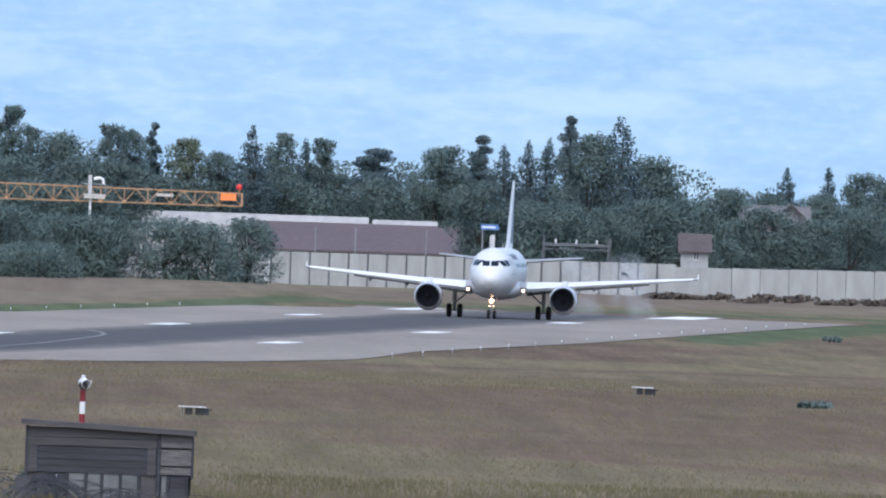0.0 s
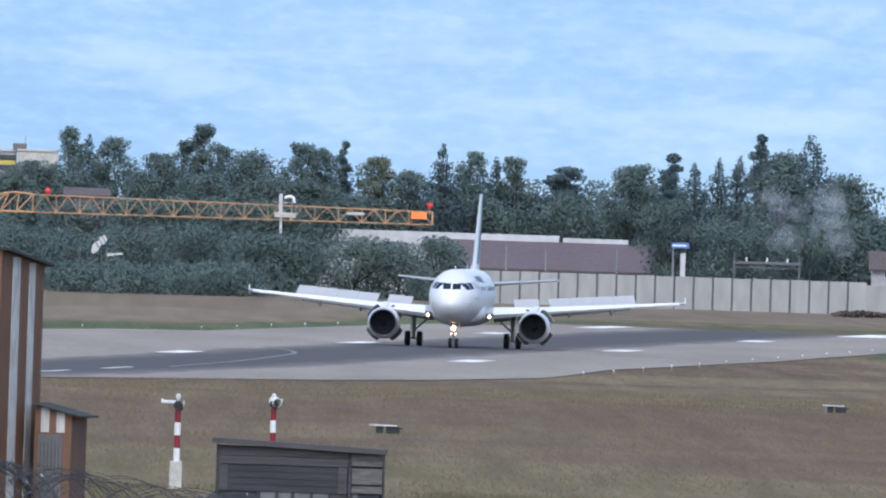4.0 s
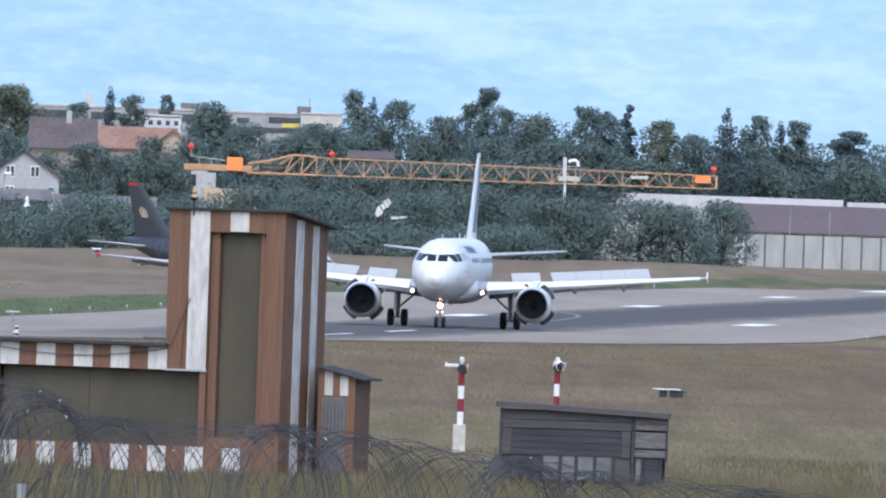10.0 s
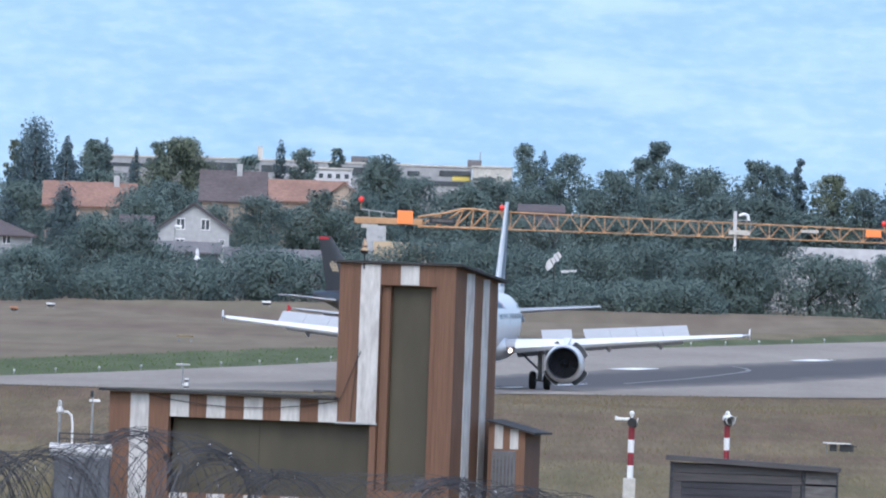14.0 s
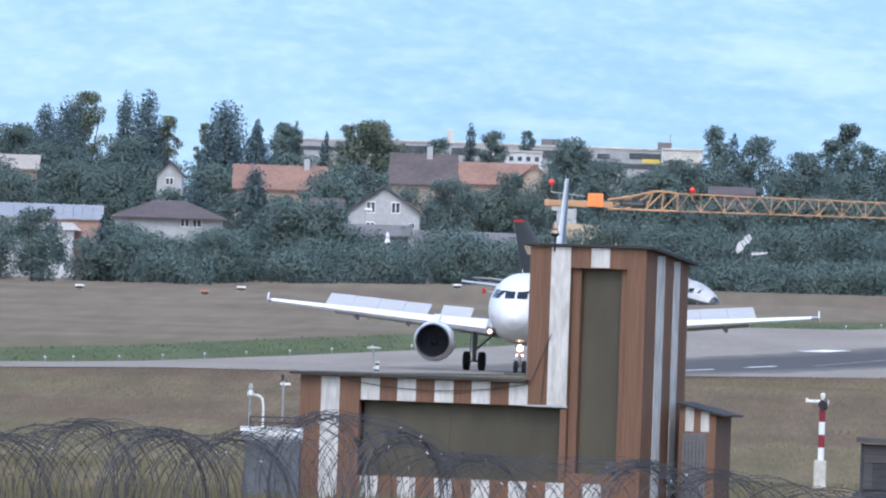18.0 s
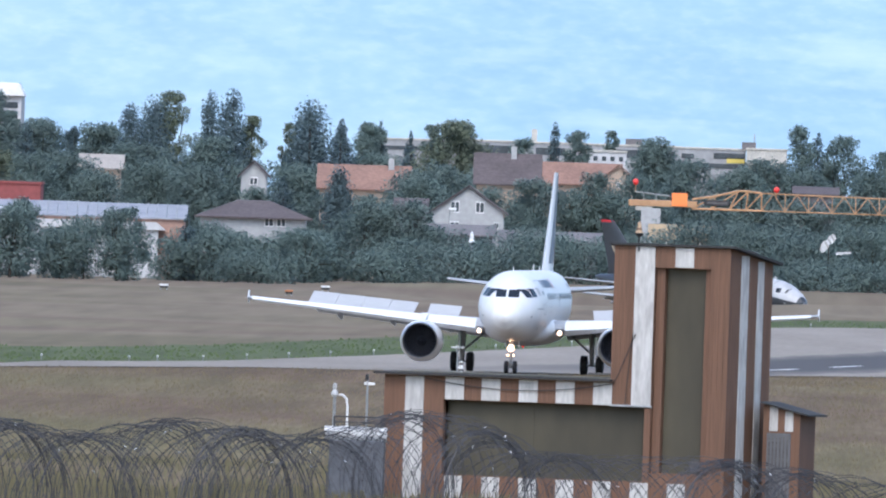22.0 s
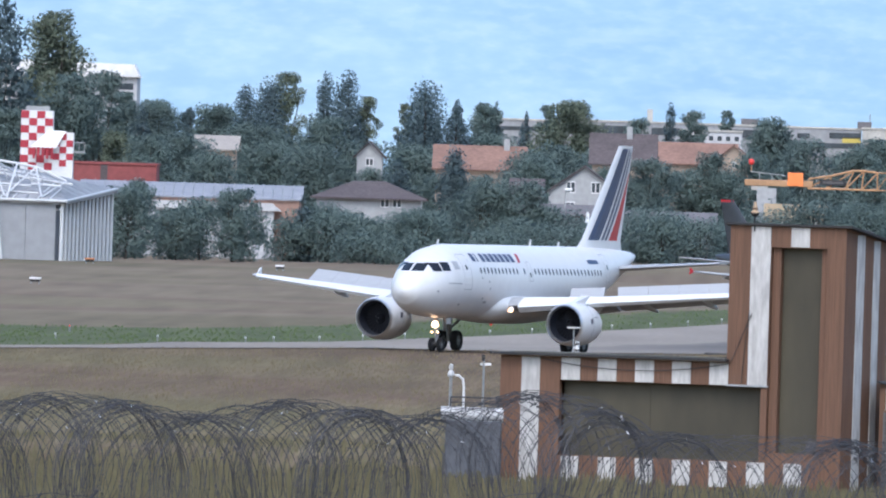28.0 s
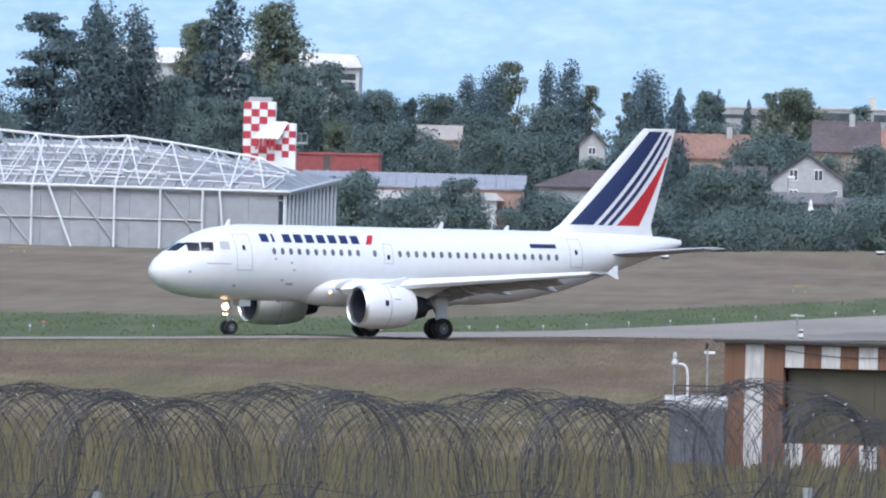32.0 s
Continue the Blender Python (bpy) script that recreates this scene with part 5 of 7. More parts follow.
def tree(kind, x, y, h, w, seed):
    rng = np.random.default_rng(seed)
    words = {"broad": "rounded leafy green tree in the far belt of trees", "bush": "full green bushy tree down to the grass", "light": "pale green leafy tree in the far belt of trees", "conifer": "dark pointed conifer in the far belt of trees",
             "poplar": "tall narrow dark poplar in the far belt of trees", "cedar": "dark cedar with layered spreading branches"}
    t = thing("tree", pose(x, y, 0.6), words[kind], "tree", "trees beyond the airfield")
    g = Mesher()
    lean = rng.uniform(-0.03, 0.03)
    top = Vector((lean * h, 0, h * (0.9 if kind in ("conifer", "cedar") else 0.75)))
    g.tube((0, 0, -0.3), top * 0.5, 0.018 * h + 0.06, 0.011 * h + 0.04, 7)
    g.tube(top * 0.5, top, 0.011 * h + 0.04, 0.03, 6)
    cs, rs = [], []
    if kind in ("broad", "light", "bush"):
        n = 26 + int(3.2 * h)
        low = 0.04 if kind == "bush" else 0.14
        for i in range(n):
            a = rng.uniform(0, 2 * math.pi)
            f = low + (1 - low) * (i + rng.random()) / n
            env = min(1.0, 0.62 + 1.1 * (f - low)) * (1 - max(0.0, (f - 0.62) / 0.40) ** 1.9) ** 0.5
            rad = w * 0.50 * env * rng.uniform(0.15, 0.88) ** 0.7
            r = w * rng.uniform(0.12, 0.24) * (0.6 + 0.4 * env)
            cs.append((math.cos(a) * rad, math.sin(a) * rad, min(f * h, h - r * 0.8)))
            rs.append((r, r, r * rng.uniform(0.75, 1.05)))
        cs.append((rng.uniform(-0.12, 0.12) * w, 0, h - w * 0.13))
        rs.append((w * 0.16, w * 0.16, w * 0.13))
        size, dens = 0.115, 172
    elif kind == "conifer":
        tiers = 5 + int(0.6 * h)
        for i in range(tiers):
            f = (i + 0.3 + 0.4 * rng.random()) / tiers
            reach = w * (0.64 if w < 10 else 0.5) * (1 - f) ** (0.56 if w < 10 else 0.42) * rng.uniform(0.78, 1.08)
            arms = max(3, int(7 * (1 - f) + 2))
            for j in range(arms):
                a = 2 * math.pi * (j + rng.random() * 0.7) / arms
                rad = reach * rng.uniform(0.55, 0.82)
                r = reach * 0.36 + 0.13
                cs.append((math.cos(a) * rad, math.sin(a) * rad, h * (0.05 + 0.90 * f) - reach * 0.12))
                rs.append((r, r, h * 0.026 + r * 0.34))
            cs.append((0, 0, h * (0.07 + 0.90 * f)))
            rs.append((reach * 0.55 + 0.1, reach * 0.55 + 0.1, h * 0.06))
        cs.append((0, 0, h * 0.96))
        rs.append((0.24, 0.24, h * 0.03))
        size, dens = 0.115, 172
    elif kind == "poplar":
        n = 46
        for i in range(n):
            f = (i + rng.random()) / n
            a = rng.uniform(0, 2 * math.pi)
            rad = w * 0.34 * math.sin(math.pi * (0.14 + 0.76 * f)) * rng.uniform(0.2, 1)
            r = w * 0.28 * (0.36 + 0.75 * math.sin(math.pi * (0.2 + 0.70 * f)))
            cs.append((math.cos(a) * rad, math.sin(a) * rad, h * (0.06 + 0.88 * f)))
            rs.append((r, r, r * 1.5))
        size, dens = 0.115, 172
    else:
        n = 20
        for i in range(n):
            f = 0.30 + 0.68 * (i + rng.random()) / n
            a = rng.uniform(0, 2 * math.pi)
            rad = w * 0.52 * (1.12 - f) ** 0.5 * rng.uniform(0.5, 1.05)
            c = Vector((math.cos(a) * rad, math.sin(a) * rad, h * f))
            for b in (0.35, 0.7, 1.0):
                cs.append((c.x * b, c.y * b, c.z))
                rs.append((w * 0.17, w * 0.17, h * 0.02 + 0.14))
            g.tube((lean * h * f, 0, h * f - 0.25), c, 0.1, 0.03, 5)
        for f in (0.1, 0.2, 0.3, 0.4, 0.5, 0.65, 0.8):
            cs.append((0, 0, h * f))
            rs.append((w * 0.24, w * 0.24, h * 0.09))
        size, dens = 0.115, 172
    cs, rs = np.array(cs), np.array(rs)
    for i in range(0, len(cs), 5):
        g.tube(top * 0.45, tuple(cs[i]), 0.07, 0.025, 5, False)
    trunk = part("trunk", g, M_BARK, t)
    count = int(max(500, min(LEAVES_MOST, dens * w * h)))
    size *= math.sqrt(max(1.0, dens * w * h / LEAVES_MOST))
    q, nrm = leaf_cloud(rng, cs, rs, count, size)
    me = leaf_mesh("crown", q, nrm, {"broad": M_HAZYLEAF, "bush": M_HAZYLEAF, "light": M_HAZYLEAFLIGHT}.get(kind, M_HAZYLEAFDARK))
    part("crown", me, None, t)


def plant(kind, rows):
    for x, y, h, w in rows:
        TREE_N[0] += 1
        tree(kind, x, y, h, w, TREE_N[0])


plant('broad', ((66.4, 2990, 15.5, 4.5), (80.8, 2950, 17.2, 8.9), (88.4, 2970, 15, 9.3), (95.8, 2940, 11.8, 5.6), (112, 2990, 14, 6.9), (100.6, 2970, 11.5, 6.4), (106.3, 2960, 11.5, 6.8), (116.1, 2980, 13.6, 8.1), (68.9, 2985, 13.1, 9.3), (76, 2985, 10.4, 8.9), (80.1, 2985, 10.6, 10.7), (87.3, 2985, 11.1, 9.3), (93.2, 2985, 10.8, 10.9), (100, 2985, 8.4, 8.9), (105.1, 2985, 8.9, 8.5), (111, 2985, 10.2, 9.3), (41, 2980, 14, 5.6), (47.8, 2970, 16.3, 4.7), (52.2, 2970, 15.9, 4.5), (64.7, 2970, 15.3, 7.6), (46.2, 2990, 12.3, 8.9), (51.8, 2990, 12.6, 9.7),))
plant('broad', ((58.9, 2990, 10.4, 10.1), (65.1, 2990, 11.2, 9.3), (40, 2990, 10.3, 9.7), (33.5, 2990, 10.7, 8.9), (3.6, 2960, 17.5, 4.4), (8.2, 2960, 16.6, 5.5), (16.3, 2980, 16.5, 4), (17.9, 2960, 18.3, 4.5), (20.2, 2970, 16, 4.7), (24, 2970, 15.5, 8.4), (28.7, 2960, 16.6, 4.6), (31.3, 2970, 16.1, 5.4), (13, 2930, 15, 7.1), (3.9, 2940, 12.8, 8.8), (11.6, 2940, 12.8, 9.6), (18.3, 2940, 13, 9.6), (25.1, 2940, 12.7, 9.6), (29.4, 2940, 12.8, 8), (-45, 3050, 16.5, 2.8), (-38.4, 3100, 16.5, 3.5), (-11.9, 2950, 14.8, 6.9),))
plant('broad', ((-0.8, 2940, 13.8, 7.4), (-42.1, 2940, 13, 8.8), (-30, 2900, 11.6, 7.1), (-83.4, 2980, 16.4, 4.2), (-79.7, 2980, 15.6, 6), (-72.4, 2970, 15.1, 6.4), (-43.8, 3050, 15.9, 3.6), (-59.1, 2900, 14.2, 7.9), (-66.9, 2900, 13.3, 7.9), (-77.4, 2900, 15.3, 6.7), (-71.8, 2920, 15.2, 7.1), (98, 2898, 10, 7.8), (103.3, 2898, 9, 8.2), (-44.7, 3040, 16.3, 4.3), (-17.2, 3000, 16.4, 2.6), (-11.9, 2950, 15.6, 6.8), (-26.5, 2960, 15.2, 5), (-20.8, 2970, 16.2, 4.3), (96.4, 2915, 8.4, 6.3), (99.6, 2915, 6.7, 3.9), (103.3, 2915, 7.1, 6.6), (108.2, 2915, 10, 8.7),))
plant('broad', ((89.7, 2915, 6.1, 2),))
plant('cedar', ((69.1, 2960, 17.1, 4.6), (79.2, 2970, 19.2, 3.9), (57.8, 2990, 15.1, 9), (33.6, 2980, 17, 2.8), (-76.5, 2990, 14.6, 3.4), (-74.6, 2910, 14.7, 2.3),))
plant('conifer', ((72.2, 2980, 16.1, 6.5), (75.1, 2990, 16.5, 6.1), (77.1, 2980, 16.8, 6.3), (84.3, 2960, 19.6, 9.6), (103.4, 2980, 14.5, 5.2), (108.3, 2990, 14.7, 4.6), (44.2, 2960, 17.3, 7), (50.4, 2980, 16.1, 5.4), (5.6, 2970, 17, 7.6), (-46, 2930, 16.8, 6.7), (-43.5, 3050, 17, 3), (-39.3, 2990, 15.5, 3.4), (-23.5, 3000, 17.4, 4.4), (-49.5, 2930, 18.1, 9), (-46, 2920, 16.4, 5.9), (-39.8, 3000, 14.4, 5.1),))
plant('light', ((37.2, 2970, 15.4, 4.8), (-34.1, 3000, 16.9, 5.2), (-66.1, 3000, 19.1, 5.1), (-56.6, 2980, 16.7, 3.8), (-52.8, 3000, 16, 2.7), (-97.7, 2900, 22.1, 5.3), (-89.4, 2900, 23.3, 4.8), (-34.1, 2960, 16.9, 8.2),))
plant('poplar', ((-50, 2960, 18.5, 7.5), (-68.7, 2930, 17.8, 5), (-66.9, 2960, 18.5, 6.2), (-60.7, 2950, 19.6, 3.9), (-58.4, 2945, 19.6, 5.2),))
plant('bush', ((94.8, 2893, 6.4, 5.2), (-26.6, 2630, 4.9, 7.1), (-21.2, 2630, 5.4, 5.7), (-53.6, 2660, 5, 7.9), (-43, 2650, 5.0, 5), (-53.2, 2600, 5.6, 6.7), (-48.8, 2600, 4.5, 6.3), (-43.9, 2600, 5.3, 7), (-70.4, 2535, 6.9, 6.6), (-65.9, 2545, 5.1, 6.5), (-60.5, 2540, 6.9, 5), (-70.4, 2560, 7.4, 5.3), (-66.9, 2560, 4.8, 5.1), (-64.2, 2560, 5.9, 7.6), (-59.9, 2555, 6.8, 4), (-56.7, 2580, 4.2, 6.6), (-52.4, 2580, 4.9, 6.6), (-49.2, 2600, 4.3, 6.3), (-44.7, 2620, 5.0, 9.2), (-39, 2640, 8.1, 7.9), (-35.2, 2640, 8.4, 7.9), (-47.7, 2570, 3.3, 8.4), (-36.4, 2600, 3.6, 8.5),))
plant('bush', ((-44.1, 2640, 5.4, 9.3), (-32.6, 2640, 5.9, 7.9), (-34.6, 2630, 4.7, 9.3), (-29, 2620, 4.1, 9.2), (-23, 2650, 6.1, 10), (-17.4, 2640, 5.3, 10), (-11.8, 2660, 6, 9.4), (-6.2, 2660, 7.4, 9.4), (-0.4, 2650, 7.3, 8.6), (4.3, 2640, 6.6, 9.3), (10.6, 2650, 7.5, 10), (16.7, 2650, 7.9, 8.6), (22.1, 2640, 7.3, 8.6), (5.7, 2600, 4.1, 9.9), (12.2, 2600, 4, 9.9), (18.7, 2600, 4.5, 9.9), (24.4, 2640, 7.1, 8.6), (31.4, 2640, 7.2, 7.9), (35.5, 2640, 6.8, 7.2), (39.4, 2650, 7.4, 6.8), (25.6, 2640, 5.7, 10), (15.2, 2640, 4.1, 8.6),))
plant('bush', ((76.5, 2916, 9.9, 11.0), (87.1, 2918, 10.5, 9.0), (94.4, 2917, 11.7, 6.4), (68.6, 2925, 11.8, 8.0), (82.0, 2925, 9.4, 8.0), (36.4, 2966, 11.2, 10.5), (48.3, 2966, 11.8, 11.0), (58.3, 2966, 11.9, 9.5), (30.2, 2968, 10.6, 8.0)))
plant('conifer', ((-54.9, 2580, 6.4, 2.9),))
plant('broad', ((-36.5, 2800, 11.3, 8.3), (-34.4, 2880, 12, 8.2), (-23.9, 2780, 10.9, 6.4), (-17.9, 2800, 11.7, 5.5), (-13.6, 2830, 11.7, 7.7), (-7.6, 2890, 13.5, 8.6), (-2.8, 2880, 12.6, 8.6), (-77.9, 2850, 10.8, 10), (-68.9, 2800, 9.9, 8.3), (-62.9, 2790, 11.4, 8.3), (-57.6, 2780, 11.3, 8.7), (-35.7, 2780, 10.6, 7.5), (-49, 2880, 11.5, 9.4), (-84.7, 2830, 17.9, 8.7), (-81.6, 2840, 18.3, 6.2), (-89.3, 2760, 14.1, 6.7), (-92.9, 2790, 14.2, 6.2), (-75.5, 2790, 11.8, 6.4), (-72.1, 2800, 12, 7.6), (-68.5, 2780, 10.2, 7.2),))
plant('broad', ((-115.0, 2800, 12.6, 8.6), (-97.6, 2862, 16.4, 6.0), (-27.9, 2790, 9.8, 7.6), (-24.1, 2790, 9.1, 4.5), (-19.5, 2800, 9.9, 8.3), (-15.7, 2800, 9.6, 6.1), (-45.3, 2790, 8.5, 5.3), (-41.2, 2790, 8.6, 6), (-37.4, 2790, 9.2, 5.4), (3.6, 2860, 9.6, 7.7), (8.7, 2860, 10, 8.5), (14, 2860, 10.3, 8.5), (19.4, 2860, 10.4, 8.5), (24.8, 2860, 10.3, 8.5), (-52, 2760, 9, 4.5), (17, 2680, 6.5, 8.7),))
plant('cedar', ((-110.6, 2850, 22.6, 11.6),))
plant('conifer', ((-49.2, 2760, 10.4, 5.6), (-92.5, 2845, 26.4, 14.6), (-106.2, 2846, 24.6, 10.6), (-78.8, 2880, 15, 7),))
plant('light', ((-99, 2870, 16.4, 4.9), (-78.8, 2800, 11.9, 5.1), (-88.4, 2890, 24.6, 7.6), (-96.4, 2895, 22.6, 5.6),))
plant('poplar', ((-104.6, 2836, 23.6, 8.6), (-101.3, 2840, 23.9, 7.4), (-42.2, 2690, 11.6, 3.9), (-42.3, 2690, 11.2, 3.3),))


def woods():
    """The thick of the wood behind the single trees."""
    rng = np.random.default_rng(77)
    cs, rs = [], []
    for x in np.arange(-135, 128, 1.15):
        top = float(np.interp(x, (-135, -112, -85, -80, -60, -40, -8, 0, 30, 55, 75, 92, 97, 128), (15, 16, 15.5, 13.6, 13.0, 12.6, 12.4, 14.4, 14.6, 14.4, 15.6, 15.2, 12.2, 12.4)))
        top += 1.3 * noise.noise((x * 0.16, 0, 3)) + 0.7 * noise.noise((x * 0.6, 4, 3))
        yy = 2935 if x < -2 else 3000
        z = 1.5
        while z < top - 0.7:
            r = rng.uniform(0.9, 1.7)
            cs.append((x + rng.uniform(-0.8, 0.8), yy + rng.uniform(-5, 5), min(z, top - r * 0.7)))
            rs.append((r, r, r * 0.85))
            z += r * 0.8
    q, nrm = leaf_cloud(rng, np.array(cs), np.array(rs), 120000, 0.19)
    me = leaf_mesh("far_woods", q, nrm, M_HAZYLEAF)
    tagged(new("far_woods", me), "thick green woods behind the single trees", "woods", kind="stuff")


woods()

# ---- houses among the trees ----
M_RENDER = mat("pale_house_render", (0.38, 0.385, 0.39), 0.9, var=0.1, fine=2, coarse=0.3)
M_BEIGE = mat("beige_house_render", (0.42, 0.33, 0.26), 0.9, var=0.1, fine=2, coarse=0.3)
# Distance haze is put into the tile colours: orange muted, brown paled.
M_TILEORANGE = mat("orange_roof_tiles", (0.245, 0.145, 0.112), 0.85, var=0.18, fine=3, coarse=0.4, stretch=(1, 1, 2), bump=0.3)
M_TILEBROWN = mat("brown_roof_tiles", (0.098, 0.080, 0.082), 0.85, var=0.2, fine=3, coarse=0.4, stretch=(1, 1, 2), bump=0.3)
M_TILEGREY = mat("grey_roof_tiles", (0.16, 0.15, 0.155), 0.85, var=0.2, fine=3, coarse=0.4, bump=0.3)
M_BRICKRED = mat("red_cladding", (0.25, 0.068, 0.066), 0.8, var=0.14, fine=2, coarse=0.3)
M_SHEETROOF = mat("grey_corrugated_sheet", (0.30, 0.31, 0.34), 0.6, 0.1, var=0.15, fine=3, stretch=(4, 0.3, 0.3), bump=0.3)
M_WHITEWALL = mat("white_wall_panels", (0.52, 0.52, 0.53), 0.85, var=0.12, fine=1, coarse=0.2)
M_YELLOW = mat("yellow_panel", (0.62, 0.50, 0.12), 0.7, var=0.1)


def window(parent, x, z, w, h, y=0.0):
    fr = part("window", slab(x - w / 2, x + w / 2, y - 0.05, y, z - h / 2, z + h / 2, 0.02), M_MARKWHITE, parent, "white framed window")
    for s in (-1, 1):
        part("pane", slab(x + s * w * 0.24 - w * 0.19, x + s * w * 0.24 + w * 0.19, y - 0.075, y - 0.05, z - h * 0.4, z + h * 0.4, 0), M_PANE, fr)


def house(x0, x1, y, eave, ridge, depth, wall, roof, label, gable_front=False, wins=(), chimney=None, over=0.4, hip=0.0):
    """A house from its front's ends, eave and ridge heights."""
    w = x1 - x0
    h = thing("house", pose(x0, y, 0.6), label, "house", "houses behind the trees")
    e, r = eave - 0.6, ridge - 0.6
    if gable_front:
        part("wall", Mesher().prism([(0, 0), (w, 0), (w, e), (w / 2, r - 0.12), (0, e)], 0, depth), wall, h)
        for s in (-1, 1):
            xe = w / 2 + s * (w / 2 + over)
            ze = e - (r - e) / (w / 2) * over
            g = Mesher().add([(w / 2, -over, r), (xe, -over, ze), (xe, depth + over, ze), (w / 2, depth + over, r), (w / 2, -over, r + 0.16), (xe, -over, ze + 0.16), (xe, depth + over, ze + 0.16), (w / 2, depth + over, r + 0.16)],
                             [(0, 1, 2, 3), (4, 5, 6, 7), (0, 1, 5, 4), (1, 2, 6, 5), (2, 3, 7, 6), (3, 0, 4, 7)])
            part("roof_slope", g, roof, h)
    else:
        peak = e + 0.02 if hip else r - 0.12
        part("wall", Mesher().prism([(0, 0), (depth, 0), (depth, e), (depth / 2, peak), (0, e)], 0, w), wall, h, at=Matrix.Translation((w, 0, 0)) @ Matrix.Rotation(radians(90), 4, "Z"))
        for s in (-1, 1):
            ye = depth / 2 + s * (depth / 2 + over)
            ze = e - (r - e) / (depth / 2) * over
            g = Mesher().add([(hip - over, depth / 2, r), (-over, ye, ze), (w + over, ye, ze), (w + over - hip, depth / 2, r), (hip - over, depth / 2, r + 0.16), (-over, ye, ze + 0.16), (w + over, ye, ze + 0.16), (w + over - hip, depth / 2, r + 0.16)],
                             [(0, 1, 2, 3), (4, 5, 6, 7), (0, 1, 5, 4), (1, 2, 6, 5), (2, 3, 7, 6), (3, 0, 4, 7)])
            part("roof_slope", g, roof, h)
    for wx, wz, ww, wh in wins:
        window(h, wx - x0, wz - 0.6, ww, wh)
    if chimney:
        part("chimney", slab(chimney - x0 - 0.3, chimney - x0 + 0.3, depth * 0.4, depth * 0.4 + 0.6, r - 1.0, r + 0.9), M_RENDER, h)
    return h


house(-33.3, -26.2, 2720, 7.9, 10.4, 9, M_RENDER, M_TILEBROWN, "white gabled house with a dark brown roof", True,
      [(-31.1, 8.35, 0.9, 1.2), (-28.6, 8.35, 0.9, 1.2), (-31.1, 6.3, 0.9, 1.2), (-26.9, 6.6, 0.5, 0.6)])
house(-37.0, -34.2, 2726, 7.2, 8.9, 8, M_RENDER, M_TILEBROWN, "brown roofed wing beside a white house")
house(-30.3, -23.9, 2840, 10.9, 13.8, 7, M_BEIGE, M_TILEBROWN, "large house with a steep dark brown roof", chimney=-26.5)
house(-23.6, -15.6, 2865, 11.1, 13.1, 6, M_BEIGE, M_TILEORANGE, "house with an orange tiled roof")
house(-17.2, -13.9, 2855, 11.7, 13.1, 8, M_BEIGE, M_TILEORANGE, "beige gable end with an orange tiled roof", True, [(-15.5, 11.0, 0.5, 0.6)])
house(-47.0, -37.8, 2860, 9.8, 12.1, 7, M_BEIGE, M_TILEORANGE, "house with an orange tiled roof and a pale chimney", chimney=-39.6)
house(-55.8, -45.4, 2682, 6.75, 8.2, 8, M_RENDER, M_TILEBROWN, "low white house with a shallow brown roof", False, [(-49.0, 6.2, 0.9, 0.8), (-47.8, 6.2, 0.9, 0.8)], over=0.6, hip=4.2)
house(-72.0, -67.9, 2850, 11.0, 12.3, 6, M_BEIGE, mat("pale_tile_roof", (0.34, 0.31, 0.28), 0.85, var=0.12), "small beige house with a pale roof")
house(-53.8, -51.2, 2780, 10.9, 12.2, 6, M_RENDER, M_TILEBROWN, "narrow white house with a brown roof", True, [(-52.5, 10.2, 0.8, 0.8)])
house(97.1, 104.2, 2935, 8.47, 10.55, 8, M_BEIGE, M_TILEGREY, "house with a grey tiled roof behind the trees", False, [(102.3, 7.45, 0.8, 1.0), (100.0, 7.45, 0.8, 1.0)])
house(100.5, 103.9, 2931, 9.3, 10.86, 5, M_TILEGREY, M_TILEGREY, "grey dormer gable of a house", True, [(102.2, 9.1, 0.7, 0.8)])
house(89.7, 92.6, 2905, 5.7, 7.3, 4, M_RENDER, M_TILEBROWN, "small white house with a brown roof", False, [(91.3, 5.05, 0.6, 0.9)])
house(3.2, 7.5, 2905, 10.7, 11.4, 6, M_TILEGREY, M_TILEBROWN, "low building with a dull brown roof")
house(-11.2, -5.7, 2700, 5.9, 7.2, 6, M_BEIGE, mat("ochre_roof", (0.36, 0.27, 0.16), 0.8, var=0.12), "low beige building with an ochre roof")
house(-36.5, -27.0, 2692, 5.6, 6.5, 6, M_TILEGREY, M_TILEGREY, "low dark shed roof below a white house")
house(-26.0, -16.5, 2690, 5.2, 6.1, 6, M_TILEGREY, M_TILEGREY, "low long shed with a grey roof")


M_BLOCK = mat("grey_block_render", (0.33, 0.335, 0.345), 0.9, var=0.14, fine=1.5, coarse=0.25, stretch=(1, 1, 0.3))


def flat_block(x0, x1, y, z1, depth, wall, label, bands=(), name="building", edge=None):
    b = thing(name, pose(x0, y, 0.6), label, "building")
    w = x1 - x0
    h = z1 - 0.6
    part("wall", slab(0, w, 0, depth, 0, h, 0.05), wall, b)
    part("roof_edge", slab(-0.1, w + 0.1, -0.12, depth + 0.1, h - 0.02, h + 0.22, 0.03), edge or M_CONC, b)
    for bx0, bx1, bz0, bz1, mt, nm in bands:
        part(nm, slab(bx0 - x0, bx1 - x0, -0.08, -0.005, bz0 - 0.6, bz1 - 0.6, 0.01), mt, b)
    return b


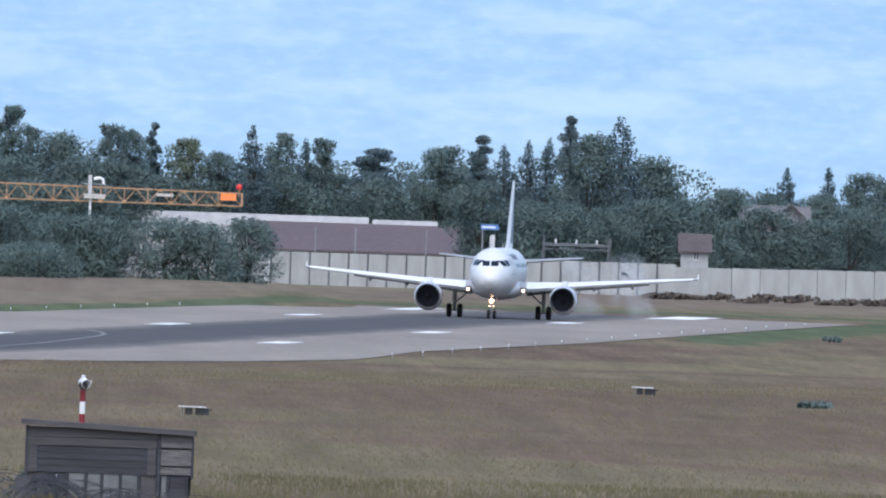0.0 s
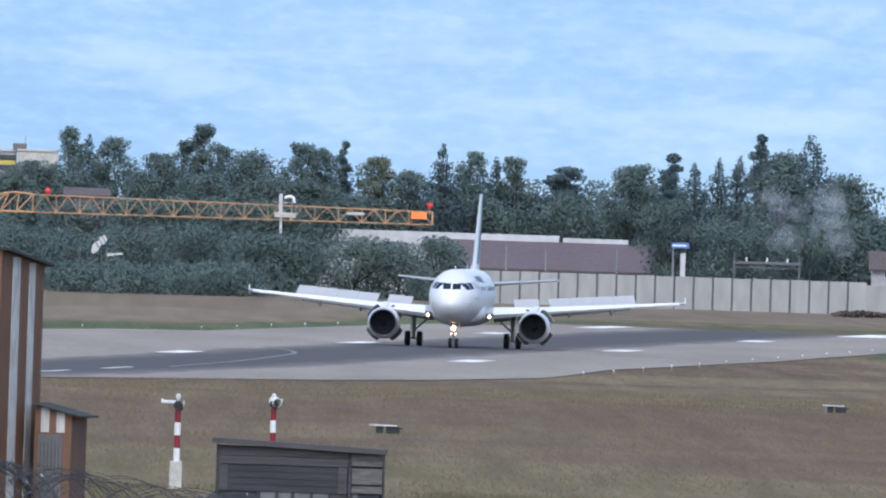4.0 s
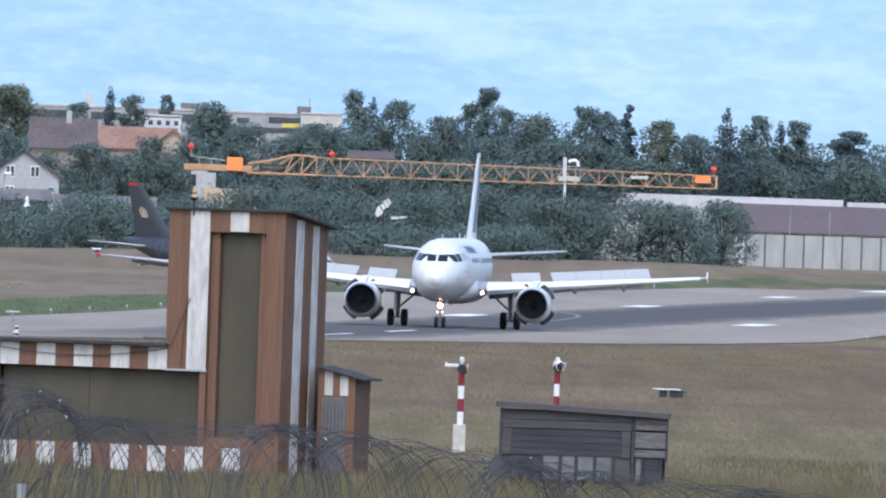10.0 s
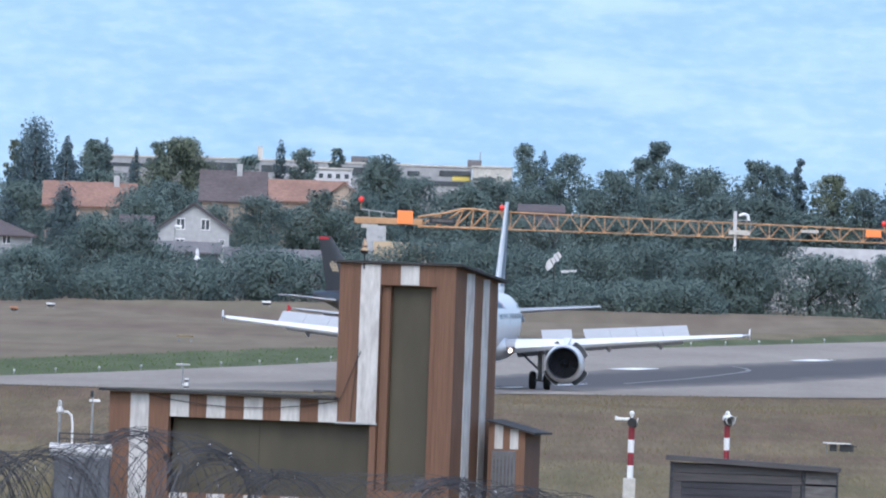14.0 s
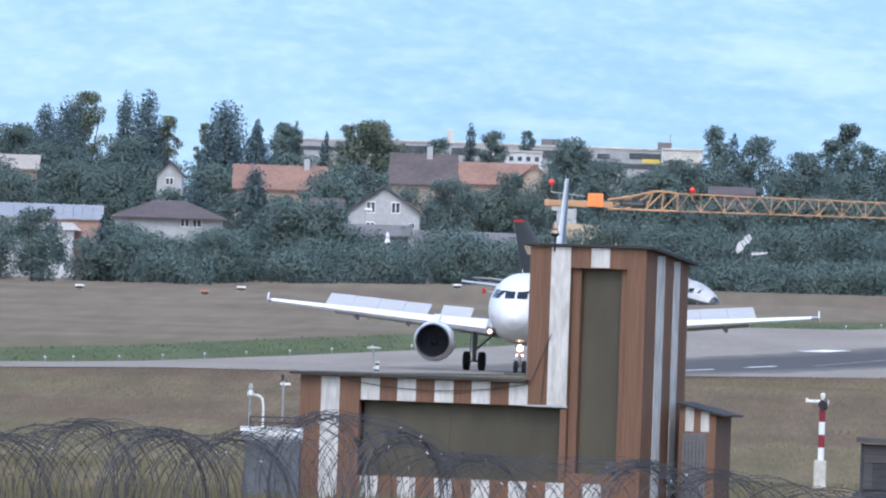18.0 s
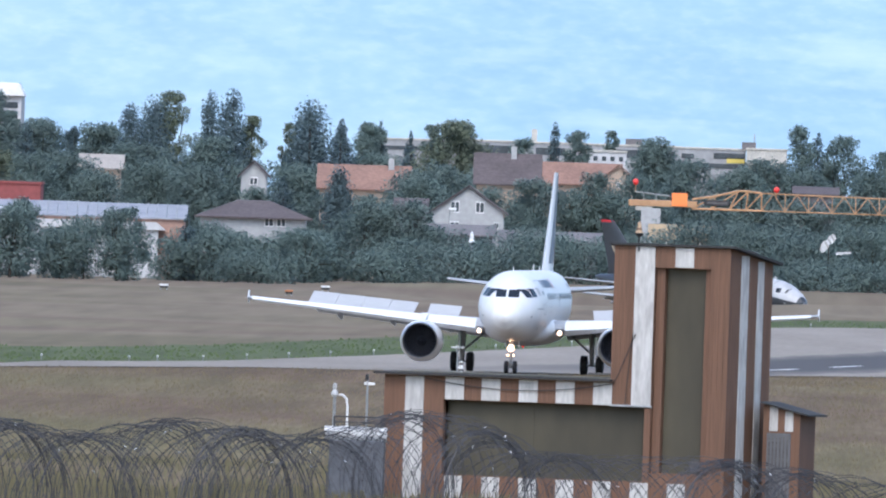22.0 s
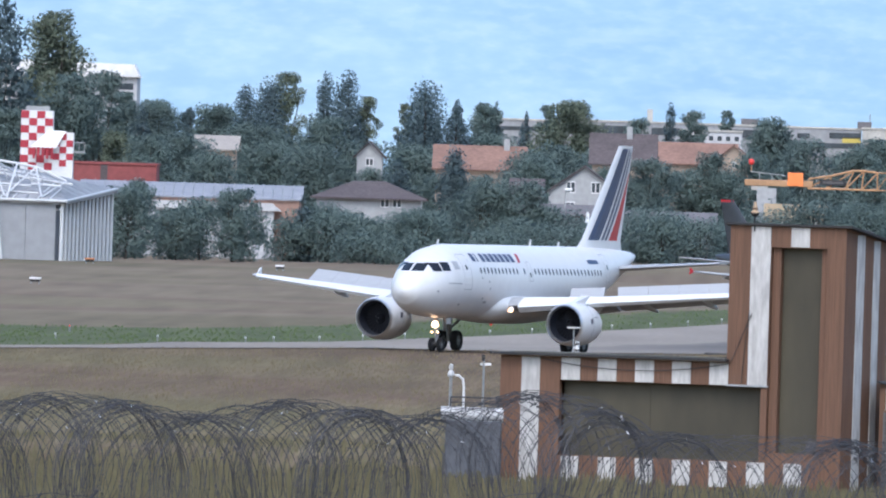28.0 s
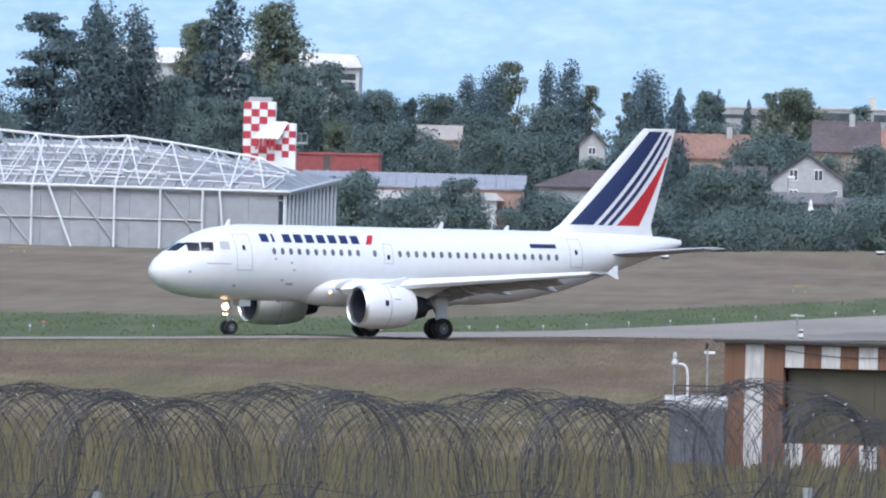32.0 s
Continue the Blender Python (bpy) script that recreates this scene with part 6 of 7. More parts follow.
flat_block(-11.2, -2.6, 3300, 15.6, 12, M_BLOCK, "long flat apartment block with balconies", [(-6.5, -2.7, 14.5, 15.2, M_PANE, "balcony_recess"), (-10.4, -8.9, 14.4, 15.0, M_PANE, "window_band"), (-11.1, -2.7, 13.3, 13.9, M_PANE, "window_band"),
                                                                                           (-4.9, -2.7, 14.0, 14.6, M_YELLOW, "yellow_balcony")])
ab = flat_block(-2.5, 2.4, 3290, 15.7, 12, M_CONC, "flat pale apartment block with a roof house", [(1.5, 1.9, 13.0, 13.6, M_PANE, "window_band")])
part("roof_house", slab(-0.6, 1.1, 2, 5, 15.1, 16.0), M_TILEGREY, ab)
part("roof_aerial", Mesher().tube((0.9, 3, 15.9), (0.9, 3, 17.0), 0.06), M_GALV, ab)
flat_block(-49.8, -36.6, 3300, 15.5, 10, M_BLOCK, "long flat white block on the skyline", [(-49.4, -37.0, 14.3, 14.75, M_PANE, "window_band")])
mb = flat_block(-37.6, -10.8, 3400, 15.75, 10, M_BLOCK, "very long flat grey block on the skyline", [(-37.2, -30.5, 14.3, 15.3, M_PANE, "window_band"), (-29.0, -22.0, 14.3, 15.2, M_PANE, "window_band"), (-20.5, -11.2, 14.3, 15.3, M_PANE, "window_band")])
part("roof_house", slab(19.8, 21.9, 2, 5, 15.1, 16.1), M_TILEGREY, mb)
part("roof_house", slab(8.0, 8.7, 2, 3, 15.1, 16.9), M_CONC, mb)
part("roof_house", slab(13.0, 14.4, 2, 4, 15.1, 16.7), M_RENDER, mb)
sb = flat_block(-116, -84.0, 3050, 18.7, 14, M_WHITEWALL, "large white slab building above the trees", [(-87.4, -84.4, 16.2, 17.0, M_PANE, "window_band"), (-87.4, -84.4, 17.3, 18.0, M_PANE, "window_band")])
part("white_roof", Mesher().prism([(-0.4, 18.1), (32.3, 18.1), (31.6, 19.55), (-0.4, 20.0)], -0.6, 10), mat("white_sheet_roof", (0.78, 0.77, 0.76), 0.5, var=0.08, fine=1), sb, "bright white sheet roof")
flat_block(-79.0, -70.8, 2650, 9.25, 10, M_BRICKRED, "red clad flat-roofed building", [(-76.3, -75.6, 6.0, 9.2, M_TILEBROWN, "dark_panel")], edge=M_BRICKRED)


tb = flat_block(-22.2, -15.5, 2990, 14.55, 6, M_WHITEWALL, "low white terrace with dark arched openings", name="terrace")
for k in range(7):
    part("arch_opening", slab(0.25 + k * 0.94, 0.72 + k * 0.94, -0.06, -0.004, 13.0, 13.5, 0.1), M_PANE, tb)


def factory():
    b = thing("factory", pose(-77.2, 2620, 0.6), "long low factory with a grey sheet roof and orange end wall", "building")
    part("wall", slab(0, 21.1, 0, 10, 0, 5.72), mat("orange_brick", (0.36, 0.225, 0.175), 0.85, var=0.12, fine=2), b)
    part("sheet_roof", Mesher().prism([(-0.3, 5.85), (-0.3, 5.7), (5, 7.0), (5, 7.15)], -21.4, 0.3), M_SHEETROOF, b, "grey corrugated roof", at=Matrix.Rotation(radians(90), 4, "Z"))
    for k in range(22):
        part("roof_sheet_joint", Mesher().tube((0.2 + k * 0.96, -0.3, 5.9), (0.2 + k * 0.96, 5, 7.2), 0.05, n=5), M_GALV, b)
    part("awning", Mesher().prism([(2, 5.4), (18.5, 5.4), (19.4, 4.65), (2, 4.65)], -3.0, -0.1), M_WHITEWALL, b, "white sheet awning")
    for x in (3, 8, 13, 18):
        part("awning_post", Mesher().tube((x, -2.7, 0), (x, -2.7, 4.7), 0.1), M_GALV, b)
    part("side_hall", slab(1, 18.7, -2.6, -0.2, 0, 4.62), M_WHITEWALL, b)


factory()


# ---- the chequered tower and the white hangar ----
def chequered_tower():
    t = thing("chequered_tower", pose(-80.7, 2540, 0.6), "red and white chequered airport tower", "tower")
    part("tower_core", slab(0, 3.0, 0, 3, 0, 13.6), M_MARKWHITE, t)
    part("tower_annex", Mesher().prism([(3.0, 0), (4.95, 0), (4.95, 11.6), (4.2, 11.65), (3.0, 10.7)], 0, 3), M_MARKWHITE, t)
    red = mat("chequer_red", (0.40, 0.035, 0.055), 0.6, var=0.1)
    for i in range(4):
        for j in range(8):
            if (i + j) % 2 == 0:
                part("red_square", slab(i * 0.75, i * 0.75 + 0.75, -0.04, -0.004, 12.87 - j * 0.69, 13.56 - j * 0.69, 0), red, t)
    for i in range(3):
        for j in range(5):
            if (i + j) % 2 == 1:
                part("red_square", slab(3.05 + i * 0.63, 3.05 + i * 0.63 + 0.63, -0.04, -0.004, 10.9 - j * 0.62, 11.5 - j * 0.62, 0), red, t)
    part("sloping_cover", Mesher().add([(1.0, -0.9, 10.2), (3.4, -0.9, 10.2), (4.2, 0, 11.75), (2.6, 0, 11.75)], [(0, 1, 2, 3)]).add([(1.0, -0.9, 10.1), (3.4, -0.9, 10.1), (4.2, 0, 11.65), (2.6, 0, 11.65)], [(0, 1, 2, 3)]), M_MARKWHITE, t, "white sloping cover")
    for k in range(5):
        part("red_stripe", slab(1.2 + k * 0.42, 1.42 + k * 0.42, -0.95, -0.9, 9.1, 10.15, 0), red, t)
    part("roof_rim", slab(0.4, 2.6, 0.4, 2.6, 13.6, 14.0), M_GALV, t)
    part("balcony", slab(4.95, 6.0, 0.2, 2.8, 9.7, 9.9).add([], []), M_GALV, t)
    part("balcony_rail", Mesher().tube((5.0, 0.2, 10.7), (6.0, 0.2, 10.7), 0.04).tube((6.0, 0.2, 9.9), (6.0, 0.2, 10.7), 0.04).tube((5.5, 0.2, 9.9), (5.5, 0.2, 10.7), 0.04), M_GALV, t)


chequered_tower()


def hangar():
    h = thing("hangar", pose(-101.5, 2454, 0.6, 0, 0, -8), "white hangar with an outside roof truss", "hangar")
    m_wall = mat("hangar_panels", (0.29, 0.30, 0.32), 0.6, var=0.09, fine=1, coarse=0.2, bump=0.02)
    m_roof = mat("hangar_roof_sheets", (0.29, 0.29, 0.295), 0.5, var=0.36, fine=1.6, coarse=0.3, stretch=(0.5, 2, 2))
    m_bar = mat("white_truss_paint", (0.60, 0.61, 0.62), 0.45, var=0.06)
    W, D = 27.3, 27.0
    for k in range(10):
        part("front_panel", slab(k * 2.73, k * 2.73 + 2.71, 0, 0.3, 0, 5.3, 0.02), m_wall, h)
    part("back_wall", slab(0, W, D - 0.3, D, 0, 6.4), m_wall, h)
    # shade of the gaps behind the fins is put into this wall's colour
    part("end_wall", slab(W - 0.3, W, 0.3, D, 0, 5.3), mat("hangar_end_gap_shade", (0.13, 0.135, 0.15), 0.6, var=0.1), h, "end wall with the fins' gap shade in its colour")
    for k in range(14):
        y = 0.2 + k * 2.05
        part("end_fin", Mesher().tube((W + 0.55, y, 0), (W + 0.55, y, 5.3 + 0.09 * k), 0.17, n=8), m_bar, h)
        part("fin_tie", Mesher().tube((W + 0.55, y, 4.6), (W - 0.05, y, 4.6), 0.06, n=5), m_bar, h)
    # roof: eaves rise to a ridge behind, with the right end hipped
    eave = [Vector((-0.4, -0.3, 5.5)), Vector((W + 1.0, -0.3, 5.35)), Vector((W + 1.0, D, 6.5)), Vector((-0.4, D, 6.5))]
    ridge = [Vector((-0.4, 13, 9.6)), Vector((12.5, 13, 9.5)), Vector((24.5, 13, 7.8))]
    for f in ((eave[0], eave[1], ridge[2], ridge[1], ridge[0]), (eave[1], eave[2], ridge[2]), (eave[2], eave[3], ridge[0], ridge[1], ridge[2])):
        g = Mesher().add(list(f) + [p - Vector((0, 0, 0.25)) for p in f], [tuple(range(len(f))), tuple(range(len(f), 2 * len(f)))] + [(i, (i + 1) % len(f), len(f) + (i + 1) % len(f), len(f) + i) for i in range(len(f))])
        part("roof_slope", g, m_roof, h, "pale sheet roof")
    for k in range(24):
        x = 0.6 + k * 1.14
        zr = float(np.interp(x, (-0.4, 12.5, 24.5, 28.3), (9.6, 9.5, 7.8, 5.6)))
        yr = float(np.interp(x, (-0.4, 24.5, 28.3), (13, 13, 0.2)))
        part("roof_rib", Mesher().tube((x, -0.3, 5.6), (x, yr, zr + 0.05), 0.07, n=5), m_bar if k % 3 else M_GALV, h)
        if k < 22:
            part("roof_strut", Mesher().tube((x, 5.0, float(np.interp(x, (0, 8, 12.5, 24.5, 27.3), (10.4, 9.85, 10.1, 8.4, 7.2)))), (x + 0.7, 6.5, float(np.interp(x, (0, 12.5, 24.5), (7.7, 7.6, 6.6)))), 0.055, n=5), m_bar, h)
    part("eave_beam", Mesher().tube((-0.4, -0.4, 5.55), (W + 1.0, -0.4, 5.4), 0.13), m_bar, h)
    part("hip_beam", Mesher().tube((W + 1.0, -0.4, 5.4), (W + 1.0, D, 6.6), 0.13), m_bar, h)
    chord = [(0, 10.4), (4, 10.1), (8, 9.85), (12.5, 10.1), (16.5, 9.6), (20.5, 9.0), (24.5, 8.4), (W, 7.2)]
    for (xa, za), (xb, zb) in zip(chord, chord[1:]):
        part("top_chord", Mesher().tube((xa, 5.0, za), (xb, 5.0, zb), 0.12), m_bar, h)
        part("diagonal", Mesher().tube((xa, 5.0, za), ((xa + xb) / 2, 0.2, 5.7), 0.08), m_bar, h)
        part("diagonal", Mesher().tube(((xa + xb) / 2, 0.2, 5.7), (xb, 5.0, zb), 0.08), m_bar, h)
        part("back_diagonal", Mesher().tube((xa, 5.0, za), ((xa + xb) / 2, 10.0, 7.4), 0.1), m_bar, h)
        part("purlin", Mesher().tube((xa, 8.5, np.interp(xa, (0, 12.5, 27), (9.0, 8.9, 6.9))), (xb, 8.5, np.interp(xb, (0, 12.5, 27), (9.0, 8.9, 6.9))), 0.1), m_bar, h)
        part("purlin", Mesher().tube((xa, 2.5, 6.9), (xb, 2.5, 6.7), 0.1), m_bar, h)
    # pale slats lying across the roof sheets
    for r in range(5):
        f = 0.16 + 0.17 * r
        for k in range(8):
            xa, xb = 0.3 + k * 3.2, 0.3 + k * 3.2 + 2.9 - 0.25 * ((k + r) % 3)
            za, zb = (5.6 + f * (float(np.interp(x, (-0.4, 12.5, 24.5, 28.3), (9.6, 9.5, 7.8, 5.6))) - 5.6) + 0.16 for x in (xa, xb))
            part("roof_slat", Mesher().tube((xa, -0.3 + 13.0 * f, za), (xb, -0.3 + 13.0 * f, zb), 0.075, n=5), m_bar, h)
    for x, lean in ((4.7, 0), (8.4, 2.2), (12.3, 0), (16.5, 0), (20.4, 0), (22.5, 0.6)):
        part("post", Mesher().tube((x, -0.5, 0), (x - lean, -0.5, 5.5), 0.11), m_bar, h)
    for x in (4.7, 12.3, 22.8):
        part("mast_post", Mesher().tube((x, -0.5, 5.4), (x, 4.8, 9.8 - 0.05 * x), 0.10), m_bar, h)
    for x in (0.5, 8.5, 16.7):
        part("brace", Mesher().tube((x, -0.1, 5.2), (x + 4.0, -0.1, 0.2), 0.1), M_GALV, h)
    part("wall_rail", Mesher().tube((0, -0.1, 2.6), (W - 7, -0.1, 2.6), 0.09), M_GALV, h)


hangar()


# ---- the low white sheds and the barrier wall ----
def far_shed():
    b = thing("long_shed", pose(30, 2940, 0.6), "long low shed with a brown roof and white parapet", "building")
    part("wall", slab(14.4, 38.6, 0.6, 11, 0, 3.4), M_WHITEWALL, b)
    part("brown_roof", Mesher().add([(13.8, 0, 3.7), (40.0, 0, 3.7), (38.2, 12, 6.65), (13.8, 12, 6.65), (13.8, 0, 3.5), (40.0, 0, 3.5), (38.2, 12, 6.4), (13.8, 12, 6.4)],
                                    [(0, 1, 2, 3), (4, 5, 6, 7), (0, 1, 5, 4), (1, 2, 6, 5), (2, 3, 7, 6), (3, 0, 4, 7)]), mat("brown_sheet_roof", (0.115, 0.088, 0.092), 0.8, var=0.12, fine=1.5, coarse=0.1), b, "dull brown roof")
    part("white_parapet", slab(0, 27.0, 12, 13, 6.0, 7.35), M_WHITEWALL, b, "white parapet band")
    part("white_parapet", slab(27.4, 34.5, 12, 13, 6.0, 7.15), M_WHITEWALL, b, "white parapet band")
    part("parapet_wall", slab(0, 14.0, 12.2, 18, 0, 6.1), M_WHITEWALL, b)
    for x in (21, 25.3, 33):
        part("lamp_pole", Mesher().tube((x, -4, 0), (x, -4, 6.2), 0.07), M_GALV, b)


far_shed()


M_BARRIER = mat("weathered_concrete_panels", (0.34, 0.34, 0.33), 0.9, var=0.12, fine=1, coarse=0.2, stretch=(1, 1, 0.3))


M_POST = mat("steel_and_gap_shade", (0.115, 0.12, 0.13), 0.6, 0.2, var=0.15)


def barrier():
    w = thing("barrier_wall", pose(45.4, 2880, 0.0), "pale concrete panel wall along the airfield edge", "wall")
    for k in range(21):
        part("wall_panel", slab(k * 2.05 + 0.12, k * 2.05 + 1.98, 0, 0.25, 0.4, 4.15 + 0.02 * math.sin(k * 3)), M_BARRIER, w)
        # the shadow gaps between panels are put into the posts' dark colour
        part("wall_post", slab(k * 2.05 - 0.09, k * 2.05 + 0.1, -0.08, 0.3, 0.4, 4.2), M_POST, w, "post coloured dark as the shadow gap between panels")
    w = thing("barrier_wall", pose(88.6, 2890, 0.0), "long lower concrete wall along the airfield edge", "wall")
    for k in range(11):
        part("wall_panel", slab(k * 3.05, k * 3.05 + 3.0, 0, 0.25, 0.4, 3.84 + 0.035 * k), M_BARRIER, w)


barrier()


def gantry():
    g = thing("power_gantry", pose(74.7, 2905, 0.4), "grey steel gantry with insulators", "gantry")
    for x in (0.2, 7.2):
        part("gantry_leg", Mesher().tube((x, 0, 0), (x, 0, 6.3), 0.16, 0.12), M_POST, g)
    part("gantry_beam", Mesher().box((3.7, 0, 5.4), (7.4, 0.3, 0.3), bev=0.03), M_POST, g)
    part("gantry_beam", Mesher().box((3.7, 0, 4.9), (7.4, 0.2, 0.12), bev=0.03), M_POST, g)
    for x in (1.5, 3.7, 5.9):
        part("insulator", Mesher().tube((x, 0, 5.5), (x, 0, 6.0), 0.1), M_MARKWHITE, g)
    s = thing("roof_sign", pose(68.2, 2908, 0.4), "small blue and white sign on posts", "sign")
    part("blue_board", slab(0, 1.9, 0, 0.2, 6.7, 7.3), mat("sign_blue", (0.10, 0.22, 0.5), 0.5, var=0.1), s)
    part("white_band", slab(0.1, 1.6, -0.04, -0.004, 6.9, 7.1), M_MARKWHITE, s)
    part("sign_body", slab(1.0, 1.55, 0.3, 1.2, 0, 6.2), M_WHITEWALL, s)
    part("sign_post", Mesher().tube((0.2, 0.1, 0), (0.2, 0.1, 6.8), 0.08), M_GALV, s)


gantry()


# ---- the building crane ----
def crane():
    c = thing("tower_crane", pose(-14.0, 2780, 0.6), "orange lattice jib of a low tower crane with red balls", "crane")
    mo = mat("crane_orange", (0.46, 0.27, 0.14), 0.6, var=0.12, fine=2)
    zb, zt = 8.30, 10.1
    L = 54.6
    x0 = 13.6
    n = 17
    st = (L - x0) / n
    for k in range(n):
        xa, xb = x0 + k * st, x0 + (k + 1) * st
        ta, tb = zt - 0.5 * k / n, zt - 0.5 * (k + 1) / n
        for yy in (-0.7, 0.7):
            part("bottom_chord", Mesher().tube((xa, yy, zb), (xb, yy, zb), 0.065, n=6), mo, c)
        part("top_chord", Mesher().tube((xa, 0, ta), (xb, 0, tb), 0.07, n=6), mo, c)
        for yy in (-0.7, 0.7):
            part("diagonal", Mesher().tube((xa, yy, zb), ((xa + xb) / 2, 0, (ta + tb) / 2), 0.045, n=5), mo, c)
            part("diagonal", Mesher().tube(((xa + xb) / 2, 0, (ta + tb) / 2), (xb, yy, zb), 0.045, n=5), mo, c)
        part("upright", Mesher().tube((xa, 0, ta), (xa, -0.7, zb), 0.045, n=5), mo, c)
    part("end_frame", Mesher().tube((L, -0.7, zb), (L, 0, zt - 0.5), 0.09, n=6), mo, c)
    # heavier rear part
    part("counter_jib", slab(0, 7.0, -0.7, 0.7, zb + 0.1, zb + 0.75, 0.05), mo, c, "solid orange counter jib")
    for yy in (-0.6, 0.6):
        top = [(6.5, zb + 0.95), (8.9, zb + 1.35), (11.2, zb + 1.95), (12.2, zb + 1.95), (13.6, zb + 1.8)]
        low = [(6.5, zb), (8.4, zb), (10.3, zb), (12.0, zb), (13.6, zb)]
        for k in range(4):
            for q0, q1, rr in ((top[k], top[k + 1], 0.12), (low[k], low[k + 1], 0.12), (low[k], top[k + 1], 0.08), (top[k + 1], low[k + 1], 0.08)):
                part("counter_beam", Mesher().tube((q0[0], yy, q0[1]), (q1[0], yy, q1[1]), rr, n=6), mo, c)
    part("name_board", slab(7.7, 10.4, -0.72, -0.62, zb + 0.35, zb + 0.95), M_BLACK, c, "dark board with plain lettering bar")
    part("lettering_bar", slab(8.0, 10.1, -0.76, -0.722, zb + 0.52, zb + 0.78, 0), M_PALEWOOD, c)
    part("orange_flag_sheet", slab(4.4, 6.0, -0.85, -0.75, zb + 0.2, zb + 1.55), M_FLUO, c, "bright orange marker sheet")
    part("orange_flag_sheet", slab(52.4, 54.0, -0.85, -0.75, zb + 0.55, zb + 1.25), M_FLUO, c, "bright orange marker sheet")
    for x, z in ((0.65, zb + 2.55), (15.1, zb + 2.2), (54.3, zb + 1.95)):
        part("red_ball", Mesher().lathe([(0.02, -0.32), (0.22, -0.24), (0.32, 0), (0.22, 0.24), (0.02, 0.32)], Matrix.Translation((x, 0, z)), 14), M_BALL, c, "red obstruction ball", True)
        part("ball_stem", Mesher().tube((x, 0, z - 1.0), (x, 0, z - 0.3), 0.05), mo, c)
    part("crane_rail", Mesher().tube((0.6, -0.6, zb + 1.55), (4.2, -0.6, zb + 1.2), 0.05).tube((1.5, -0.6, zb + 0.7), (1.5, -0.6, zb + 1.5), 0.05).tube((2.8, -0.6, zb + 0.7), (2.8, -0.6, zb + 1.35), 0.05), M_GALV, c)
    part("crane_mast", slab(1.3, 3.3, -0.9, 0.9, -0.6, zb - 0.1), M_RENDER, c, "pale grey crane mast")
    part("counterweight", slab(0.7, 2.4, -0.6, 0.6, zb - 0.35, zb + 0.1), M_CONC, c)
    part("pulley_tray", slab(45.8, 47.6, -0.5, 0.5, zb + 0.75, zb + 1.05), M_CONC, c)


M_FLUO = mat("marker_orange", (0.95, 0.26, 0.07), 0.6, var=0.06)
M_BALL = mat("obstruction_red", (0.75, 0.05, 0.04), 0.5, var=0.08)
crane()


def yard_lamp():
    l = thing("street_lamp", pose(-30.7, 2640, 0.6), "thin grey lamp post with a small white head", "lamp")
    part("post", Mesher().tube((0, 0, 0), (0, 0, 7.4), 0.09, 0.06), M_GALV, l)
    part("arm", Mesher().tube((0, 0, 7.4), (0.35, -0.1, 7.55), 0.05), M_GALV, l)
    part("head", Mesher().box((0.3, -0.1, 7.6), (0.75, 0.4, 0.3), bev=0.08), M_MARKWHITE, l, "white lamp head")
    w = thing("white_tarpaulin", pose(-28.3, 2625, 0.6), "crumpled white tarpaulin hung over a pole", "tarpaulin")
    part("pole", Mesher().tube((0, 0, 0), (0, 0, 5.6), 0.07), M_GALV, w)
    part("sheet", Mesher().lathe([(0.04, 5.6), (0.12, 5.4), (0.2, 5.1), (0.16, 4.8), (0.3, 4.6), (0.28, 4.45)], None, 9), M_MARKWHITE, w, "white sheet")
    w = thing("white_tarpaulin", pose(6.25, 2622, 0.6), "crumpled white sheet caught on a bush", "tarpaulin")
    part("pole", Mesher().tube((0, 0, 0), (0, 0, 5.2), 0.05), M_BARK, w, "thin dark stem")
    rng = np.random.default_rng(9)
    for name, x0, z0, x1, z1, n, wide in (("sheet", -0.75, 4.75, 0.55, 6.25, 9, 0.34), ("loose_strip", 0.7, 4.55, 2.2, 4.72, 8, 0.13)):
        g = Mesher()
        for k in range(n + 1):
            f = k / n
            c = Vector((x0 + (x1 - x0) * f, rng.uniform(-0.12, 0.12), z0 + (z1 - z0) * f ** 0.8))
            r = wide * (0.55 + 0.45 * math.sin(math.pi * (0.15 + 0.7 * f))) * rng.uniform(0.6, 1.25)
            g.v += [c + Vector((-0.5 * r, -0.06, r)), c + Vector((0.6 * r, -0.10, -r * 0.8)), c + Vector((0.3 * r, 0.08, -0.2 * r))]
        g.f += [(3 * k + i, 3 * k + (i + 1) % 3, 3 * k + 3 + (i + 1) % 3, 3 * k + 3 + i) for k in range(n) for i in range(3)]
        part(name, g, M_CABINTOP, w, "white crumpled sheet")


yard_lamp()


def field_fence():
    f = thing("field_fence", pose(-52.0, 2600, 0.6), "grey wire mesh fence before the bushes", "fence")
    for k in range(17):
        part("post", Mesher().tube((-k * 1.5, 0, 0), (-k * 1.5, 0, 2.0), 0.05, n=6), M_GALV, f)
    for k in range(14):
        z = 0.1 + 0.145 * k
        part("wire", Mesher().tube((-24, 0, z), (0, 0, z), 0.022, n=4), M_GALV, f)


field_fence()


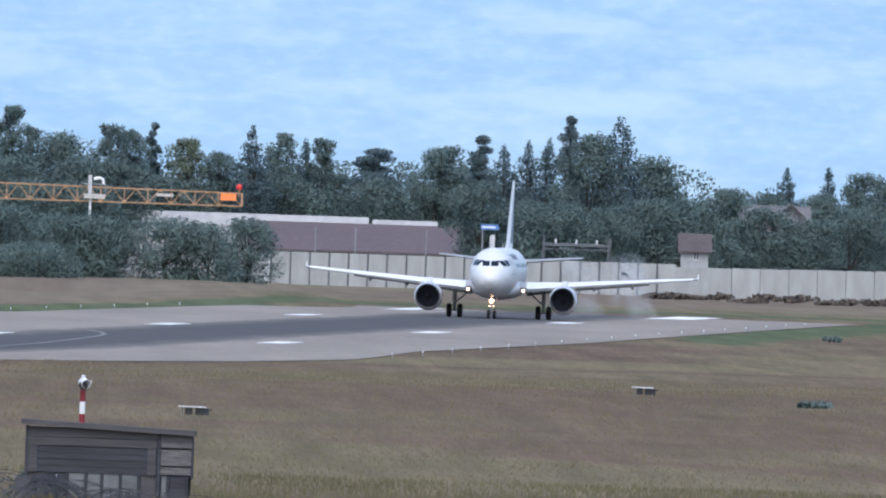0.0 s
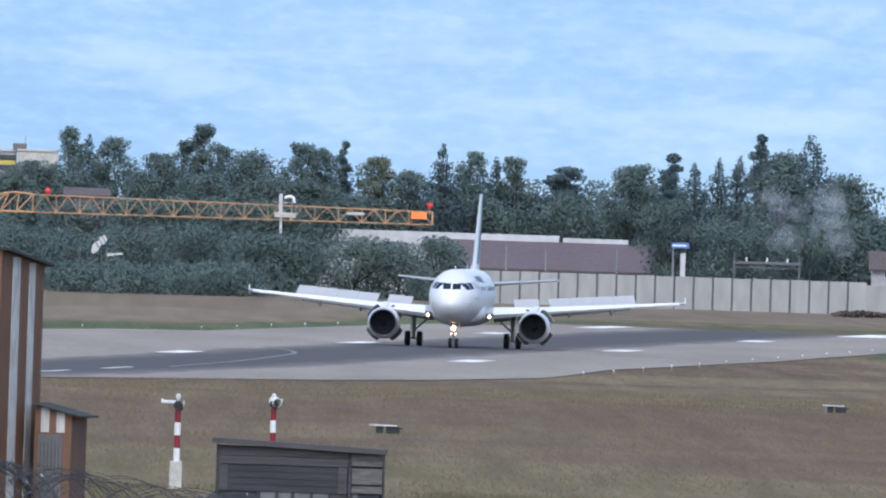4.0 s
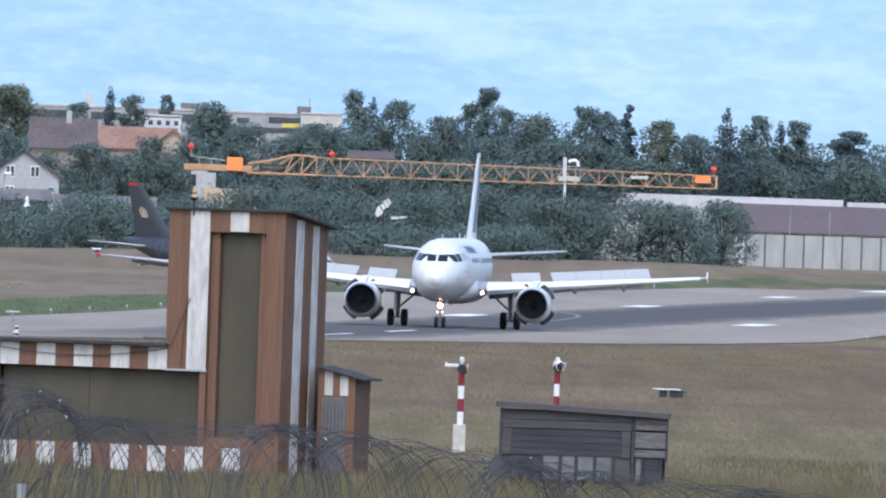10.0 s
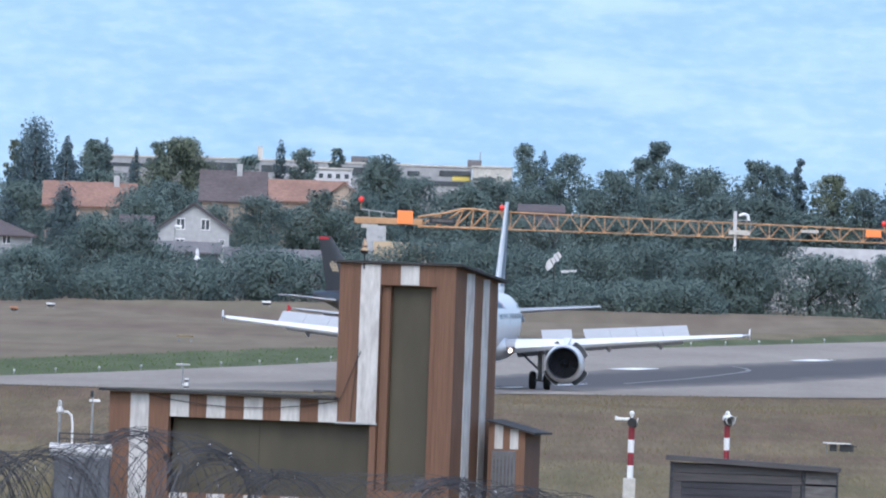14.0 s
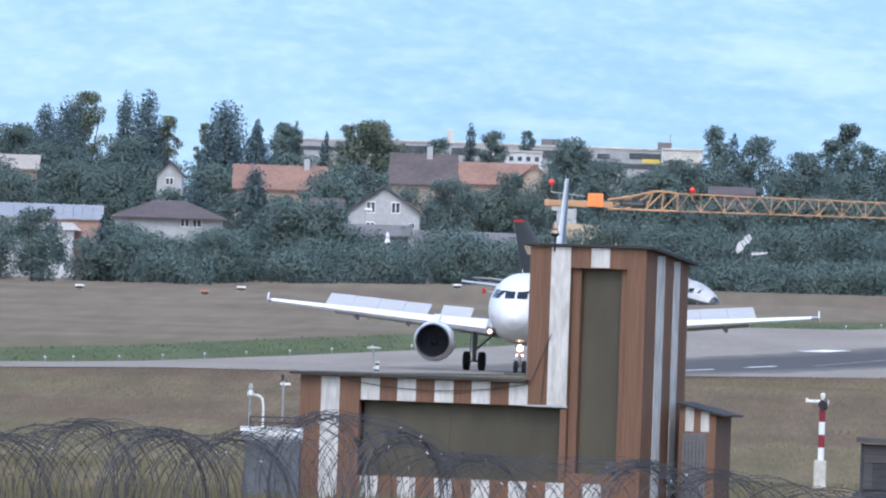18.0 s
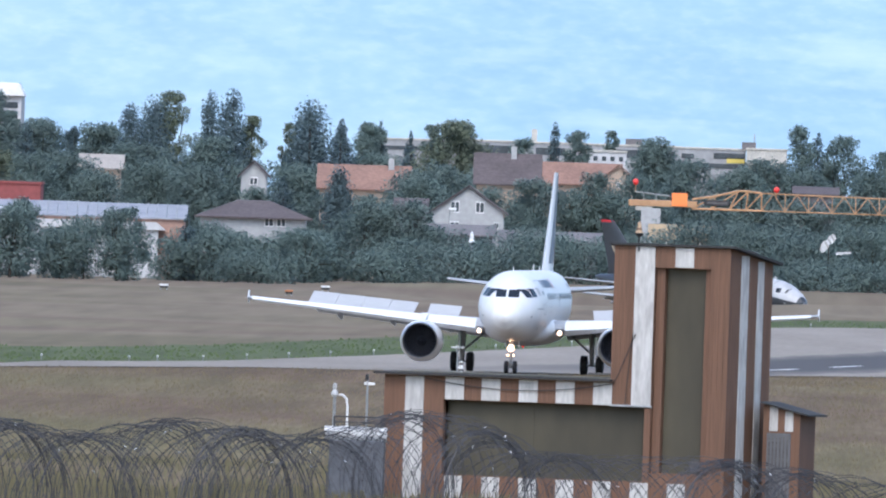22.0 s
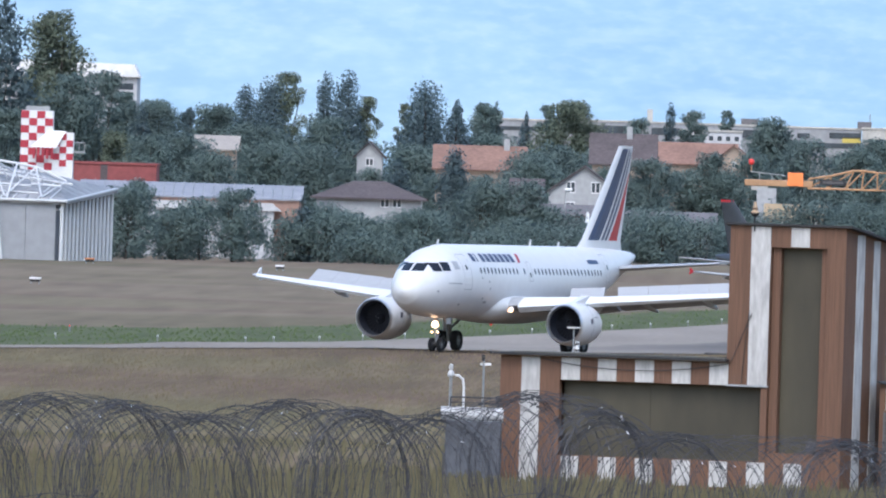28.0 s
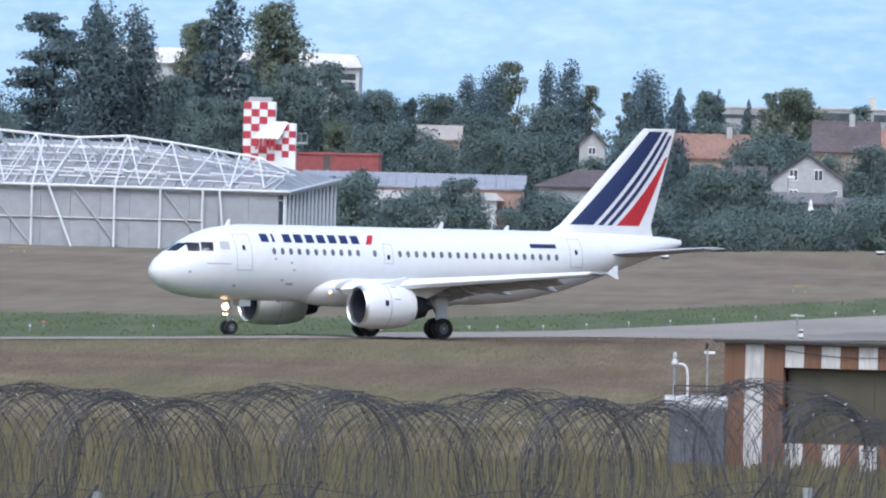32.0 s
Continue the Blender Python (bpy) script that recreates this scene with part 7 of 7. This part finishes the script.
def vent_stack():
    v = thing("vent_stack", pose(24.9, 2760, 0.6), "white vent stack with a bent top pipe", "chimney")
    part("upright_pipe", Mesher().tube((0, 0, 0), (0, 0, 8.9), 0.18, 0.13, 12), M_MARKWHITE, v, smooth=True)
    part("platform", slab(-0.7, 1.5, -0.6, 0.6, 8.6, 9.1), M_CONC, v)
    part("stack_box", slab(-0.25, 0.12, -0.2, 0.2, 9.1, 11.0), M_WHITEWALL, v)
    part("rail", Mesher().tube((-0.8, -0.6, 10.1), (1.5, -0.6, 10.1), 0.04).tube((1.5, -0.6, 9.0), (1.5, -0.6, 10.1), 0.04), M_GALV, v)
    g = Mesher()
    pts = [Vector((0.3, 0, 10.6)), Vector((0.9, 0, 10.75)), Vector((1.2, 0, 10.6)), Vector((1.3, 0, 10.1))]
    g.sweep(pts, 0.17, 10)
    part("bent_pipe", g, M_MARKWHITE, v, "white bent pipe", True)


vent_stack()
parked_jet, _ = airliner(pose(-6.2, 2452, -1.75, 0, 0, 42.5), "dark")
parked_jet.scale = (0.83, 0.83, 0.83)

# ---- grass: standing blades on the field ----
def blades(name, n, x0, x1, y0, y1, h0, h1, w0, w1, material, label, keep, seed, fade=False):
    rng = np.random.default_rng(seed)
    x = rng.uniform(x0, x1, n)
    y = rng.uniform(y0, y1, n)
    clump = np.array([noise.noise((a * 0.25, b * 0.04, seed)) for a, b in zip(x, y)])
    ok = keep(x, y) & (clump > rng.uniform(-0.9, 0.1, n))
    x, y, clump = x[ok], y[ok], clump[ok]
    n = len(x)
    z = np.interp(y, PROFILE_Y, PROFILE_Z)
    h = rng.uniform(h0, h1, n) * (1 + 0.5 * clump)
    if fade:
        h = h * np.interp(y, (y0, y0 + 60, y1), (1.0, 0.85, 0.2))
    w = rng.uniform(w0, w1, n)
    a = rng.uniform(-1.2, 1.2, n)
    dx, dy = np.cos(a) * w, np.sin(a) * w
    bend = rng.normal(0, 0.18, n) * h
    q = np.stack([np.stack([x - dx, y - dy, z - 0.02], 1), np.stack([x + dx, y + dy, z - 0.02], 1), np.stack([x + dx * 0.25 + bend, y + dy, z + h], 1), np.stack([x - dx * 0.3 + bend, y - dy, z + h * 0.94], 1)], axis=1).reshape(-1, 3)
    nrm = np.tile(np.array((0.0, -0.34, 0.94)), (4 * n, 1))
    me = leaf_mesh(name, q, nrm, material, 4)
    tagged(new(name, me), label, "grass", kind="stuff")


NX, NY = [p[0] for p in NEAR], [p[1] for p in NEAR]
FX, FY = [p[0] for p in FAR], [p[1] for p in FAR]
M_BLADE = mat("dry_grass_blades", (0.262, 0.215, 0.140), 1.0, var=0.14, fine=0.35, coarse=0.03, bump=0.0, stretch=(1, 0.14, 1), island=0.12, thin=0.5)
M_BLADEGREEN = mat("green_grass_blades", (0.160, 0.205, 0.100), 1.0, var=0.16, fine=0.3, coarse=0.05, bump=0.0, island=0.15, thin=0.5)
M_WEED = mat("olive_weeds", (0.220, 0.198, 0.120), 1.0, var=0.2, fine=0.4, coarse=0.05, bump=0.0, island=0.2, thin=0.5)
blades("tall_dry_grass", 64000, -44, 44, 880, 1090, 0.40, 1.0, 0.02, 0.05, M_WEED, "tall olive weeds and dry grass before the building", lambda x, y: y > 0, 3, True)
blades("dry_grass", 74000, -62, 66, 1000, 1700, 0.05, 0.17, 0.02, 0.05, M_BLADE, "dry brown airfield grass", lambda x, y: y < np.interp(x, NX, NY) - 3, 5)
blades("verge_grass", 20000, -78, 20, 1420, 2240, 0.05, 0.15, 0.05, 0.12, M_BLADEGREEN, "green verge grass beside the runway",
       lambda x, y: (y > np.interp(x, FX, FY) + 4) & (y < np.interp(x, FX, FY) + np.interp(x, (-60, -20, 0, 30, 60), (270, 190, 120, 85, 50))), 7)


def shrub(x, y, w, h, seed, tone=None, words="low green shrub in the grass"):
    rng = np.random.default_rng(seed)
    t = thing("shrub", pose(x, y, ground_z(y)), words, "shrub", "shrubs on the airfield edge")
    cs = np.stack([rng.uniform(-w * 0.35, w * 0.35, 7), rng.uniform(-w * 0.3, w * 0.3, 7), rng.uniform(h * 0.25, h * 0.7, 7)], 1)
    rs = np.tile((w * 0.22, w * 0.22, h * 0.34), (7, 1))
    q, nrm = leaf_cloud(rng, cs, rs, int(120 + 60 * w * h), 0.18)
    part("foliage", leaf_mesh("foliage", q, nrm, tone or M_HAZYLEAF), None, t)
    part("stem", Mesher().tube((0, 0, -0.1), (0, 0, h * 0.5), 0.06, 0.03, 5), M_BARK, t)


rs_ = random.Random(11)
M_BRUSH = mat("dry_reddish_brush", (0.190, 0.158, 0.138), 0.95, var=0.15, fine=0.6, coarse=0.2, bump=0.0, island=0.15, thin=0.5)
for k in range(24):
    shrub(84 + k * 1.7 + rs_.uniform(-0.6, 0.6), 2800 + rs_.uniform(-30, 30), rs_.uniform(2.4, 4.0), rs_.uniform(0.5, 1.1), 300 + k, M_BRUSH, "low reddish brush along the airfield edge")
for xx, yy, ww, hh in ((52.5, 1460, 2.0, 0.35), (50.0, 1050, 1.6, 0.5), (8.0, 1060, 1.6, 0.5), (88, 2150, 2.4, 0.6), (78, 2140, 1.8, 0.5)):
    shrub(xx, yy, ww, hh, int(xx * 10) + 500)


# ---- touchdown smoke drifting behind the wheels ----
def smoke():
    m = bpy.data.materials.new("thin_tyre_smoke")
    m.use_nodes = True
    nt = m.node_tree
    nt.nodes.remove(nt.nodes["Principled BSDF"])
    tr, df, tl = (nt.nodes.new("ShaderNodeBsdf" + k) for k in ("Transparent", "Diffuse", "Translucent"))
    for n in (df, tl):
        n.inputs[0].default_value = (0.86, 0.90, 0.95, 1)
    m1, m2 = nt.nodes.new("ShaderNodeMixShader"), nt.nodes.new("ShaderNodeMixShader")
    nt.links.new(df.outputs[0], m1.inputs[1])
    nt.links.new(tl.outputs[0], m1.inputs[2])
    m2.inputs[0].default_value = 0.042
    nt.links.new(tr.outputs[0], m2.inputs[1])
    nt.links.new(m1.outputs[0], m2.inputs[2])
    nt.links.new(m2.outputs[0], nt.nodes["Material Output"].inputs[0])
    rnd = random.Random(5)
    t = thing("tyre_smoke", pose(66, 2392, 0.5), "thin bluish puff of tyre smoke over the runway", "smoke")
    for k in range(26):
        r = rnd.uniform(0.5, 1.4)
        g = Mesher()
        prof = [(max(0.02, r * math.sin(math.pi * i / 8)) * (1 + 0.12 * math.sin(i * 2.1 + k)), -r * 0.8 * math.cos(math.pi * i / 8)) for i in range(9)]
        g.lathe(prof, pose(rnd.uniform(-3.5, 4.0), rnd.uniform(-10, 10), rnd.uniform(-0.2, 4.4), rnd.uniform(0, 60), rnd.uniform(0, 60)), 14)
        part("puff", g, m, t, smooth=True)
    return t


smoke_puffs = smoke()



# ---- what moves ----
def motions():
    walk(jet, [(t, pose(x, y, z + 0.05, 0, 0, a)) for t, x, y, z, a in (
        (0, 55.99, 2312.0, 0.57, -4.7),
        (0.5, 53.17, 2279.0, 0.54, -4.7),
        (1, 50.07, 2247.0, 0.51, -4.7),
        (2, 43.88, 2187.0, 0.46, -4.7),
        (3, 38.28, 2129.0, 0.41, -4.7),
        (3.5, 35.53, 2102.0, 0.38, -4.7),
        (5.5, 26.15, 2003.0, 0.24, -4.9),
        (6, 24.05, 1981.0, 0.20, -5.0),
        (7, 19.94, 1935.9, 0.14, -5.1),
        (8, 16.03, 1894.7, 0.07, -5.1),
        (9, 12.42, 1857.2, 0.02, -5.1),
        (10, 9.29, 1822.9, 0.01, -5.1),
        (11, 6.86, 1791.7, 0.01, -5.1),
        (12, 4.42, 1763.3, 0.01, -5.1),
        (13, 2.06, 1737.5, 0.00, -5.0),
        (14, -0.34, 1713.9, 0.01, -4.8),
        (14.5, -1.40, 1702.9, 0.02, -4.8),
        (16.5, -5.62, 1663.6, 0.07, -4.9),
        (17, -6.61, 1654.8, 0.08, -4.9),
        (18, -8.40, 1638.3, 0.10, -5.0),
        (19, -10.04, 1623.1, 0.12, -4.7),
        (20, -11.44, 1609.0, 0.16, -4.3),
        (21, -12.64, 1595.9, 0.21, -4.3),
        (22, -13.60, 1583.5, 0.26, -4.4),
        (23, -14.46, 1571.8, 0.30, -4.9),
        (24, -15.52, 1560.7, 0.35, -6.2),
        (25, -16.60, 1550.1, 0.40, -8.0),
        (26, -17.70, 1539.7, 0.45, -10.2),
        (26.5, -18.52, 1534.7, 0.48, -12.6),
        (28.5, -22.15, 1514.9, 0.55, -24.8),
        (29, -24.60, 1510.0, 0.54, -28.5),
        (29.5, -26.40, 1505.2, 0.54, -33.0),
        (30, -28.50, 1500.3, 0.54, -37.6),
        (30.5, -30.80, 1495.5, 0.53, -42.4),
        (31, -33.00, 1490.6, 0.53, -47.2),
        (31.5, -35.45, 1485.8, 0.53, -52.2),
        (32, -38.10, 1480.9, 0.53, -57.2),
    )])
    for sp, m in jet_parts["spoilers"]:
        walk(sp, [(t, m @ pose(0, 0, 0, r)) for t, r in ((0, 0), (0.6, 4), (1.4, 46), (20, 46), (26.5, 44), (28.5, 40), (30, 32), (30.9, 0), (32, 0))])
    for dr, m in jet_parts["doors"]:
        walk(dr, [(t, m @ pose(0, 0, 0, r)) for t, r in ((0, 0), (0.8, 0), (2.0, -52), (15.0, -52), (16.4, 0), (32, 0))])

    walk(parked_jet, [(t, pose(-6.2 - 0.73 * d, 2452 + 0.68 * d, -1.75, 0, 0, 42.5)) for t, d in ((0, 4.6), (6, 4.0), (9, 2.8), (13, 0.0), (17, -0.9), (20, -1.2), (26, -1.7), (32, -2.2))])
    walk(smoke_puffs, [(t, pose(x, 2392, z)) for t, x, z in ((0, 66.5, 0.9), (1, 65.0, 3.2), (2, 63.7, 5.0), (3, 63.0, 6.8), (4, 67.0, 8.6), (6, 82.0, 12.0), (9, 104.0, 17.0), (32, 180.0, 40.0))])


motions()
